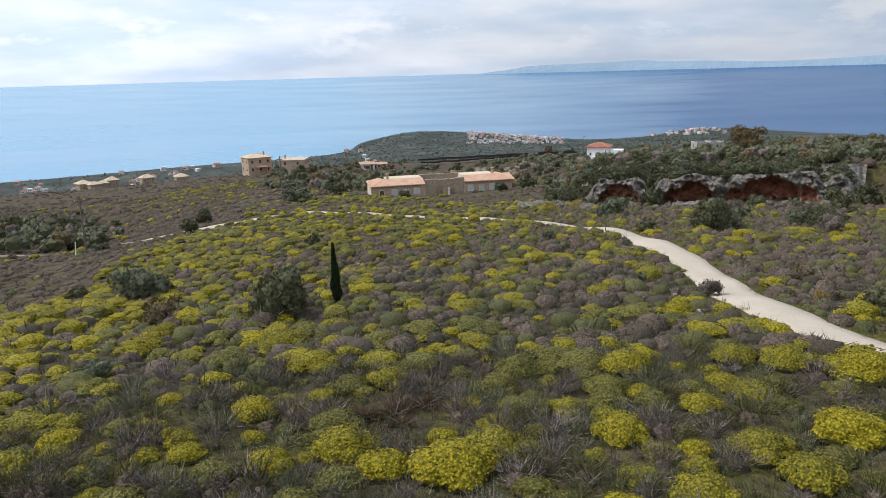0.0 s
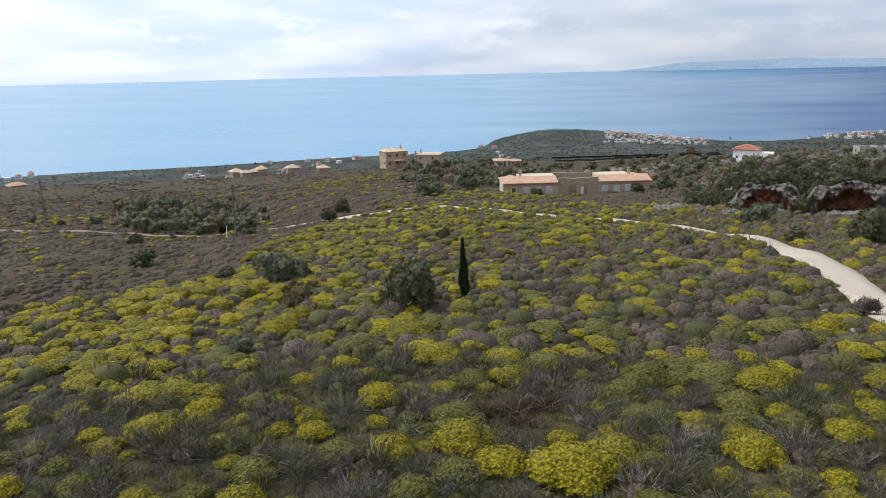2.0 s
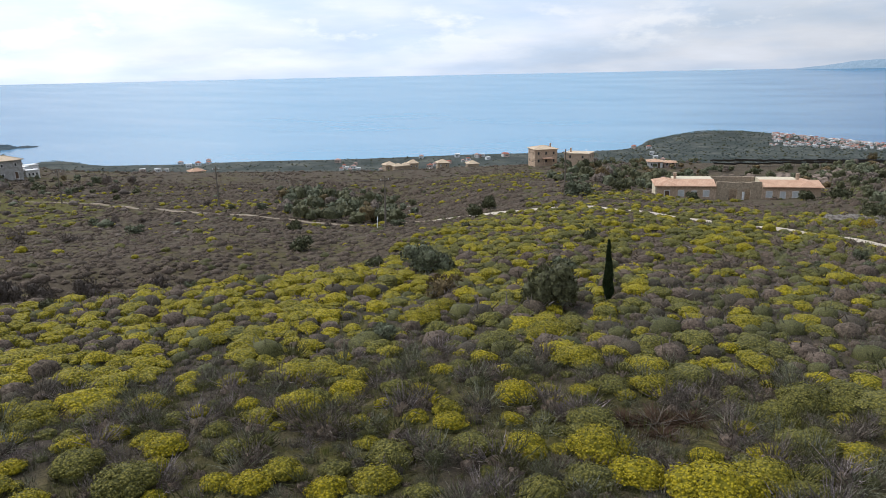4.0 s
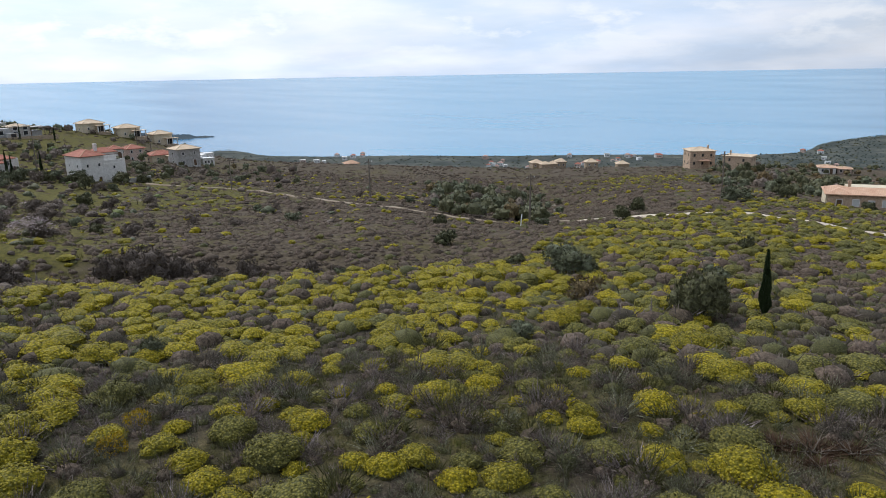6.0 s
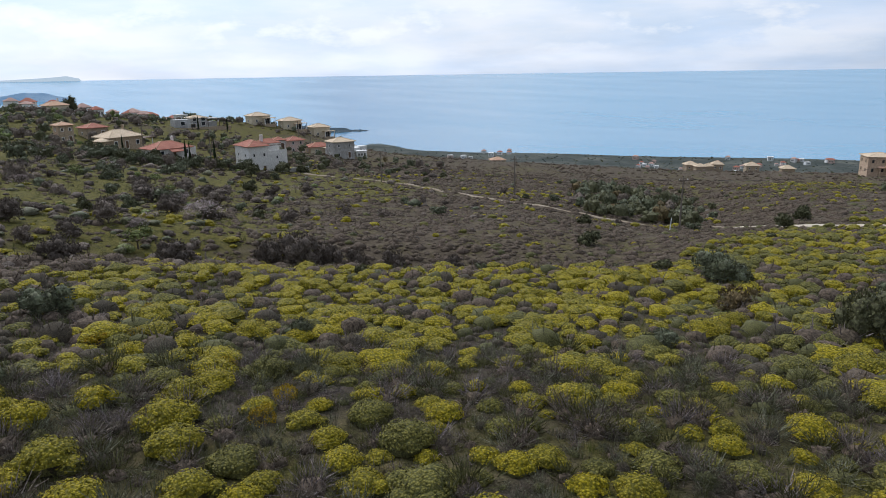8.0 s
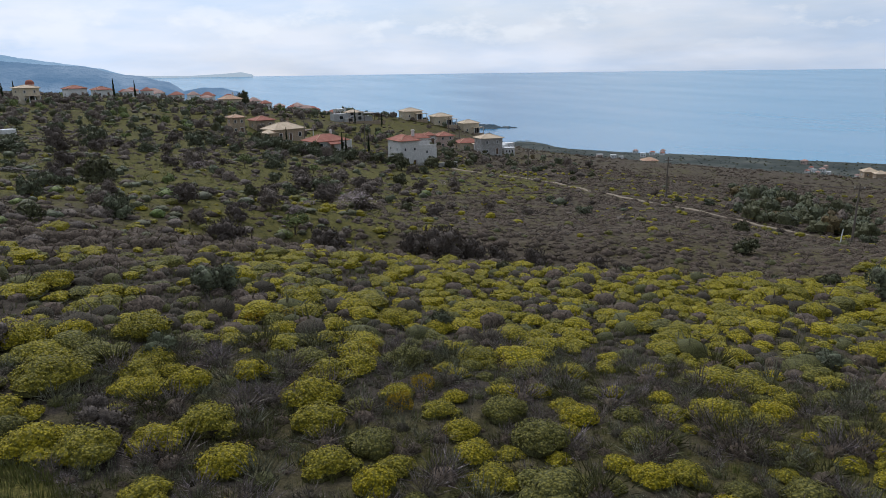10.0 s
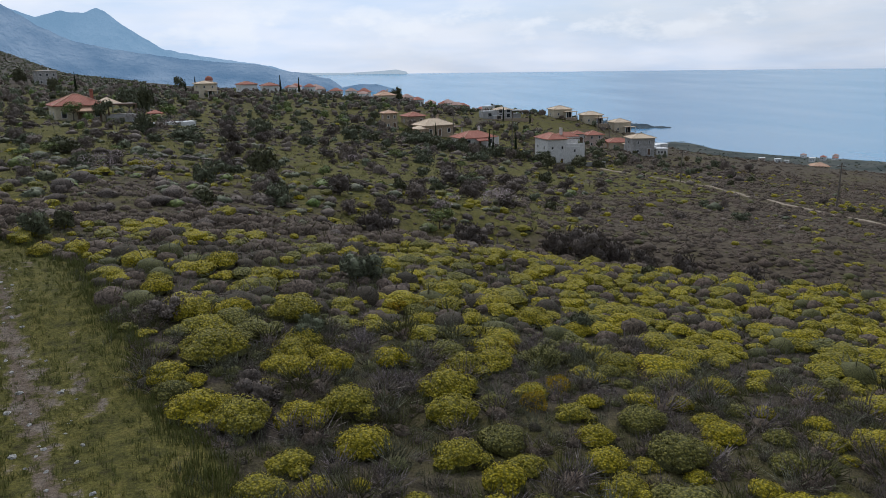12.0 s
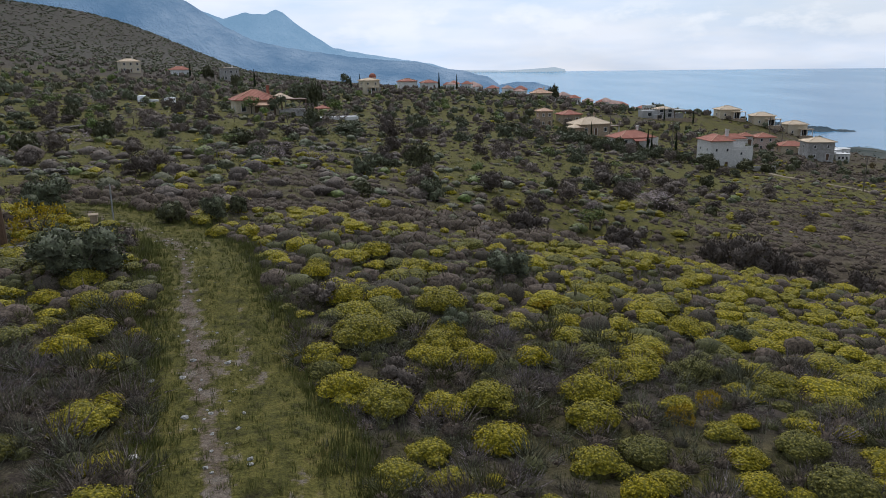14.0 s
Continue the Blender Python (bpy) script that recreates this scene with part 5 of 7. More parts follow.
# far woods and groves, too many to count
wood = [crown_shape(500 + k, 56, 0.12, blob_lobes(500 + k, 3, 0.42), 0.92, -0.4, (2, 6)) for k in range(6)]
grove = [crown_shape(520 + k, 8, 0.34, blob_lobes(520 + k, 1, 0.3), 0.95, -0.2, (2, 4)) for k in range(5)]


def in_solar_field(x, y):
    return -12 < math.degrees(math.atan2(-x, y)) < 2.2 and 262 < math.hypot(x, y) < 346


def woodland(name, label, areas, mats, shapes, seed):
    r_ = np.random.default_rng(seed)
    h = Heap()
    for az0, az1, r0, r1, density, crowd, w0, w1, tall in areas:
        p = scatter(int(r_.integers(1e6)), az0, az1, r0, r1, density, crowd)
        p = p[clear_of_ways(p, 1.5)]
        zz = ground(p[:, 0], p[:, 1])
        for (x, y), z in zip(p, zz):
            if z < SEA + 1.5 or in_solar_field(x, y) or any((x - a) ** 2 + (y - b) ** 2 < c * c for a, b, c in CLEARINGS):
                continue
            w_ = r_.uniform(w0, w1) / 2
            h.put((shapes if r0 < 330 else grove)[int(r_.integers(5))], (x, y, z - 0.1 * w_), w_, w_ * 2 * tall * r_.uniform(0.75, 1.25), r_.uniform(0, 6.28), r_.random(), int(r_.choice(len(mats), p=WEIGHTS[:len(mats)] / sum(WEIGHTS[:len(mats)]))))
    return h.done(name, [M[q] for q in mats], label, "trees")


WEIGHTS = np.array([5, 3, 1.2, 0.8])
CLEARINGS = [(*spot(a, r)[:2], c) for a, r, c in ((-28, 190, 15), (-30.6, 172, 11), (-25.5, 205, 9), (-20.2, 181, 9), (-20.2, 168, 7), (-13, 214, 9), (0, 152, 13), (5, 152, 10), (-5, 152, 10), (-13, 240, 10), (-13, 224, 9), (-20.6, 205, 9), (-20.6, 192, 8), (14.7, 268, 9), (11.7, 262, 10), (60.3, 180, 12), (60.3, 192, 13), (67.6, 199, 10), (74, 229, 7),
                                                  (70.7, 212, 10), (64.2, 270, 17), (96, 176, 12), (94, 178, 9), (72.3, 248, 8), (-6, 330, 34), (-2, 335, 30), (58.1, 250, 8), (56, 255, 9), (102.8, 206, 5), (104.5, 212, 5))]
woodland("evergreen_scrub", "dark evergreen scrub and small trees covering the rocky hill", (
    (-42, -8.5, 105.6, 175, 0.075, 1.7, 1.8, 4.4, 0.6), (-42, -7, 175, 330, 0.022, 2.5, 2.6, 5.8, 0.62), (-44, -19, 330, 620, 0.016, 3.0, 4, 8, 0.6), (-44, -17, 620, 1400, 0.003, 5, 5, 10, 0.5), (-12, 14, 166, 300, 0.034, 1.9, 1.8, 4.6, 0.62), (2, 12, 165, 215, 0.03, 2.0, 3.0, 6.0, 0.75),
    (26.5, 35.5, 112, 182, 0.085, 1.8, 2.6, 5.4, 0.66), (25, 37, 105, 200, 0.012, 2.0, 1.5, 3.5, 0.6), (46, 62, 192, 240, 0.03, 2.0, 2.0, 4.2, 0.7)), ("mastic", "olive", "barebrush", "russet"), wood, 1)
woodland("olive_groves", "olive groves and gardens between the village houses", (
    (62, 122, 90, 205, 0.012, 1.8, 1.2, 3.4, 0.6), (62, 122, 205, 330, 0.036, 1.9, 2.0, 5.0, 0.68), (66, 122, 330, 520, 0.013, 2.6, 3, 6, 0.55), (52, 66, 200, 330, 0.008, 3.0, 2, 4.5, 0.7)), ("barebrush", "olive", "mastic", "spring"), wood, 2)
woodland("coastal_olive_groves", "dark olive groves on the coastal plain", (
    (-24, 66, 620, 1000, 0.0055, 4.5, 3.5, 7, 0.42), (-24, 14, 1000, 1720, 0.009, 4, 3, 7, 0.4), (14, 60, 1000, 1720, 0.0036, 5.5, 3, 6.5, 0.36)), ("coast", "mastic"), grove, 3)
woodland("hillside_maquis", "dark maquis on the far hill", ((92, 124, 480, 1300, 0.02, 2.5, 2.5, 6.5, 0.34),), ("mastic", "olive", "barebrush"), grove, 4)

# ---- houses ----
def hip_roof(bm, w, d, h, z, over=0.45, x=0.0, y=0.0, thick=0.14):
    """Hipped roof with an eave of some thickness; a pyramid where w equals d."""
    a, b = w / 2 + over, d / 2 + over
    ridge = max(a - b, 0.0)
    ridge_y = max(b - a, 0.0)
    low = [bm.verts.new((x + sx * a, y + sy * b, z)) for sx, sy in ((-1, -1), (1, -1), (1, 1), (-1, 1))]
    eave = [bm.verts.new((x + sx * a, y + sy * b, z + thick)) for sx, sy in ((-1, -1), (1, -1), (1, 1), (-1, 1))]
    bm.faces.new(low[::-1])
    for k in range(4):
        bm.faces.new((low[k], low[(k + 1) % 4], eave[(k + 1) % 4], eave[k]))
    if ridge > 0.05 or ridge_y > 0.05:
        p, q = (bm.verts.new((x - ridge, y - ridge_y, z + h)), bm.verts.new((x + ridge, y + ridge_y, z + h)))
        if ridge > ridge_y:
            fs = ((eave[0], eave[1], q, p), (eave[1], eave[2], q), (eave[2], eave[3], p, q), (eave[3], eave[0], p))
        else:
            fs = ((eave[0], eave[1], p), (eave[1], eave[2], q, p), (eave[2], eave[3], q), (eave[3], eave[0], p, q))
    else:
        p = bm.verts.new((x, y, z + h))
        fs = tuple((eave[k], eave[(k + 1) % 4], p) for k in range(4))
    for f in fs:
        bm.faces.new(f)
    return bm


def shed_roof(bm, x0, x1, y0, y1, z0, z1, thick=0.16):
    """One tiled slope from its eave at y0, z0 up to y1, z1."""
    v = [bm.verts.new(q) for q in ((x0, y0, z0), (x1, y0, z0), (x1, y1, z1), (x0, y1, z1), (x0, y0, z0 + thick), (x1, y0, z0 + thick), (x1, y1, z1 + thick), (x0, y1, z1 + thick))]
    for f in ((3, 2, 1, 0), (4, 5, 6, 7), (0, 1, 5, 4), (1, 2, 6, 5), (2, 3, 7, 6), (3, 0, 4, 7)):
        bm.faces.new([v[k] for k in f])
    return bm


def ring(bm, w, h, t, d):
    """A window or door frame in the x-z plane, standing out by d to -y."""
    box(bm, -w / 2 + t / 2, -d / 2, 0, t, d, h)
    box(bm, w / 2 - t / 2, -d / 2, 0, t, d, h)
    box(bm, 0, -d / 2, h - t, w - 2 * t, d, t)
    box(bm, 0, -d / 2, 0, w - 2 * t, d, t)
    return bm


def mesh_once(bm, material, name):
    return to_mesh(bm, material, name)


WINDOW_MESH = {k: (mesh_once(ring(bmesh.new(), w, h, 0.12, 0.10), M[m], "window_frame"), mesh_once(box(bmesh.new(), 0, -0.02, 0.1, w - 0.2, 0.05, h - 0.2), M[g], "pane"))
               for k, w, h, m, g in (("plain", 1.1, 1.35, "lime", "glass"), ("small", 0.8, 1.0, "lime", "glass"), ("door", 1.1, 2.15, "lime", "brownwood"), ("shut", 1.25, 1.35, "lime", "shutter"),
                                     ("shutdoor", 1.1, 2.15, "lime", "shutter"), ("wide", 2.2, 2.1, "plaster", "glass"), ("hole", 0.95, 1.3, "stone2", "dark"), ("bay", 2.4, 2.3, "stone2", "dark"))}


def opening(kind, parent, x, y, z, turn=0.0):
    """A window or a door set in a wall of a house."""
    fr, pane = WINDOW_MESH[kind]
    ob = new("door" if "door" in kind else "window", fr)
    ob.parent = parent
    ob.matrix_basis = Matrix.Translation((x, y, z)) @ Matrix.Rotation(turn, 4, "Z")
    q = new("door_leaf" if "door" in kind else "pane", pane)
    q.parent = ob
    return ob


def chimney(parent, x, y, z, h, mat="lime", w=0.55):
    bm = box(bmesh.new(), x, y, z, w, w, h)
    box(bm, x, y, z + h, w + 0.2, w + 0.2, 0.12)
    box(bm, x, y, z + h + 0.12, w - 0.1, w - 0.1, 0.22)
    box(bm, x, y, z + h + 0.34, w + 0.1, w + 0.1, 0.08)
    return part("chimney", bm, M[mat], parent)


def place_house(name, az, r, turn, label, category="house", sink=0.0, group="", size=1.0):
    """An Empty on the ground whose -y side faces the viewpoint, turned by some degrees."""
    x, y, z = spot(az, r)
    ob = new(name)
    ob.matrix_basis = Matrix.Translation((x, y, z - sink)) @ Matrix.Rotation(radians(az + turn), 4, "Z") @ Matrix.Scale(size, 4)
    return tagged(ob, label, category, group)


def block(house, w, d, h, wall, roof, rh, x=0.0, y=0.0, z=0.0, over=0.45, floors=1, wins=3, kind="plain", sides=True, door=True):
    """A storeyed block of a house with a hipped roof and rows of openings."""
    part("wall", box(bmesh.new(), x, y, z - 2.5, w, d, h + 2.5, 0, 0.03), M[wall], house)
    if roof:
        part("roof", hip_roof(bmesh.new(), w, d, rh, z + h + 0.004, over, x, y), M[roof], house)
        a, b = w / 2 + over, d / 2 + over
        ends = [(x + k * max(a - b, 0), y + k * max(b - a, 0), z + h + rh + 0.02) for k in (-1, 1)]
        bm = bmesh.new()
        if abs(a - b) > 0.1:
            tube(bm, ends, [0.11, 0.11], 5)
        for sx, sy in ((-1, -1), (1, -1), (1, 1), (-1, 1)):
            tube(bm, [(x + sx * a, y + sy * b, z + h + 0.16), ends[1] if (sx > 0 if a > b else sy > 0) else ends[0]], [0.11, 0.11], 5)
        part("ridge_tiles", bm, M["salmon" if roof == "redroof" else "paleroof"], house)
    fh = h / floors
    for f in range(floors):
        zz = z + f * fh + 0.95
        for i in range(wins):
            px = x - w / 2 + w * (i + 0.5) / wins
            if f == 0 and door and i == wins // 2:
                opening("door", house, px, y - d / 2 - 0.004, z + 0.05)
            else:
                opening(kind, house, px, y - d / 2 - 0.004, zz)
        if sides:
            n_ = max(1, int(d / 4))
            for i in range(n_):
                py = y - d / 2 + d * (i + 0.5) / n_
                opening(kind, house, x - w / 2 - 0.004, py, zz, -math.pi / 2)
                opening(kind, house, x + w / 2 + 0.004, py, zz, math.pi / 2)


def veranda(house, x, y, w, d, h, z=0.0, posts=3, roof="paleroof"):
    """A covered terrace: floor, posts, a thin roof and a dark sheet for the shaded bay behind it."""
    part("terrace", box(bmesh.new(), x, y, z - 2.2, w, d, 2.3), M["stone2"], house)
    for i in range(posts):
        part("veranda_post", box(bmesh.new(), x - w / 2 + 0.2 + (w - 0.4) * i / (posts - 1), y - d / 2 + 0.2, z + 0.1, 0.22, 0.22, h - 0.1), M["plaster"], house)
    part("veranda_roof", box(bmesh.new(), x, y, z + h, w + 0.4, d + 0.4, 0.16), M[roof], house)
    opening("bay", house, x, y + d / 2 - 0.02, z + 0.1)


# the stone house by the road: two tiled wings joined by a roofless walled court
home = place_house("stone_house", 0.15, 150, 11, "long low stone house with salmon tile roofs and unroofed middle", sink=0.35)
for x0, w_, flip in ((-8.7, 11.4, 1), (10.85, 10.7, -1)):
    d_, h_ = 8.0, 3.0
    part("wall", box(bmesh.new(), x0, 4, -2.5, w_, d_, h_ + 2.5, 0, 0.03), M["stone"], home)
    bm = shed_roof(bmesh.new(), x0 - w_ / 2 - (0.4 if flip > 0 else -0.1), x0 + w_ / 2 + (0.4 if flip < 0 else -0.1), -0.5, 3.6, h_, h_ + 0.85)
    part("roof", bm, M["salmon"], home)
    bm = hip_roof(bmesh.new(), 4.2, 8.2, 1.0, h_ + 0.004, 0.4, x0 - flip * (w_ / 2 - 2.0), 3.9)
    part("roof", bm, M["salmon"], home, "salmon tile hip at the end of the wing")
    bm = box(bmesh.new(), x0 + flip * 1.6, 5.6, h_, w_ - 3.6, 4.0, 0.98)
    part("parapet", bm, M["cream"], home, "pale rendered parapet of a flat roof")
    chimney(home, x0 - flip * 1.9, 3.9, h_ + 1.0, 0.8, "stone", 0.5)
    for k, (dx, kind) in enumerate(((-0.6, "shut"), (1.9, "shutdoor"), (4.2, "shut"))):
        opening(kind, home, x0 + (dx - 0.4 if flip > 0 else dx - 3.4), -0.004, 0.05 if "door" in kind else 0.95)
opening("door", home, -12.4, -0.004, 0.05)
part("end_wall", box(bmesh.new(), -14.55, 3.9, -2.5, 0.25, 7.6, 5.4), M["cream"], home, "pale cream end wall")
# the court wall with its doorway and window left open
bm = bmesh.new()
for x0, x1, z0, z1 in ((-3.0, -0.6, -2.5, 3.9), (-0.6, 1.0, 2.5, 3.75), (1.0, 2.3, -2.5, 3.9), (2.3, 3.5, -2.5, 0.2), (2.3, 3.5, 2.6, 3.8), (3.5, 5.5, -2.5, 3.95)):
    box(bm, (x0 + x1) / 2, 0.55, z0, x1 - x0, 0.5, z1 - z0)
part("court_wall", bm, M["stone2"], home, "unplastered rubble wall with an open doorway")
part("court_wall", box(bmesh.new(), 1.25, 7.6, -2.5, 8.5, 0.5, 6.5), M["stone2"], home, "rear rubble wall of the open court")
part("pillar", box(bmesh.new(), 2.1, 0.15, -1.0, 0.4, 0.4, 3.0), M["plaster"], home, "pale unfinished pillar")

# two stone houses on the crest
h = place_house("stone_villa", 14.55, 268, 18, "two-storey stone villa with a pale hip roof and porch", sink=-1.0, size=0.9)
block(h, 9.6, 9.0, 6.2, "stone", "paleroof", 1.3, floors=2, wins=3, kind="hole", door=False)
part("porch_roof", hip_roof(bmesh.new(), 4.0, 2.2, 0.7, 2.6, 0.3, 0.4, -5.4), M["salmon"], h, "small salmon-tiled porch roof")
for sx in (-1.3, 2.1):
    part("porch_post", box(bmesh.new(), sx, -6.2, -2, 0.35, 0.35, 4.6), M["stone"], h)
chimney(h, 3.4, 0.5, 6.6, 1.2, "stone")
h = place_house("flat_roofed_villa", 11.7, 262, -14, "two-storey stone villa with a flat roof under construction", sink=0.3, size=0.86)
block(h, 10.5, 8.5, 5.6, "stone", None, 0, floors=2, wins=2, kind="hole", door=False)
part("roof_slab", box(bmesh.new(), 0, 0, 5.604, 11.2, 9.2, 0.3), M["paleroof"], h, "pale flat roof slab")
part("roof_frame", tube(tube(bmesh.new(), [(0.5, -4, 5.9), (3.0, 0, 7.0)], [0.06, 0.06], 5), [(5.2, -4, 5.9), (3.0, 0, 7.0)], [0.06, 0.06], 5), M["white"], h, "white timber roof frame")
chimney(h, -3.5, 0, 5.9, 1.3, "stone")

# the white house and the raw block house on the rocky hill
h = place_house("white_house", -13.0, 238, -8, "white single-storey house with a red hip roof and flat-roofed annexe", sink=0.0)
block(h, 7.0, 6.0, 3.6, "plaster", "redroof", 1.4, x=-1.6, wins=3, kind="small")
part("annexe", box(bmesh.new(), 3.8, -0.3, -2, 4.6, 5.0, 4.8), M["plaster"], h)
part("terrace_wall", box(bmesh.new(), -0.5, -3.9, -2.5, 10.8, 1.6, 3.4), M["plaster"], h, "white terrace wall")
h = place_house("block_house", -20.6, 203, 20, "unfinished grey concrete-block building without a roof", "building", sink=-2.3, size=0.8)
bm = bmesh.new()
for x0, y0, sx, sy, hh in ((0, -2.6, 8.6, 0.3, 3.0), (0, 2.6, 8.6, 0.3, 3.0), (-4.3, 0, 0.3, 5.5, 3.0), (4.3, 0, 0.3, 5.5, 3.0), (0.3, 0, 0.3, 5.4, 3.2)):
    box(bm, x0, y0, -2, sx, sy, hh + 2)
part("block_wall", bm, M["greystone"], h)
opening("hole", h, -2.2, -2.76, 1.0)
opening("hole", h, 2.4, -2.76, 1.0)
opening("hole", h, -4.46, 0.2, 1.0, -math.pi / 2)
for px in (-4.3, 0.3, 4.3):
    part("column", box(bmesh.new(), px, -2.6, 0, 0.4, 0.4, 3.5), M["concrete"], h)

# white two-storey house with red roofs at the foot of the village
h = place_house("white_stone_house", 60.4, 190, 26, "two-storey whitish stone house with red hip roofs and a roof terrace", sink=0.4, size=0.84)
block(h, 6.5, 9.5, 8.0, "lime", "redroof", 1.7, x=-3.6, floors=2, wins=2, kind="small")
block(h, 7.0, 8.0, 5.4, "lime", None, 0, x=3.15, y=1.0, floors=2, wins=1, kind="small", door=False)
part("roof", hip_roof(bmesh.new(), 7.0, 4.4, 1.4, 8.01, 0.4, 3.0, 3.6), M["redroof"], h)
part("terrace_wall", box(bmesh.new(), 3.15, -2.75, 5.404, 6.9, 0.3, 0.9), M["lime"], h)
part("wall", box(bmesh.new(), 3.15, 3.2, 5.404, 6.6, 3.4, 2.6, 0, 0.03), M["lime"], h)
part("pergola", box(box(box(bmesh.new(), 6.2, -2.2, 5.4, 0.12, 0.12, 2.3), 3.2, -2.2, 7.7, 6.4, 0.14, 0.14), 0.6, -2.2, 5.4, 0.12, 0.12, 2.3), M["brownwood"], h)
chimney(h, 1.0, 2.6, 8.2, 2.2, "lime", 0.8)
part("garden_wall", box(bmesh.new(), 4.0, -7.5, -2, 15, 0.4, 3.0), M["greystone"], h)

# the village houses: bearing, distance, turn, width, depth, wall height, floors, roof height, wall, roof, label
VILLAGE_A = (
    (67.4, 199, 30, 10.2, 7.2, 2.6, 1, 1.8, "lime", "redroof", "single-storey pale stone house with a red hip roof"),
    (74.1, 229, 20, 4.1, 4.1, 5.1, 2, 1.0, "stone2", "salmon", "small square two-storey stone tower house"),
    (72.2, 246, 25, 6.6, 5.9, 3.0, 1, 1.4, "stone2", "redroof", "stone house with a red hip roof"),
    (70.6, 214, 34, 9.8, 7.0, 3.2, 1, 1.9, "stone2", "paleroof", "broad stone house with a pale tiled hip roof"),
    (58.0, 246, 24, 5.5, 5.1, 4.4, 2, 1.3, "pink", "redroof", "two-storey pinkish house with a red hip roof"),
    (59.2, 240, 12, 3.9, 3.9, 3.0, 1, 1.1, "lime", "redroof", "small stone annexe with a red roof"),
    (56.1, 250, 22, 7.8, 5.5, 2.7, 1, 1.4, "cream", "redroof", "low cream house with arched windows and a red roof"),
    (54.4, 238, 24, 7.4, 6.2, 5.4, 2, 1.3, "greystone", "paleroof", "grey stone house with a pale tiled hip roof"))
VILLAGE_B = (
    (60.6, 290, 24, 7.4, 6.2, 3.2, 1, 1.4, "cream", "paleroof", "cream house with a pale tiled hip roof on the ridge"),
    (58.2, 290, 22, 7.4, 5.9, 3.4, 1, 1.4, "cream", "paleroof", "cream stone house with a pale hip roof"),
    (56.0, 296, 24, 7.0, 5.9, 4.0, 1, 1.4, "cream", "paleroof", "cream two-level house with a pale hip roof"),
    (87.9, 296, 22, 6.6, 5.9, 5.3, 2, 1.1, "cream", "paleroof", "two-storey cream house with a pale hip roof and balcony"),
    (84.9, 345, 20, 7.8, 6.2, 3.6, 1, 1.4, "plaster", "redroof", "pale house with a red hip roof"),
    (83.2, 350, 20, 7.0, 5.5, 3.2, 1, 1.4, "plaster", "redroof", "pale house with a red hip roof"),
    (74.4, 335, 25, 8.2, 6.2, 3.4, 1, 1.7, "cream", "salmon", "cream house with a salmon hip roof"),
    (105.3, 430, 15, 10.1, 7.0, 5.7, 2, 1.7, "cream", "paleroof", "two-storey cream house standing alone on the slope"),
    (101.9, 425, 15, 9.8, 6.2, 3.6, 1, 1.9, "plaster", "redroof", "white house with a red hip roof"),
    (98.4, 400, 15, 8.6, 7.0, 6.6, 2, 0.4, "greystone", "greystone", "tall old grey stone house"))
SMALL = (
    (26.9, 318, 20, 6.0, 6.0, 5.6, 2, 1.8, "stone2", "paleroof", "small two-storey stone house with a pale roof"),
    (26.2, 312, 20, 5.0, 4.5, 3.6, 1, 1.4, "stone2", "paleroof", "small stone annexe with a pale roof"),
    (25.0, 318, 10, 5.2, 5.2, 6.0, 2, 1.8, "stone2", "paleroof", "square two-storey stone house with a pale roof"),
    (25.6, 314, 10, 4.2, 4.2, 4.0, 1, 1.5, "stone2", "paleroof", "small stone annexe with a pale roof"),
    (22.6, 318, 15, 6.2, 5.5, 5.4, 2, 1.8, "stone2", "paleroof", "small two-storey stone house with a pale roof"),
    (20.2, 318, 15, 6.0, 5.5, 4.2, 1, 1.7, "stone2", "paleroof", "low stone house with a pale hip roof"),
    (41.8, 312, 15, 7.5, 6.5, 2.4, 1, 1.6, "cream", "salmon", "low house with a salmon tile roof beyond the crest"),
    (5.9, 262, 5, 5.0, 5.0, 2.3, 1, 0.8, "lime", "salmon", "low white house with a salmon roof below the scrub"),
    (4.8, 264, 5, 4.0, 4.0, 2.0, 1, 0.7, "pink", "salmon", "low pinkish house with a salmon roof"))
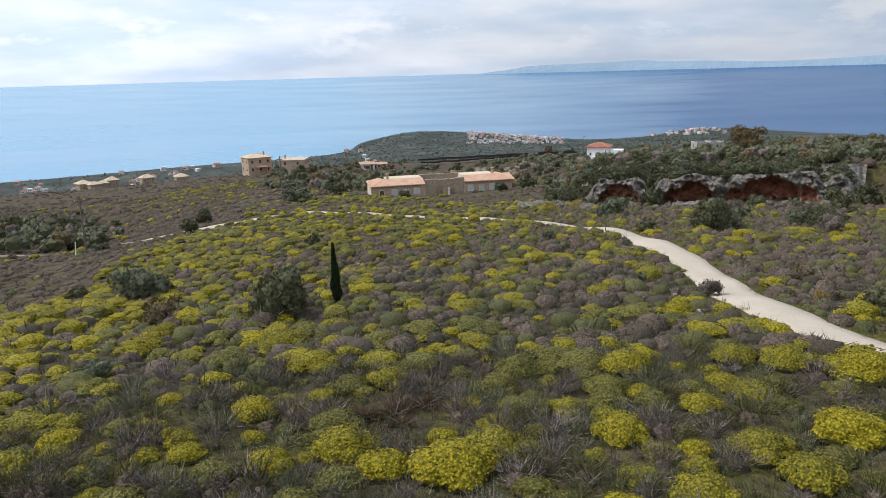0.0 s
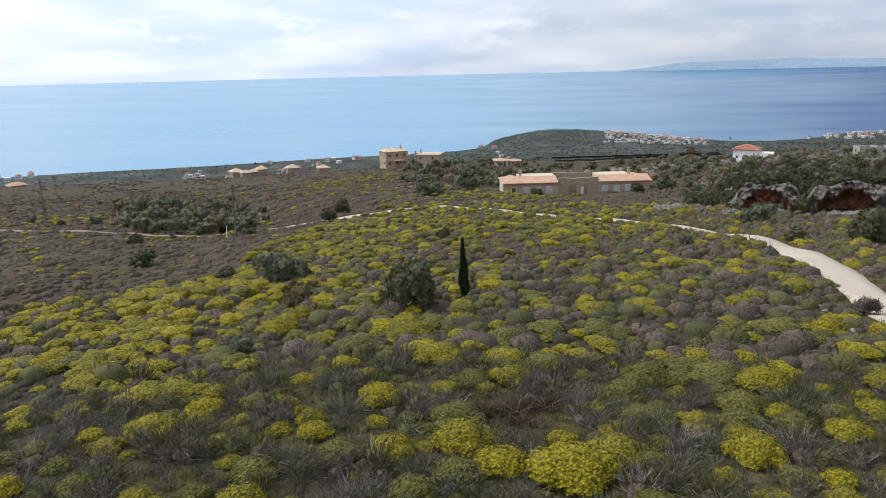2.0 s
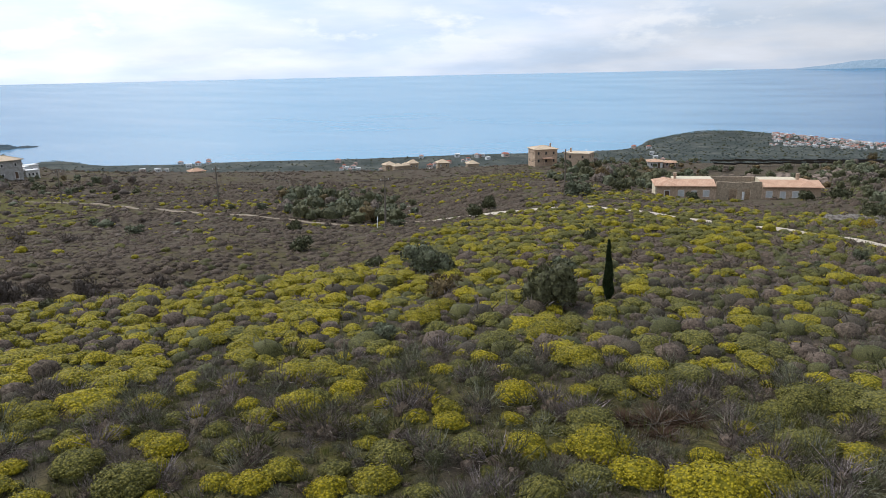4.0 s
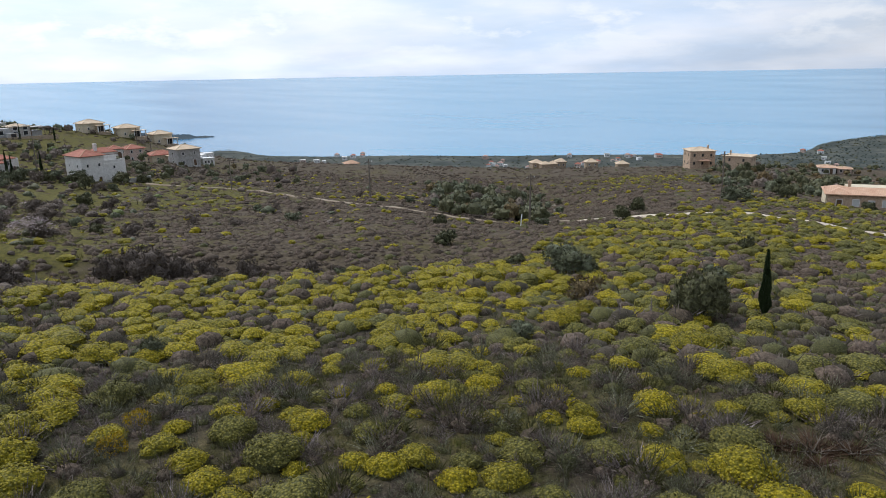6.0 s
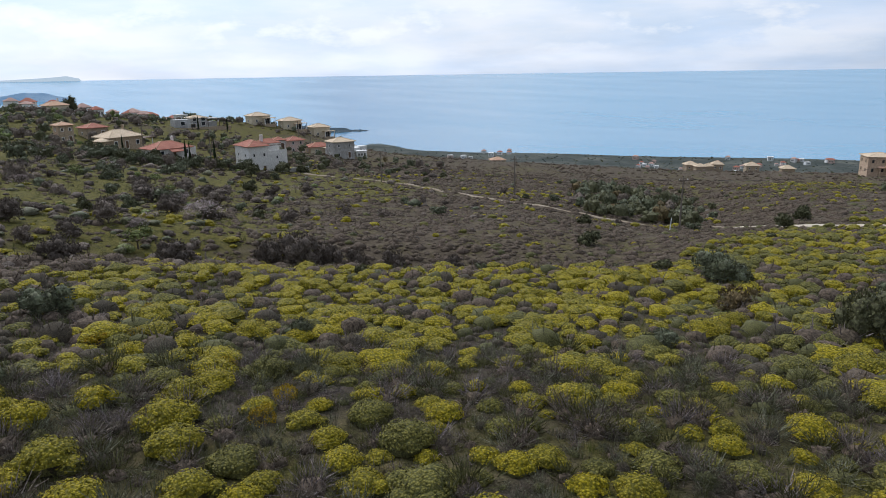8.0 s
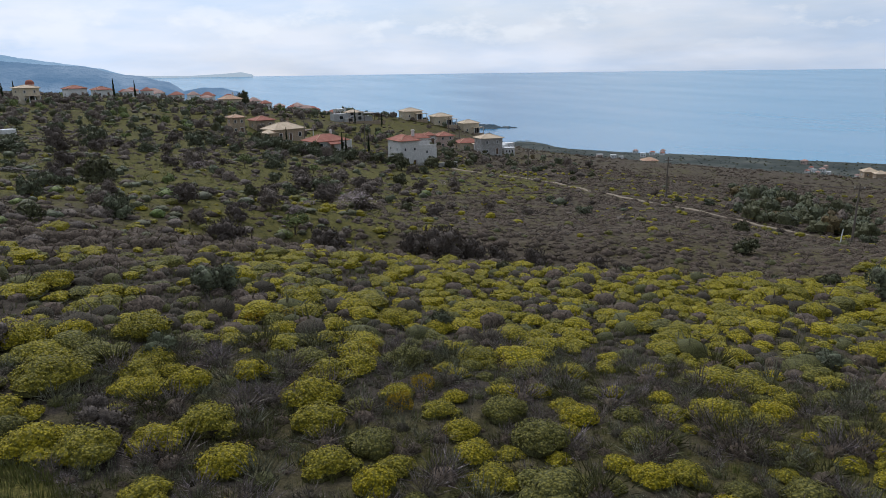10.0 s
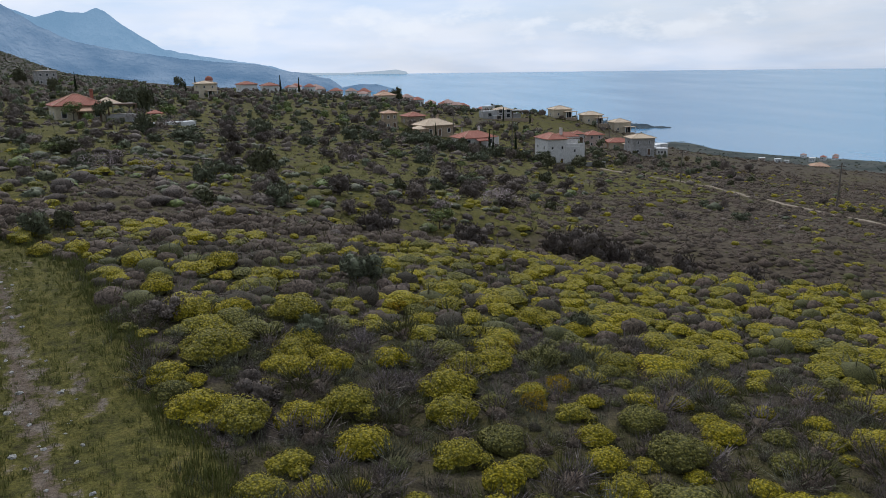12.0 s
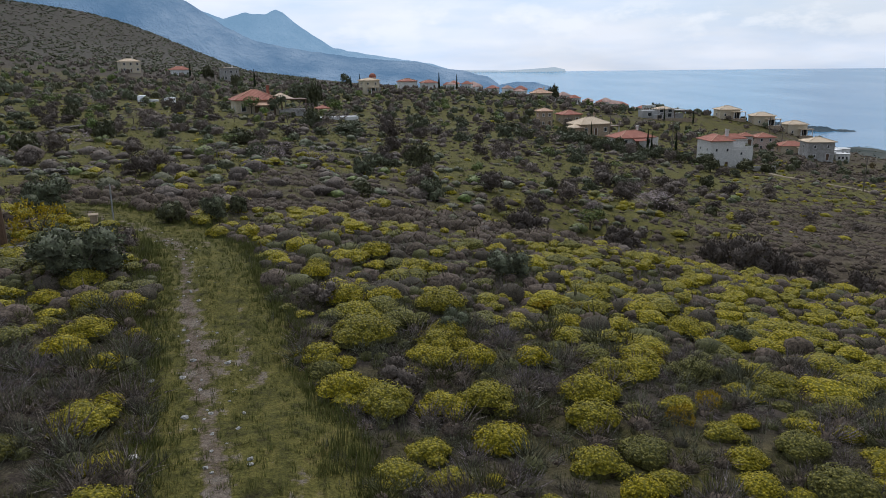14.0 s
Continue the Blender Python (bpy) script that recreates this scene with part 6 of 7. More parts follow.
for az, r, turn, w_, d_, h_, fl, rh, wall, roof, label in VILLAGE_A + VILLAGE_B + SMALL:
    h = place_house("village_house", az, r, turn, label, sink=0.2 if r < 305 or r > 320 else -0.1, size=1.0 if r < 305 or r > 320 else 0.82)
    block(h, w_, d_, h_, wall, roof, rh, floors=fl, wins=max(2, int(w_ / 2.8)), kind="small" if w_ < 8 else "plain")
    if wall == "cream" and r < 340 and roof != "salmon":
        veranda(h, w_ * (0.36 if fl < 2 else 0.1), -d_ / 2 - 1.2, w_ * 0.62, 2.4, 2.4, 0.0 if fl < 2 else 0.2)
    if (az, r) == (70.6, 214):
        veranda(h, w_ / 2 + 1.9, -1.0, 3.8, 4.0, 2.3, 0.0, 2, "brownwood")
        part("wing", box(bmesh.new(), -w_ / 2 - 1.0, -1.5, -2.5, 3.0, 4.0, 4.9), M["stone2"], h)
        part("wing_roof", hip_roof(bmesh.new(), 3.0, 4.0, 0.9, 2.404, 0.35, -w_ / 2 - 1.0, -1.5), M["paleroof"], h)
    if (az, r) == (67.4, 199):
        part("porch_roof", shed_roof(bmesh.new(), -1.6, 2.0, -d_ / 2 - 1.8, -d_ / 2 - 0.05, 1.9, 2.5), M["redroof"], h)
        part("wing", box(bmesh.new(), w_ / 2 + 1.2, 0.6, -2.5, 2.4, 4.4, 4.9), M["lime"], h)
    if (az, r) == (74.1, 229):
        part("lean_to", box(bmesh.new(), -w_ / 2 - 1.3, 0.2, -2.5, 2.6, 3.0, 4.2), M["stone2"], h)
        part("lean_to_roof", box(bmesh.new(), -w_ / 2 - 1.35, 0.2, 1.704, 3.0, 3.4, 0.16), M["salmon"], h)
    if w_ > 8:
        chimney(h, w_ * 0.22, 0.8, h_ + rh * 0.4, rh * 0.6 + 0.7, "lime" if wall != "stone2" else "stone2")

# the modern villa on the ridge: flat-roofed wings, terraces and a long garden wall
h = place_house("modern_villa", 65.4, 272, 20, "modern grey villa with flat-roofed wings, terraces and a pale tiled roof", sink=0.3, size=0.68)
block(h, 9.0, 8.0, 5.0, "greystone", "paleroof", 1.5, x=2.5, y=1, floors=2, wins=2, kind="wide", door=False)
for px, py, sx, sy, hh in ((-6.2, 0, 8.0, 7.0, 4.6), (10.0, 2.0, 6.0, 6.0, 2.6), (-2.0, -5.0, 6.0, 3.0, 2.4)):
    part("wing", box(bmesh.new(), px, py, -2.5, sx, sy, hh + 2.5), M["concrete"], h, "flat-roofed grey wing")
part("terrace_roof", box(bmesh.new(), 10.2, 0.6, 4.4, 7.4, 8.4, 0.25), M["concrete"], h)
for px in (7.2, 13.4):
    part("terrace_post", box(bmesh.new(), px, -3.2, -1, 0.25, 0.25, 5.4), M["brownwood"], h)
opening("wide", h, -6.2, -3.51, 1.6)
opening("bay", h, -2.0, -6.51, 0.05)
part("garden_wall", box(bmesh.new(), 2.0, -9.0, -2.5, 30.0, 0.35, 3.2), M["stone2"], h)

# the tavern-like red-roofed house on the left slope
h = place_house("red_roofed_house", 96.0, 172, 10, "broad single-storey house with red hip roofs and wooden porch", sink=0.2)
block(h, 9.5, 8.5, 3.4, "cream", "redroof", 2.3, x=-2.2, wins=3)
part("roof", hip_roof(bmesh.new(), 5.0, 6.0, 1.6, 3.2, 0.4, 4.2, 1.6), M["paleroof"], h, "pale tiled roof over the rear wing")
part("porch_roof", shed_roof(bmesh.new(), -3.4, 1.4, -6.6, -4.0, 2.3, 3.0), M["salmon"], h)
for px in (-3.1, 1.1):
    part("porch_post", box(bmesh.new(), px, -6.3, -2.0, 0.3, 0.3, 4.3), M["brownwood"], h)
part("stone_base", box(bmesh.new(), 5.6, -2.4, -2.5, 6.4, 6.0, 3.7), M["greystone"], h, "rubble stone base under the veranda")
opening("hole", h, 5.4, -5.41, -0.6)
part("veranda_roof", box(bmesh.new(), 5.8, -2.4, 3.3, 6.0, 5.6, 0.25), M["brownwood"], h)
for px in (3.0, 8.5):
    part("veranda_post", box(bmesh.new(), px, -5.0, 1.2, 0.25, 0.25, 2.1), M["brownwood"], h)
chimney(h, 0.8, -1.0, 4.6, 1.6, "redroof", 0.6)
h = place_house("kiosk", 91.6, 172, 10, "small garden kiosk with a red roof beside a pale pool terrace", "kiosk", sink=0.1)
part("roof", hip_roof(bmesh.new(), 2.6, 2.6, 0.8, 2.1, 0.3), M["redroof"], h)
for px in (-1.1, 1.1):
    part("post", box(bmesh.new(), px, -1.0, -1, 0.3, 0.3, 3.1), M["stone"], h)
part("terrace", box(bmesh.new(), 1.0, -3.0, -1.6, 13.0, 3.0, 1.9), M["plaster"], h, "pale terrace wall")

# the dome of the church behind the cream house
h = place_house("church", 87.6, 335, 0, "small church with a red-tiled dome behind the houses", "church")
part("wall", box(bmesh.new(), 0, 0, -3, 6, 8, 7.5), M["pink"], h)
bm = bmesh.new()
bmesh.ops.create_cone(bm, cap_ends=True, segments=12, radius1=1.6, radius2=1.6, depth=1.6, matrix=Matrix.Translation((0, 0, 5.1)))
part("drum", bm, M["pink"], h)
bm = bmesh.new()
bmesh.ops.create_uvsphere(bm, u_segments=14, v_segments=8, radius=1.7, matrix=Matrix.Translation((0, 0, 5.8)) @ Matrix.Diagonal((1, 1, 0.85, 1)))
part("dome", bm, M["redroof"], h)

# small houses far off: the ridge village and the two seaside villages
COTTAGES = []
for wall in ("plaster", "white", "pink", "lime"):
    for roof in ("redroof", "dullroof", None):
        a = to_mesh(box(bmesh.new(), 0, 0, -2.0, 1.0, 0.8, 2.6), M[wall], "wall")
        bm = hip_roof(bmesh.new(), 1.0, 0.8, 0.28, 0.604, 0.05, thick=0.02) if roof else box(bmesh.new(), 0, 0, 0.604, 1.06, 0.86, 0.05)
        b = to_mesh(bm, M[roof or "plaster"], "roof")
        bm = bmesh.new()
        for i in (-0.28, 0.0, 0.28):
            box(bm, i, -0.41, 0.2, 0.12, 0.03, 0.2)
        COTTAGES.append((a, b, to_mesh(box(bmesh.new(), 0, -0.402, 0.2, 0.13, 0.02, 0.2), M["dark"], "window"), roof))


def hamlet(seed, count, az0, az1, r0, r1, s0, s1, label, group, red=0.75):
    q = random.Random(seed)
    for _ in range(count):
        az, r = q.uniform(az0, az1), q.uniform(r0, r1)
        x, y, z = spot(az, r)
        if z < SEA + 1.2:
            continue
        pool = [c for c in COTTAGES if (c[3] is not None) == (q.random() < red)] or COTTAGES
        wall, roof, win, kind = q.choice(pool)
        s = q.uniform(s0, s1)
        ob = new("village_house")
        ob.matrix_basis = Matrix.Translation((x, y, z)) @ Matrix.Rotation(radians(az + q.uniform(-40, 40)), 4, "Z") @ Matrix.Diagonal((s, s, s * q.uniform(0.8, 1.2), 1))
        new("wall", wall).parent = ob
        new("roof", roof).parent = ob
        for i in (-0.28, 0.0, 0.28):
            w_ = new("window", win)
            w_.parent = ob
            w_.matrix_basis = Matrix.Translation((i, 0, 0))
        tagged(ob, label + (" with a tiled roof" if kind else " with a flat roof"), "house", group)


hamlet(1, 26, 71.5, 83, 345, 420, 4.2, 6.4, "small pale house of the ridge village", "houses of the ridge village", 0.95)
hamlet(2, 10, 66, 71, 318, 350, 4, 6, "small pale house on the ridge", "houses of the ridge village", 0.95)
hamlet(3, 230, -9.8, -2.2, 1330, 1570, 3.2, 5.8, "small white house of the seaside village", "houses of the seaside village", 0.42)
hamlet(4, 105, -22.0, -13.5, 1520, 1720, 4, 7, "small white house on the far point", "houses on the far point", 0.28)
hamlet(5, 40, 15, 31, 950, 1220, 5, 9, "white house on the coastal plain", "houses on the coastal plain", 0.5)
hamlet(6, 5, -2, 10, 1000, 1430, 5, 9, "white house among the groves", "houses on the coastal plain", 0.5)
hamlet(7, 9, 40, 54, 1150, 1330, 5, 9, "white house near the shore", "houses on the coastal plain", 0.4)
hamlet(8, 5, 52.4, 54.4, 246, 262, 3.2, 5, "low white shed below the village", "sheds below the village", 0.0)

# ---- the cave cliff ----
def wobble(a, b, seed):
    """Lumpy noise between about -1 and 1 on a grid of two arrays."""
    r = np.random.default_rng(seed)
    out, amp = np.zeros(np.broadcast(a, b).shape), 0.0
    for k in range(14):
        f = 1.6 ** (k % 5)
        t = r.uniform(0, 6.28)
        out = out + np.sin((a * math.cos(t) + b * math.sin(t)) * f + r.uniform(0, 6.28)) / f ** 0.7
        amp += 1 / f ** 0.7
    return out / amp * 2.2


caz = np.arange(-31.2, -8.8, 0.085)
cv = np.concatenate([np.linspace(-0.25, 0.98, 34), [1.0]])
A_, V_ = np.meshgrid(caz, cv, indexing="ij")
bx, by = -np.sin(np.radians(caz)), np.cos(np.radians(caz))
foot = ground(bx * 97.5, by * 97.5)
head = np.maximum(ground(bx * 105.4, by * 105.4) + 0.1, foot + 1.6)
broken = 0.86 + 0.13 * wobble(A_ * 1.1, 0 * A_, 15) - 0.04 * smooth(-18, -14, A_) - 0.55 * np.exp(-((A_ + 16.7) / 0.5) ** 2) - 0.3 * np.exp(-((A_ + 22.1) / 0.25) ** 2) - 0.3 * np.exp(-((A_ + 28.7) / 0.5) ** 2)
rise = (head - foot)[:, None] * smooth(-31.2, -29.6, A_) * (1 - 0.55 * smooth(-13.0, -11.6, A_)) * (1 - smooth(-11, -8.9, A_)) * np.clip(broken, 0.2, 1.12)
cave = np.zeros(A_.shape)
# caves: middle bearing, half width, height of the roof as a share of the cliff, depth
for mid_, half, top_, deep_ in ((-14.2, 1.7, 0.8, 2.6), (-19.5, 2.05, 0.76, 4.6), (-22.7, 0.7, 0.6, 3.0), (-25.2, 2.2, 0.9, 4.2), (-27.8, 0.6, 0.6, 1.8)):
    u_ = np.clip(1 - np.abs((A_ - mid_) / half) ** 2.4, 0, 1)
    roof_ = top_ * u_ ** 0.45 * (1 + 0.11 * wobble(A_ * 5, 0 * V_, 8))
    cave = np.maximum(cave, deep_ * smooth(0.0, 0.30, roof_ - V_) ** 0.6 * smooth(0, 0.45, u_))
cr_ = 97.2 + 1.1 * np.clip(V_, 0, 1) ** 1.4 + cave
zc = foot[:, None] + rise * V_
lump = np.array([noise.fractal(Vector((a * 1.7 * 0.55, r * 0.55, z * 0.9)), 0.8, 2.1, 5) for a, r, z in zip(A_.ravel(), cr_.ravel(), zc.ravel())]).reshape(A_.shape)
lump2 = np.array([noise.fractal(Vector((a * 1.7 * 0.55 + 40, r * 0.5, z * 0.9)), 0.8, 2.1, 5) for a, r, z in zip(A_.ravel(), cr_.ravel(), zc.ravel())]).reshape(A_.shape)
crag = np.array([noise.fractal(Vector((a * 3.4, r, z * 2.6)), 0.9, 2.3, 3) for a, r, z in zip(A_.ravel(), cr_.ravel(), zc.ravel())]).reshape(A_.shape)
fine = np.array([noise.fractal(Vector((a * 9.0, r * 2, z * 5.0)), 0.7, 2.2, 3) for a, r, z in zip(A_.ravel(), cr_.ravel(), zc.ravel())]).reshape(A_.shape)
cr_ = cr_ + 1.1 * lump + 0.55 * crag + 0.3 * fine
zc = zc + (0.3 * lump2 + 0.14 * fine) * smooth(0.0, 0.15, V_)
cr_[:, -1] = 105.4
zc[:, -1] = ground(bx * 105.4, by * 105.4) - 0.25
cvz = np.stack([cr_ * bx[:, None], cr_ * by[:, None], zc], -1)
ci = np.arange(A_.size).reshape(A_.shape)
cf = np.stack([ci[:-1, :-1], ci[1:, :-1], ci[1:, 1:], ci[:-1, 1:]], -1).reshape(-1, 4)[:, ::-1]
hollow = (np.where(cave > 0.2, cave + 0.5 * lump2, 0)).ravel()[cf].mean(1) > 0.42
tagged(new("cliff", mesh_of("cliff", cvz.reshape(-1, 3), cf, [M["rock"], M["redrock"]], hollow.astype(int))), "low grey limestone cliff with shallow rust-red caves", "cliff", kind="structure")
for az, r, w_, h_ in ((-11.4, 97, 2.2, 1.5), (-12.3, 98, 2.0, 1.6), (-10.6, 99, 2.4, 2.0), (-10.0, 98, 2.2, 2.0), (-16.7, 95.5, 3.0, 2.4), (-17.3, 96.5, 1.8, 1.4), (-29.4, 95, 3.0, 2.4), (-31.4, 95.5, 3.8, 3.0), (-33.2, 95, 4.0, 3.0), (-12.3, 95.5, 1.8, 1.2)):
    x, y, _ = spot(az, r)
    plant("shrub", x, y, w_, h_, "shrubs below the cliff")

rs = random.Random(3)
for k in range(150):
    i_ = int((k + rs.random()) / 150 * (len(caz) - 1))
    plant(rs.choice(("shrub", "shrub", "sage")), (100.0 + 4.8 * (k % 3) / 2) * bx[i_], (100.0 + 4.8 * (k % 3) / 2) * by[i_], rs.uniform(1.4, 3.2), rs.uniform(0.8, 1.6), "shrubs on the cliff", float(zc[i_, -2]) - 0.25)

for k in range(70):
    i_ = len(caz) - 1 - int(k / 70 * 105)
    r_ = rs.uniform(99.6, 106.0)
    plant(rs.choice(("shrub", "shrub", "sage")), r_ * bx[i_], r_ * by[i_], rs.uniform(1.6, 3.2), rs.uniform(1.0, 1.9), "shrubs on the cliff", float(max(zc[i_, -2], ground(r_ * bx[i_], r_ * by[i_]))) - 0.3)

# boulders and stones
STONES = []
for k in range(5):
    bm = bmesh.new()
    bmesh.ops.create_icosphere(bm, subdivisions=2, radius=1.0)
    r_ = random.Random(k)
    o_ = Vector((r_.uniform(0, 9), r_.uniform(0, 9), r_.uniform(0, 9)))
    for v in bm.verts:
        v.co = v.co * (0.8 + 0.5 * noise.noise(v.co * 1.3 + o_) + 0.2 * noise.noise(v.co * 4 + o_))
        v.co.z *= 0.7
    STONES.append(to_mesh(bm, M["rock"], "boulder"))
PALE = []
for q_ in STONES:
    PALE.append(q_.copy())
    PALE[-1].materials[0] = M["greystone"]
RUDDY = []
for q_ in STONES:
    RUDDY.append(q_.copy())
    RUDDY[-1].materials[0] = M["outcrop"]
rs = random.Random(8)


def stone(az, r, s, label="grey limestone boulder in the scrub", mesh=None, name="boulder"):
    x, y, z = spot(az, r)
    ob = new(name, mesh or STONES[rs.randrange(5)])
    ob.matrix_basis = Matrix.Translation((x, y, z + 0.1 * s)) @ Matrix.Rotation(rs.uniform(0, 6.28), 4, "Z") @ Matrix.Diagonal((s * rs.uniform(0.8, 1.3), s, s * rs.uniform(0.7, 1.1), 1))
    return tagged(ob, label, "rock", "boulders")


for _ in range(34):
    stone(rs.uniform(-12.4, -6.2), rs.uniform(95, 101), rs.uniform(0.5, 1.5), "weathered grey limestone boulder below the cliff")
for _ in range(46):
    stone(rs.uniform(-39, -9), rs.choice((rs.uniform(93, 96.5), rs.uniform(106, 200))), rs.uniform(0.4, 1.3))
for _ in range(60):
    stone(rs.uniform(-33, -24.5), rs.uniform(160, 225), rs.uniform(0.5, 1.3), "pale limestone rock among the olives", PALE[rs.randrange(5)])
for _ in range(70):
    stone(rs.uniform(-11, 3), rs.uniform(196, 248), rs.uniform(0.6, 2.2), "weathered reddish-grey outcrop behind the stone house", RUDDY[rs.randrange(5)])
for _ in range(12):
    stone(rs.uniform(24, 30), rs.uniform(112, 165), rs.uniform(0.4, 1.0))
for k in range(10):
    t_ = k / 9
    x_, y_ = 11.2 + rs.uniform(-0.4, 0.4), 24 + 10 * t_
    stone(math.degrees(math.atan2(-x_, y_)), math.hypot(x_, y_), rs.uniform(0.14, 0.3), "pale stone on the road's edge", PALE[rs.randrange(5)])
white_stone = mesh_of("boulder", *(lambda v, f: (v * 1.0, f))(*dome(np.random.default_rng(4), [(np.zeros(3), 1.0)], 1.0, 4, 9)), M["lime"])
stone(108.4, 14.2, 0.13, "small white stone beside the track", white_stone)
for _ in range(70):
    k = rs.uniform(0, 1)
    x_ = -9 - 28 * k
    y_ = np.interp(-x_, [2, 12.5, 20.6, 30.9, 37], [0.4, -2, -4, -6.5, -9.6]) + rs.gauss(-0.45, 0.5)
    stone(math.degrees(math.atan2(-x_, y_)), math.hypot(x_, y_), rs.uniform(0.03, 0.09), "flat pale stone bedded in the track", PALE[rs.randrange(5)])
for _ in range(24):
    az_ = rs.uniform(104, 116)
    stone(az_, rs.uniform(12, 19), rs.uniform(0.04, 0.1), "small pale stone in the litter", PALE[rs.randrange(5)])


# dry-stone walls on the left slope
def dry_wall(points, height, seed):
    """A field wall of piled stones: a packed core with single stones along it."""
    r_ = random.Random(seed)
    line = curve_points(points, 0.9)
    wall = new("dry_stone_wall")
    wall.matrix_basis = Matrix.Translation((*line[0], float(ground(*line[0]))))
    o = wall.matrix_basis.translation
    for x, y in line:
        for layer in range(2):
            st_ = new("stone", STONES[r_.randrange(5)])
            st_.parent = wall
            s = r_.uniform(0.32, 0.5)
            st_.matrix_basis = Matrix.Translation((x - o.x + r_.uniform(-0.15, 0.15), y - o.y + r_.uniform(-0.15, 0.15), float(ground(x, y)) - o.z + layer * height * 0.5 + 0.1)) @ Matrix.Rotation(r_.uniform(0, 6), 4, "Z") @ Matrix.Diagonal((s * 1.4, s, height * 0.55, 1))
    return tagged(wall, "low tumbled dry-stone field wall of grey limestone", "wall")


for k, (a0, r0, a1, r1) in enumerate(((103, 78, 95.5, 86), (92.5, 92, 86, 96), (113.5, 62, 108.5, 66), (99, 108, 96, 116), (106, 118, 101, 124), (89, 120, 84, 128), (111, 112, 106, 134))):
    p0, p1 = spot(a0, r0), spot(a1, r1)
    mid_ = ((p0[0] + p1[0]) / 2 + rs.uniform(-2, 2), (p0[1] + p1[1]) / 2 + rs.uniform(-2, 2))
    dry_wall(((p0[0], p0[1]), mid_, (p1[0], p1[1])), 0.55, k)


# ---- poles, cables, fence ----
def power_pole(az, r, height, lean=0.0, arm=True):
    x, y, z = spot(az, r)
    ob = new("power_pole")
    ob.matrix_basis = Matrix.Translation((x, y, z)) @ Matrix.Rotation(radians(az + 30), 4, "Z")
    part("post", tube(bmesh.new(), [(0, 0, -0.6), (lean * 0.5, 0, height * 0.5), (lean, 0, height)], [0.15, 0.13, 0.10], 8), M["pole"], ob)
    if arm:
        part("crossarm", box(bmesh.new(), lean, 0, height - 0.7, 1.5, 0.1, 0.12), M["pole"], ob)
        for s in (-0.65, 0.0, 0.65):
            part("insulator", tube(bmesh.new(), [(lean + s, 0, height - 0.58), (lean + s, 0, height - 0.4)], [0.05, 0.03], 6), M["white"], ob)
    tagged(ob, "weathered wooden power pole with a short crossarm", "pole", "power poles")
    return Vector((x, y, z + height - 0.4))


power_pole(94.4, 236, 6.0)
power_pole(56.7, 262, 5.5)
TOPS = [power_pole(12.75, 139, 8.2), power_pole(27.4, 105, 7.8, 0.15), power_pole(40.4, 139, 8.0), power_pole(51.2, 168, 7.5)]
for az, r, hgt in ((94.4, 205, 9), (64.3, 190, 9), (69.0, 205, 8), (99.5, 330, 9), (57.6, 262, 8), (-11.4, 232, 8)):
    power_pole(az, r, hgt, 0.05)
for a, b in zip(TOPS, TOPS[1:]):
    cable = new("power_cable", to_mesh(tube(bmesh.new(), [a.lerp(b, t / 12) - Vector((0, 0, 1.4 * 4 * (t / 12) * (1 - t / 12))) for t in range(13)], [0.022] * 13, 4), M["wire"], "power_cable"))
    tagged(cable, "thin dark cable sagging between the power poles", "cable", "power cables")
x, y, z = spot(28.1, 100)
stake = new("marker_stake", to_mesh(tube(bmesh.new(), [(0, 0, -0.3), (0.06, 0, 0.9), (0.16, 0, 1.9)], [0.07, 0.07, 0.06], 7), M["white"], "marker_stake"))
stake.location = (x, y, z)
tagged(stake, "leaning white-painted marker stake beside the path", "stake")

# the end of the track: a post, a low wall and a thin metal pole
x, y, z = spot(114.78, 35.4)
post = new("wooden_post", to_mesh(tube(bmesh.new(), [(0, 0, -0.4), (0.02, 0, 1.0), (0.05, 0, 2.1)], [0.18, 0.17, 0.15], 9), M["brownwood"], "wooden_post"))
post.location = (x, y, z)
tagged(post, "thick dark wooden post at the track's end", "post")
wall_ = new("low_wall", to_mesh(box(bmesh.new(), 0, 0, -0.5, 3.2, 0.35, 0.85, 0, 0.03), M["rock"], "low_wall"))
x, y, z = spot(114.2, 34.2)
wall_.matrix_basis = Matrix.Translation((x, y, z)) @ Matrix.Rotation(radians(108), 4, "Z")
tagged(wall_, "low grey concrete wall at the track's end", "wall")
x, y, z = spot(107.6, 40.5)
rod = new("metal_pole", to_mesh(tube(bmesh.new(), [(0, 0, -0.3), (-0.03, 0, 1.0), (-0.08, 0, 2.0)], [0.04, 0.04, 0.035], 6), M["metal"], "metal_pole"))
rod.location = (x, y, z)
tagged(rod, "thin galvanised metal pole by the track", "pole")
x, y, z = spot(108.9, 39.0)
meter = new("meter_box", to_mesh(box(box(bmesh.new(), 0, 0, -0.3, 0.5, 0.35, 0.85, 0.3, 0.02), 0, 0, 0.55, 0.6, 0.45, 0.08, 0.3), M["stone2"], "meter_box"))
meter.location = (x, y, z)
tagged(meter, "small grey concrete meter box", "box")


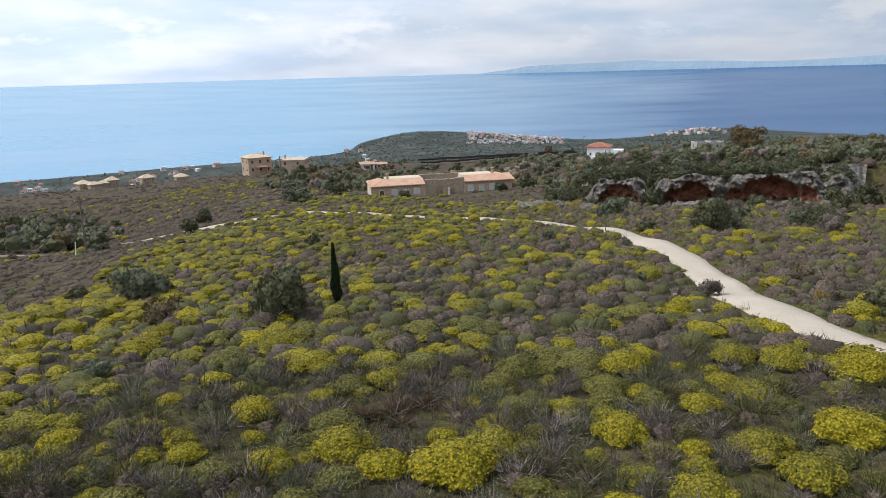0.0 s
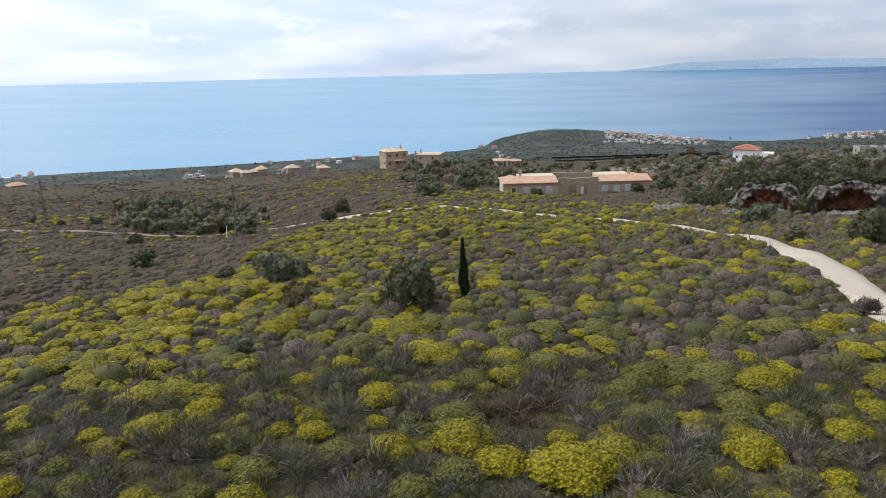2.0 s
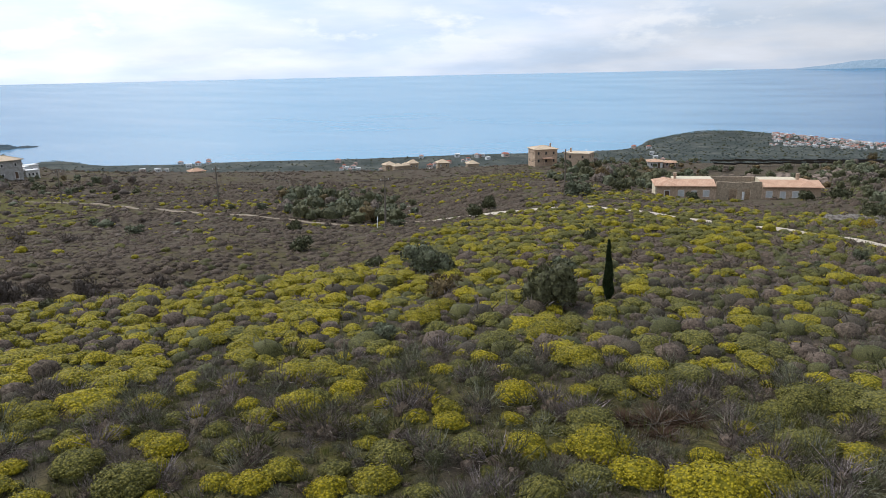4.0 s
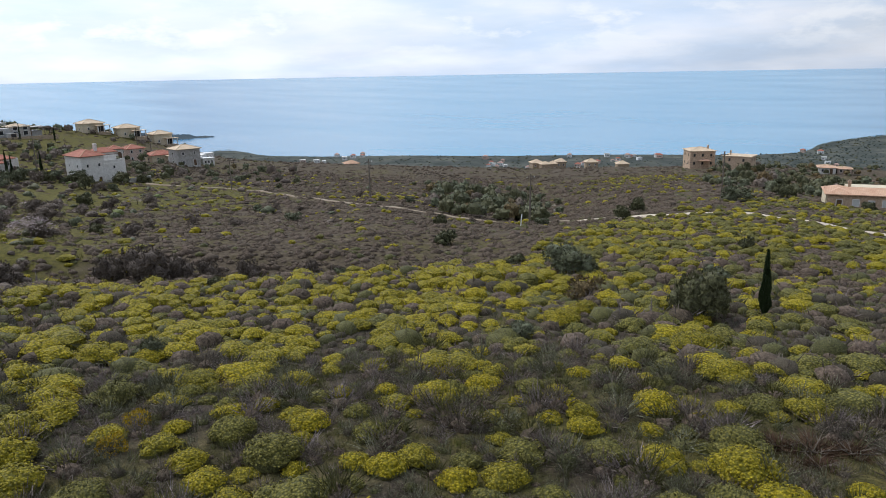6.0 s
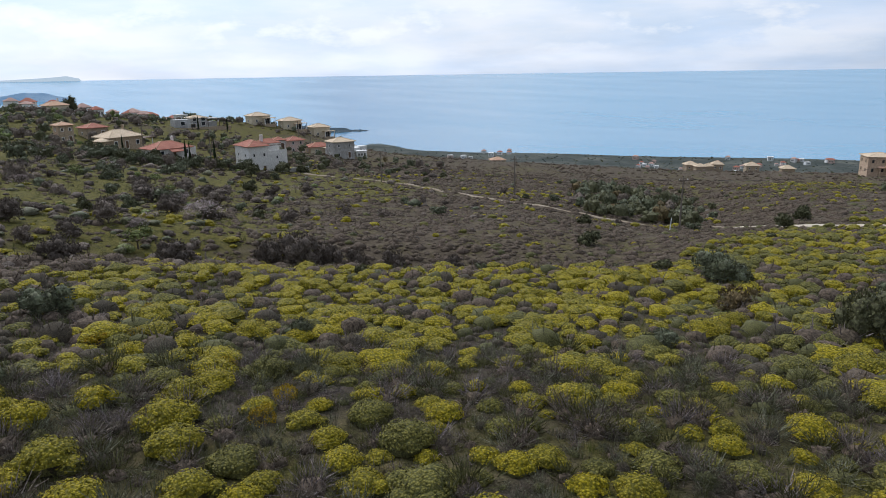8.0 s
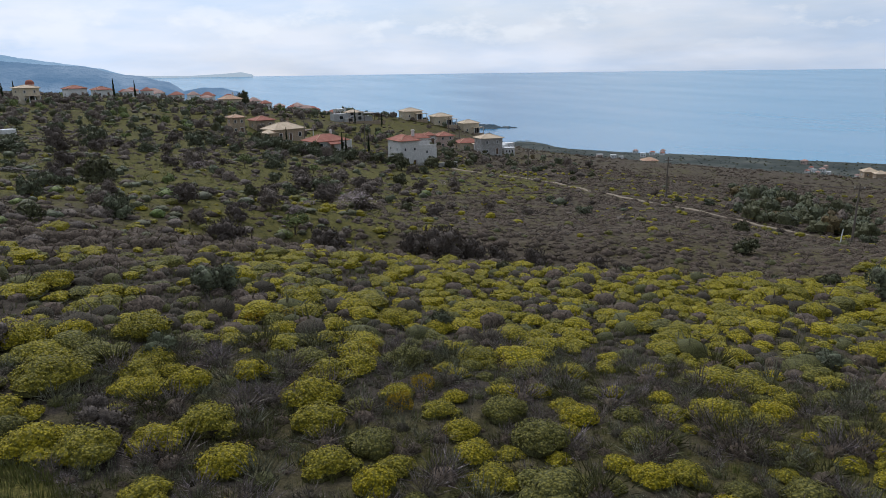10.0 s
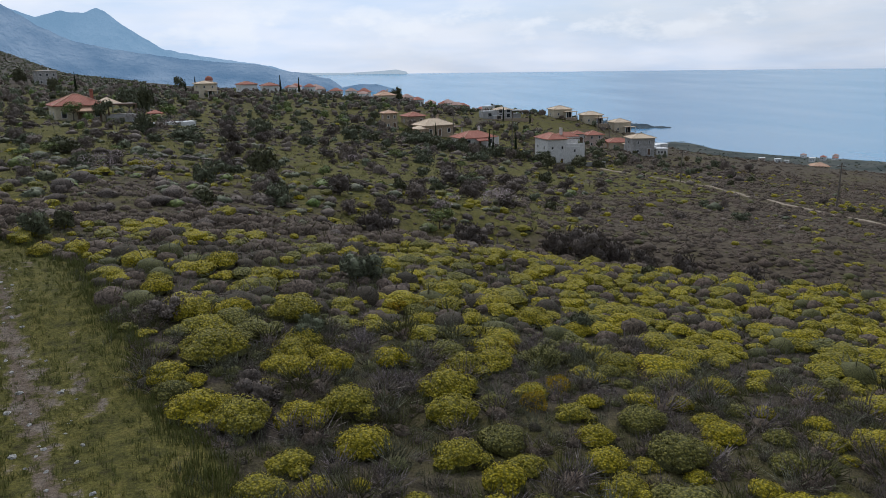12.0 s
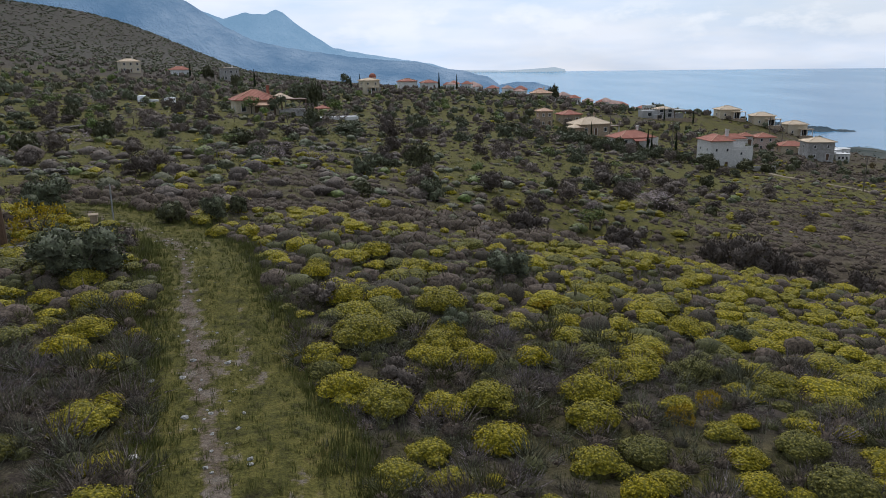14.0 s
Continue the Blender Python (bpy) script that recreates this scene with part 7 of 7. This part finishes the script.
# ---- parked vehicles on the far field ----
def van(az, r, turn, length, tall, label):
    x, y, z = spot(az, r)
    ob = new("van")
    ob.matrix_basis = Matrix.Translation((x, y, z)) @ Matrix.Rotation(radians(az + turn), 4, "Z")
    bm = bmesh.new()
    prof = [(-0.5, 0.35), (-0.5, 0.95), (-0.44, 1.02), (-0.34, tall), (0.48, tall), (0.5, tall - 0.1), (0.5, 0.35)]
    sides = [[bm.verts.new((px * length, sy, pz)) for px, pz in prof] for sy in (-0.85, 0.85)]
    bm.faces.new(sides[0])
    bm.faces.new(sides[1][::-1])
    for i in range(len(prof)):
        j = (i + 1) % len(prof)
        bm.faces.new((sides[0][j], sides[0][i], sides[1][i], sides[1][j]))
    bmesh.ops.bevel(bm, geom=bm.edges[:], offset=0.05, segments=1, affect="EDGES")
    bmesh.ops.recalc_face_normals(bm, faces=bm.faces[:])
    part("body", bm, M["white"], ob)
    for sy in (-0.858, 0.858):
        for px in (-0.26, -0.02, 0.24):
            part("window", box(bmesh.new(), px * length, sy, 1.1, 0.19 * length, 0.02, tall - 1.3), M["glass"], ob)
    for px in (-0.3, 0.3):
        for sy in (-0.78, 0.78):
            w_ = part("wheel", tube(bmesh.new(), [(px * length, sy - 0.1, 0.32), (px * length, sy + 0.1, 0.32)], [0.32, 0.32], 14), M["rubber"], ob)
            part("rim", tube(bmesh.new(), [(px * length, sy - 0.115, 0.32), (px * length, sy + 0.115, 0.32)], [0.17, 0.17], 10), M["metal"], w_)
    return tagged(ob, label, "van")


van(102.8, 204, 72, 4.4, 1.85, "white panel van parked on the grass")
van(104.7, 208, 84, 4.6, 1.95, "white pickup-like van parked on the grass")
x, y, z = spot(103.9, 205)
cart = new("trailer")
cart.matrix_basis = Matrix.Translation((x, y, z)) @ Matrix.Rotation(radians(110), 4, "Z")
part("tray", box(bmesh.new(), 0, 0, 0.45, 2.4, 1.4, 0.5, 0, 0.03), M["white"], cart)
part("drawbar", box(bmesh.new(), -1.7, 0, 0.45, 1.2, 0.08, 0.08), M["metal"], cart)
for sy in (-0.75, 0.75):
    part("wheel", tube(bmesh.new(), [(0, sy - 0.08, 0.3), (0, sy + 0.08, 0.3)], [0.3, 0.3], 12), M["rubber"], cart)
tagged(cart, "small white trailer between the vans", "trailer")

# ---- the solar field ----
for row in range(4):
    for k in range(16):
        az, r = -10.5 + 0.78 * k + 0.15 * row, 272 + 17 * row
        x, y, z = spot(az, r)
        tb = new("solar_table")
        tb.matrix_basis = Matrix.Translation((x, y, z)) @ Matrix.Rotation(radians(-4), 4, "Z")
        bm = box(bmesh.new(), 0, 0, -0.04, 3.9, 2.0, 0.08)
        bmesh.ops.rotate(bm, verts=bm.verts, cent=(0, 0, 0), matrix=Matrix.Rotation(radians(-22), 3, "X"))
        bmesh.ops.translate(bm, verts=bm.verts, vec=(0, 0, 1.1))
        part("panel", bm, M["solar"], tb)
        for s in (-1.5, 1.5):
            part("leg", tube(bmesh.new(), [(s, 0, -0.5), (s, 0, 1.05)], [0.05, 0.05], 5), M["metal"], tb)
        tagged(tb, "dark glass solar panel on a tilted metal frame", "solar panel", "solar field")

# ---- village cypresses and tall trees ----
cm = mesh_of("crown", *(lambda v, f: (v, f))(*slivers(tp[::2], tp[::2] + np.stack([0.05 * np.cos(ta), 0.05 * np.sin(ta), 0.22 + 0 * ta], -1)[::2], 0.16, np.random.default_rng(3))), M["cypress"])
tm = to_mesh(tube(bmesh.new(), [(0, 0, -0.3), (0, 0, 2.6)], [0.08, 0.03], 6), M["bark"], "trunk")
for az, r, hgt in ((64.0, 187, 6.0), (66.1, 193, 5.5), (65.8, 193, 4.6), (70.4, 205, 4.2), (96.6, 300, 8), (101.2, 415, 9), (82.4, 340, 8), (81.0, 345, 7), (88.6, 318, 7), (89.3, 315, 6), (65.0, 262, 5), (62.9, 262, 5)):
    x, y, z = spot(az, r)
    ob = new("cypress_tree")
    ob.matrix_basis = Matrix.Translation((x, y, z)) @ Matrix.Diagonal((hgt / 4.6, hgt / 4.6, hgt / 3.1, 1))
    new("trunk", tm).parent = ob
    new("crown", cm).parent = ob
    tagged(ob, "dark slender cypress beside the village houses", "tree", "village cypresses")
for kind, az, r, w_, h_ in (("oak", -23.2, 222, 13, 9), ("shrub", 11.2, 248, 4.5, 3.4), ("olive", 12.6, 246, 4, 3.2), ("shrub", 10.2, 250, 4, 3), ("ruddy", -25.3, 224, 6, 4), ("olive", 93.3, 186, 7, 8), ("shrub", 92.3, 190, 6, 8), ("spring", 90.7, 176, 5, 5), ("shrub", 99.9, 405, 9, 8), ("shrub", 98.0, 330, 7, 6), ("olive", 89.7, 320, 6, 8),
                            ("spring", 97.0, 165, 5, 4.5), ("olive", 95.2, 166, 5, 5), ("bare", 100.5, 168, 6, 4), ("shrub", 65.8, 340, 8, 7), ("shrub", 73.6, 340, 8, 8), ("ruddy", -8.6, 300, 5, 5), ("shrub", 61.7, 176, 5, 3), ("shrub", 59.0, 182, 6, 3), ("shrub", 57.4, 188, 5, 2.5)):
    x, y, _ = spot(az, r)
    plant(kind, x, y, w_, h_)

# ---- grass along the track and the roads ----
heap = Heap()
gr_ = np.random.default_rng(99)


def tuft_shape(seed, blades, lean=0.5):
    r_ = np.random.default_rng(seed)
    a_ = r_.uniform(0, 6.28, blades)
    f_ = np.stack([np.cos(a_), np.sin(a_), 0 * a_], -1) * r_.uniform(0, 0.5, (blades, 1))
    t_ = f_ * (1 + lean * r_.random((blades, 1)) * 2) + np.array([0, 0, 1]) * r_.uniform(0.5, 1.1, (blades, 1))
    return slivers(f_, t_, 0.07, r_)


tufts = [tuft_shape(k, 10) for k in range(6)]
pts = scatter(71, 84, 124, 6, 46, 34.0, 0)
d_, s_ = off_line(pts[:, 0], pts[:, 1], TRACK_LINE)
pts, d_ = pts[d_ < 2.6], d_[d_ < 2.6]
zz = ground(pts[:, 0], pts[:, 1])
for (x, y), d, z in zip(pts, d_, zz):
    bare_ = math.exp(-((d - 0.72) / 0.28) ** 2)
    if gr_.random() < 0.1 + 0.6 * bare_:
        continue
    s = gr_.uniform(0.08, 0.2) * (1.0 + 1.1 * smooth(1.0, 2.2, d))
    heap.put(tufts[int(gr_.integers(6))], (x, y, z - 0.01), s, s * gr_.uniform(0.7, 1.3), gr_.uniform(0, 6.28), gr_.random())
pts = scatter(72, -44, 124, 8, 40, 5.5, 0)
pts = pts[clear_of_ways(pts, -0.3)]
for (x, y), z in zip(pts, ground(pts[:, 0], pts[:, 1])):
    s = gr_.uniform(0.15, 0.42)
    heap.put(tufts[int(gr_.integers(6))], (x, y, z - 0.01), s * 0.8, s, gr_.uniform(0, 6.28), gr_.random(), 1 if gr_.random() < 0.6 else 0)
pts = scatter(73, 60, 124, 44, 135, 0.35, 0)
keep = gr_.random(len(pts)) < np.clip(grassiness(pts[:, 0], pts[:, 1]) * 1.3, 0, 1)
pts = pts[keep & clear_of_ways(pts, -0.3)]
for (x, y), z in zip(pts, ground(pts[:, 0], pts[:, 1])):
    s = gr_.uniform(0.3, 0.75)
    heap.put(tufts[int(gr_.integers(6))], (x, y, z - 0.02), s * 1.2, s * 0.8, gr_.uniform(0, 6.28), gr_.random(), 1 if gr_.random() < 0.3 else 0)
heap.done("grass", [M["grass"], M["sage"]], "short green grass along the track and between bushes", "grass")
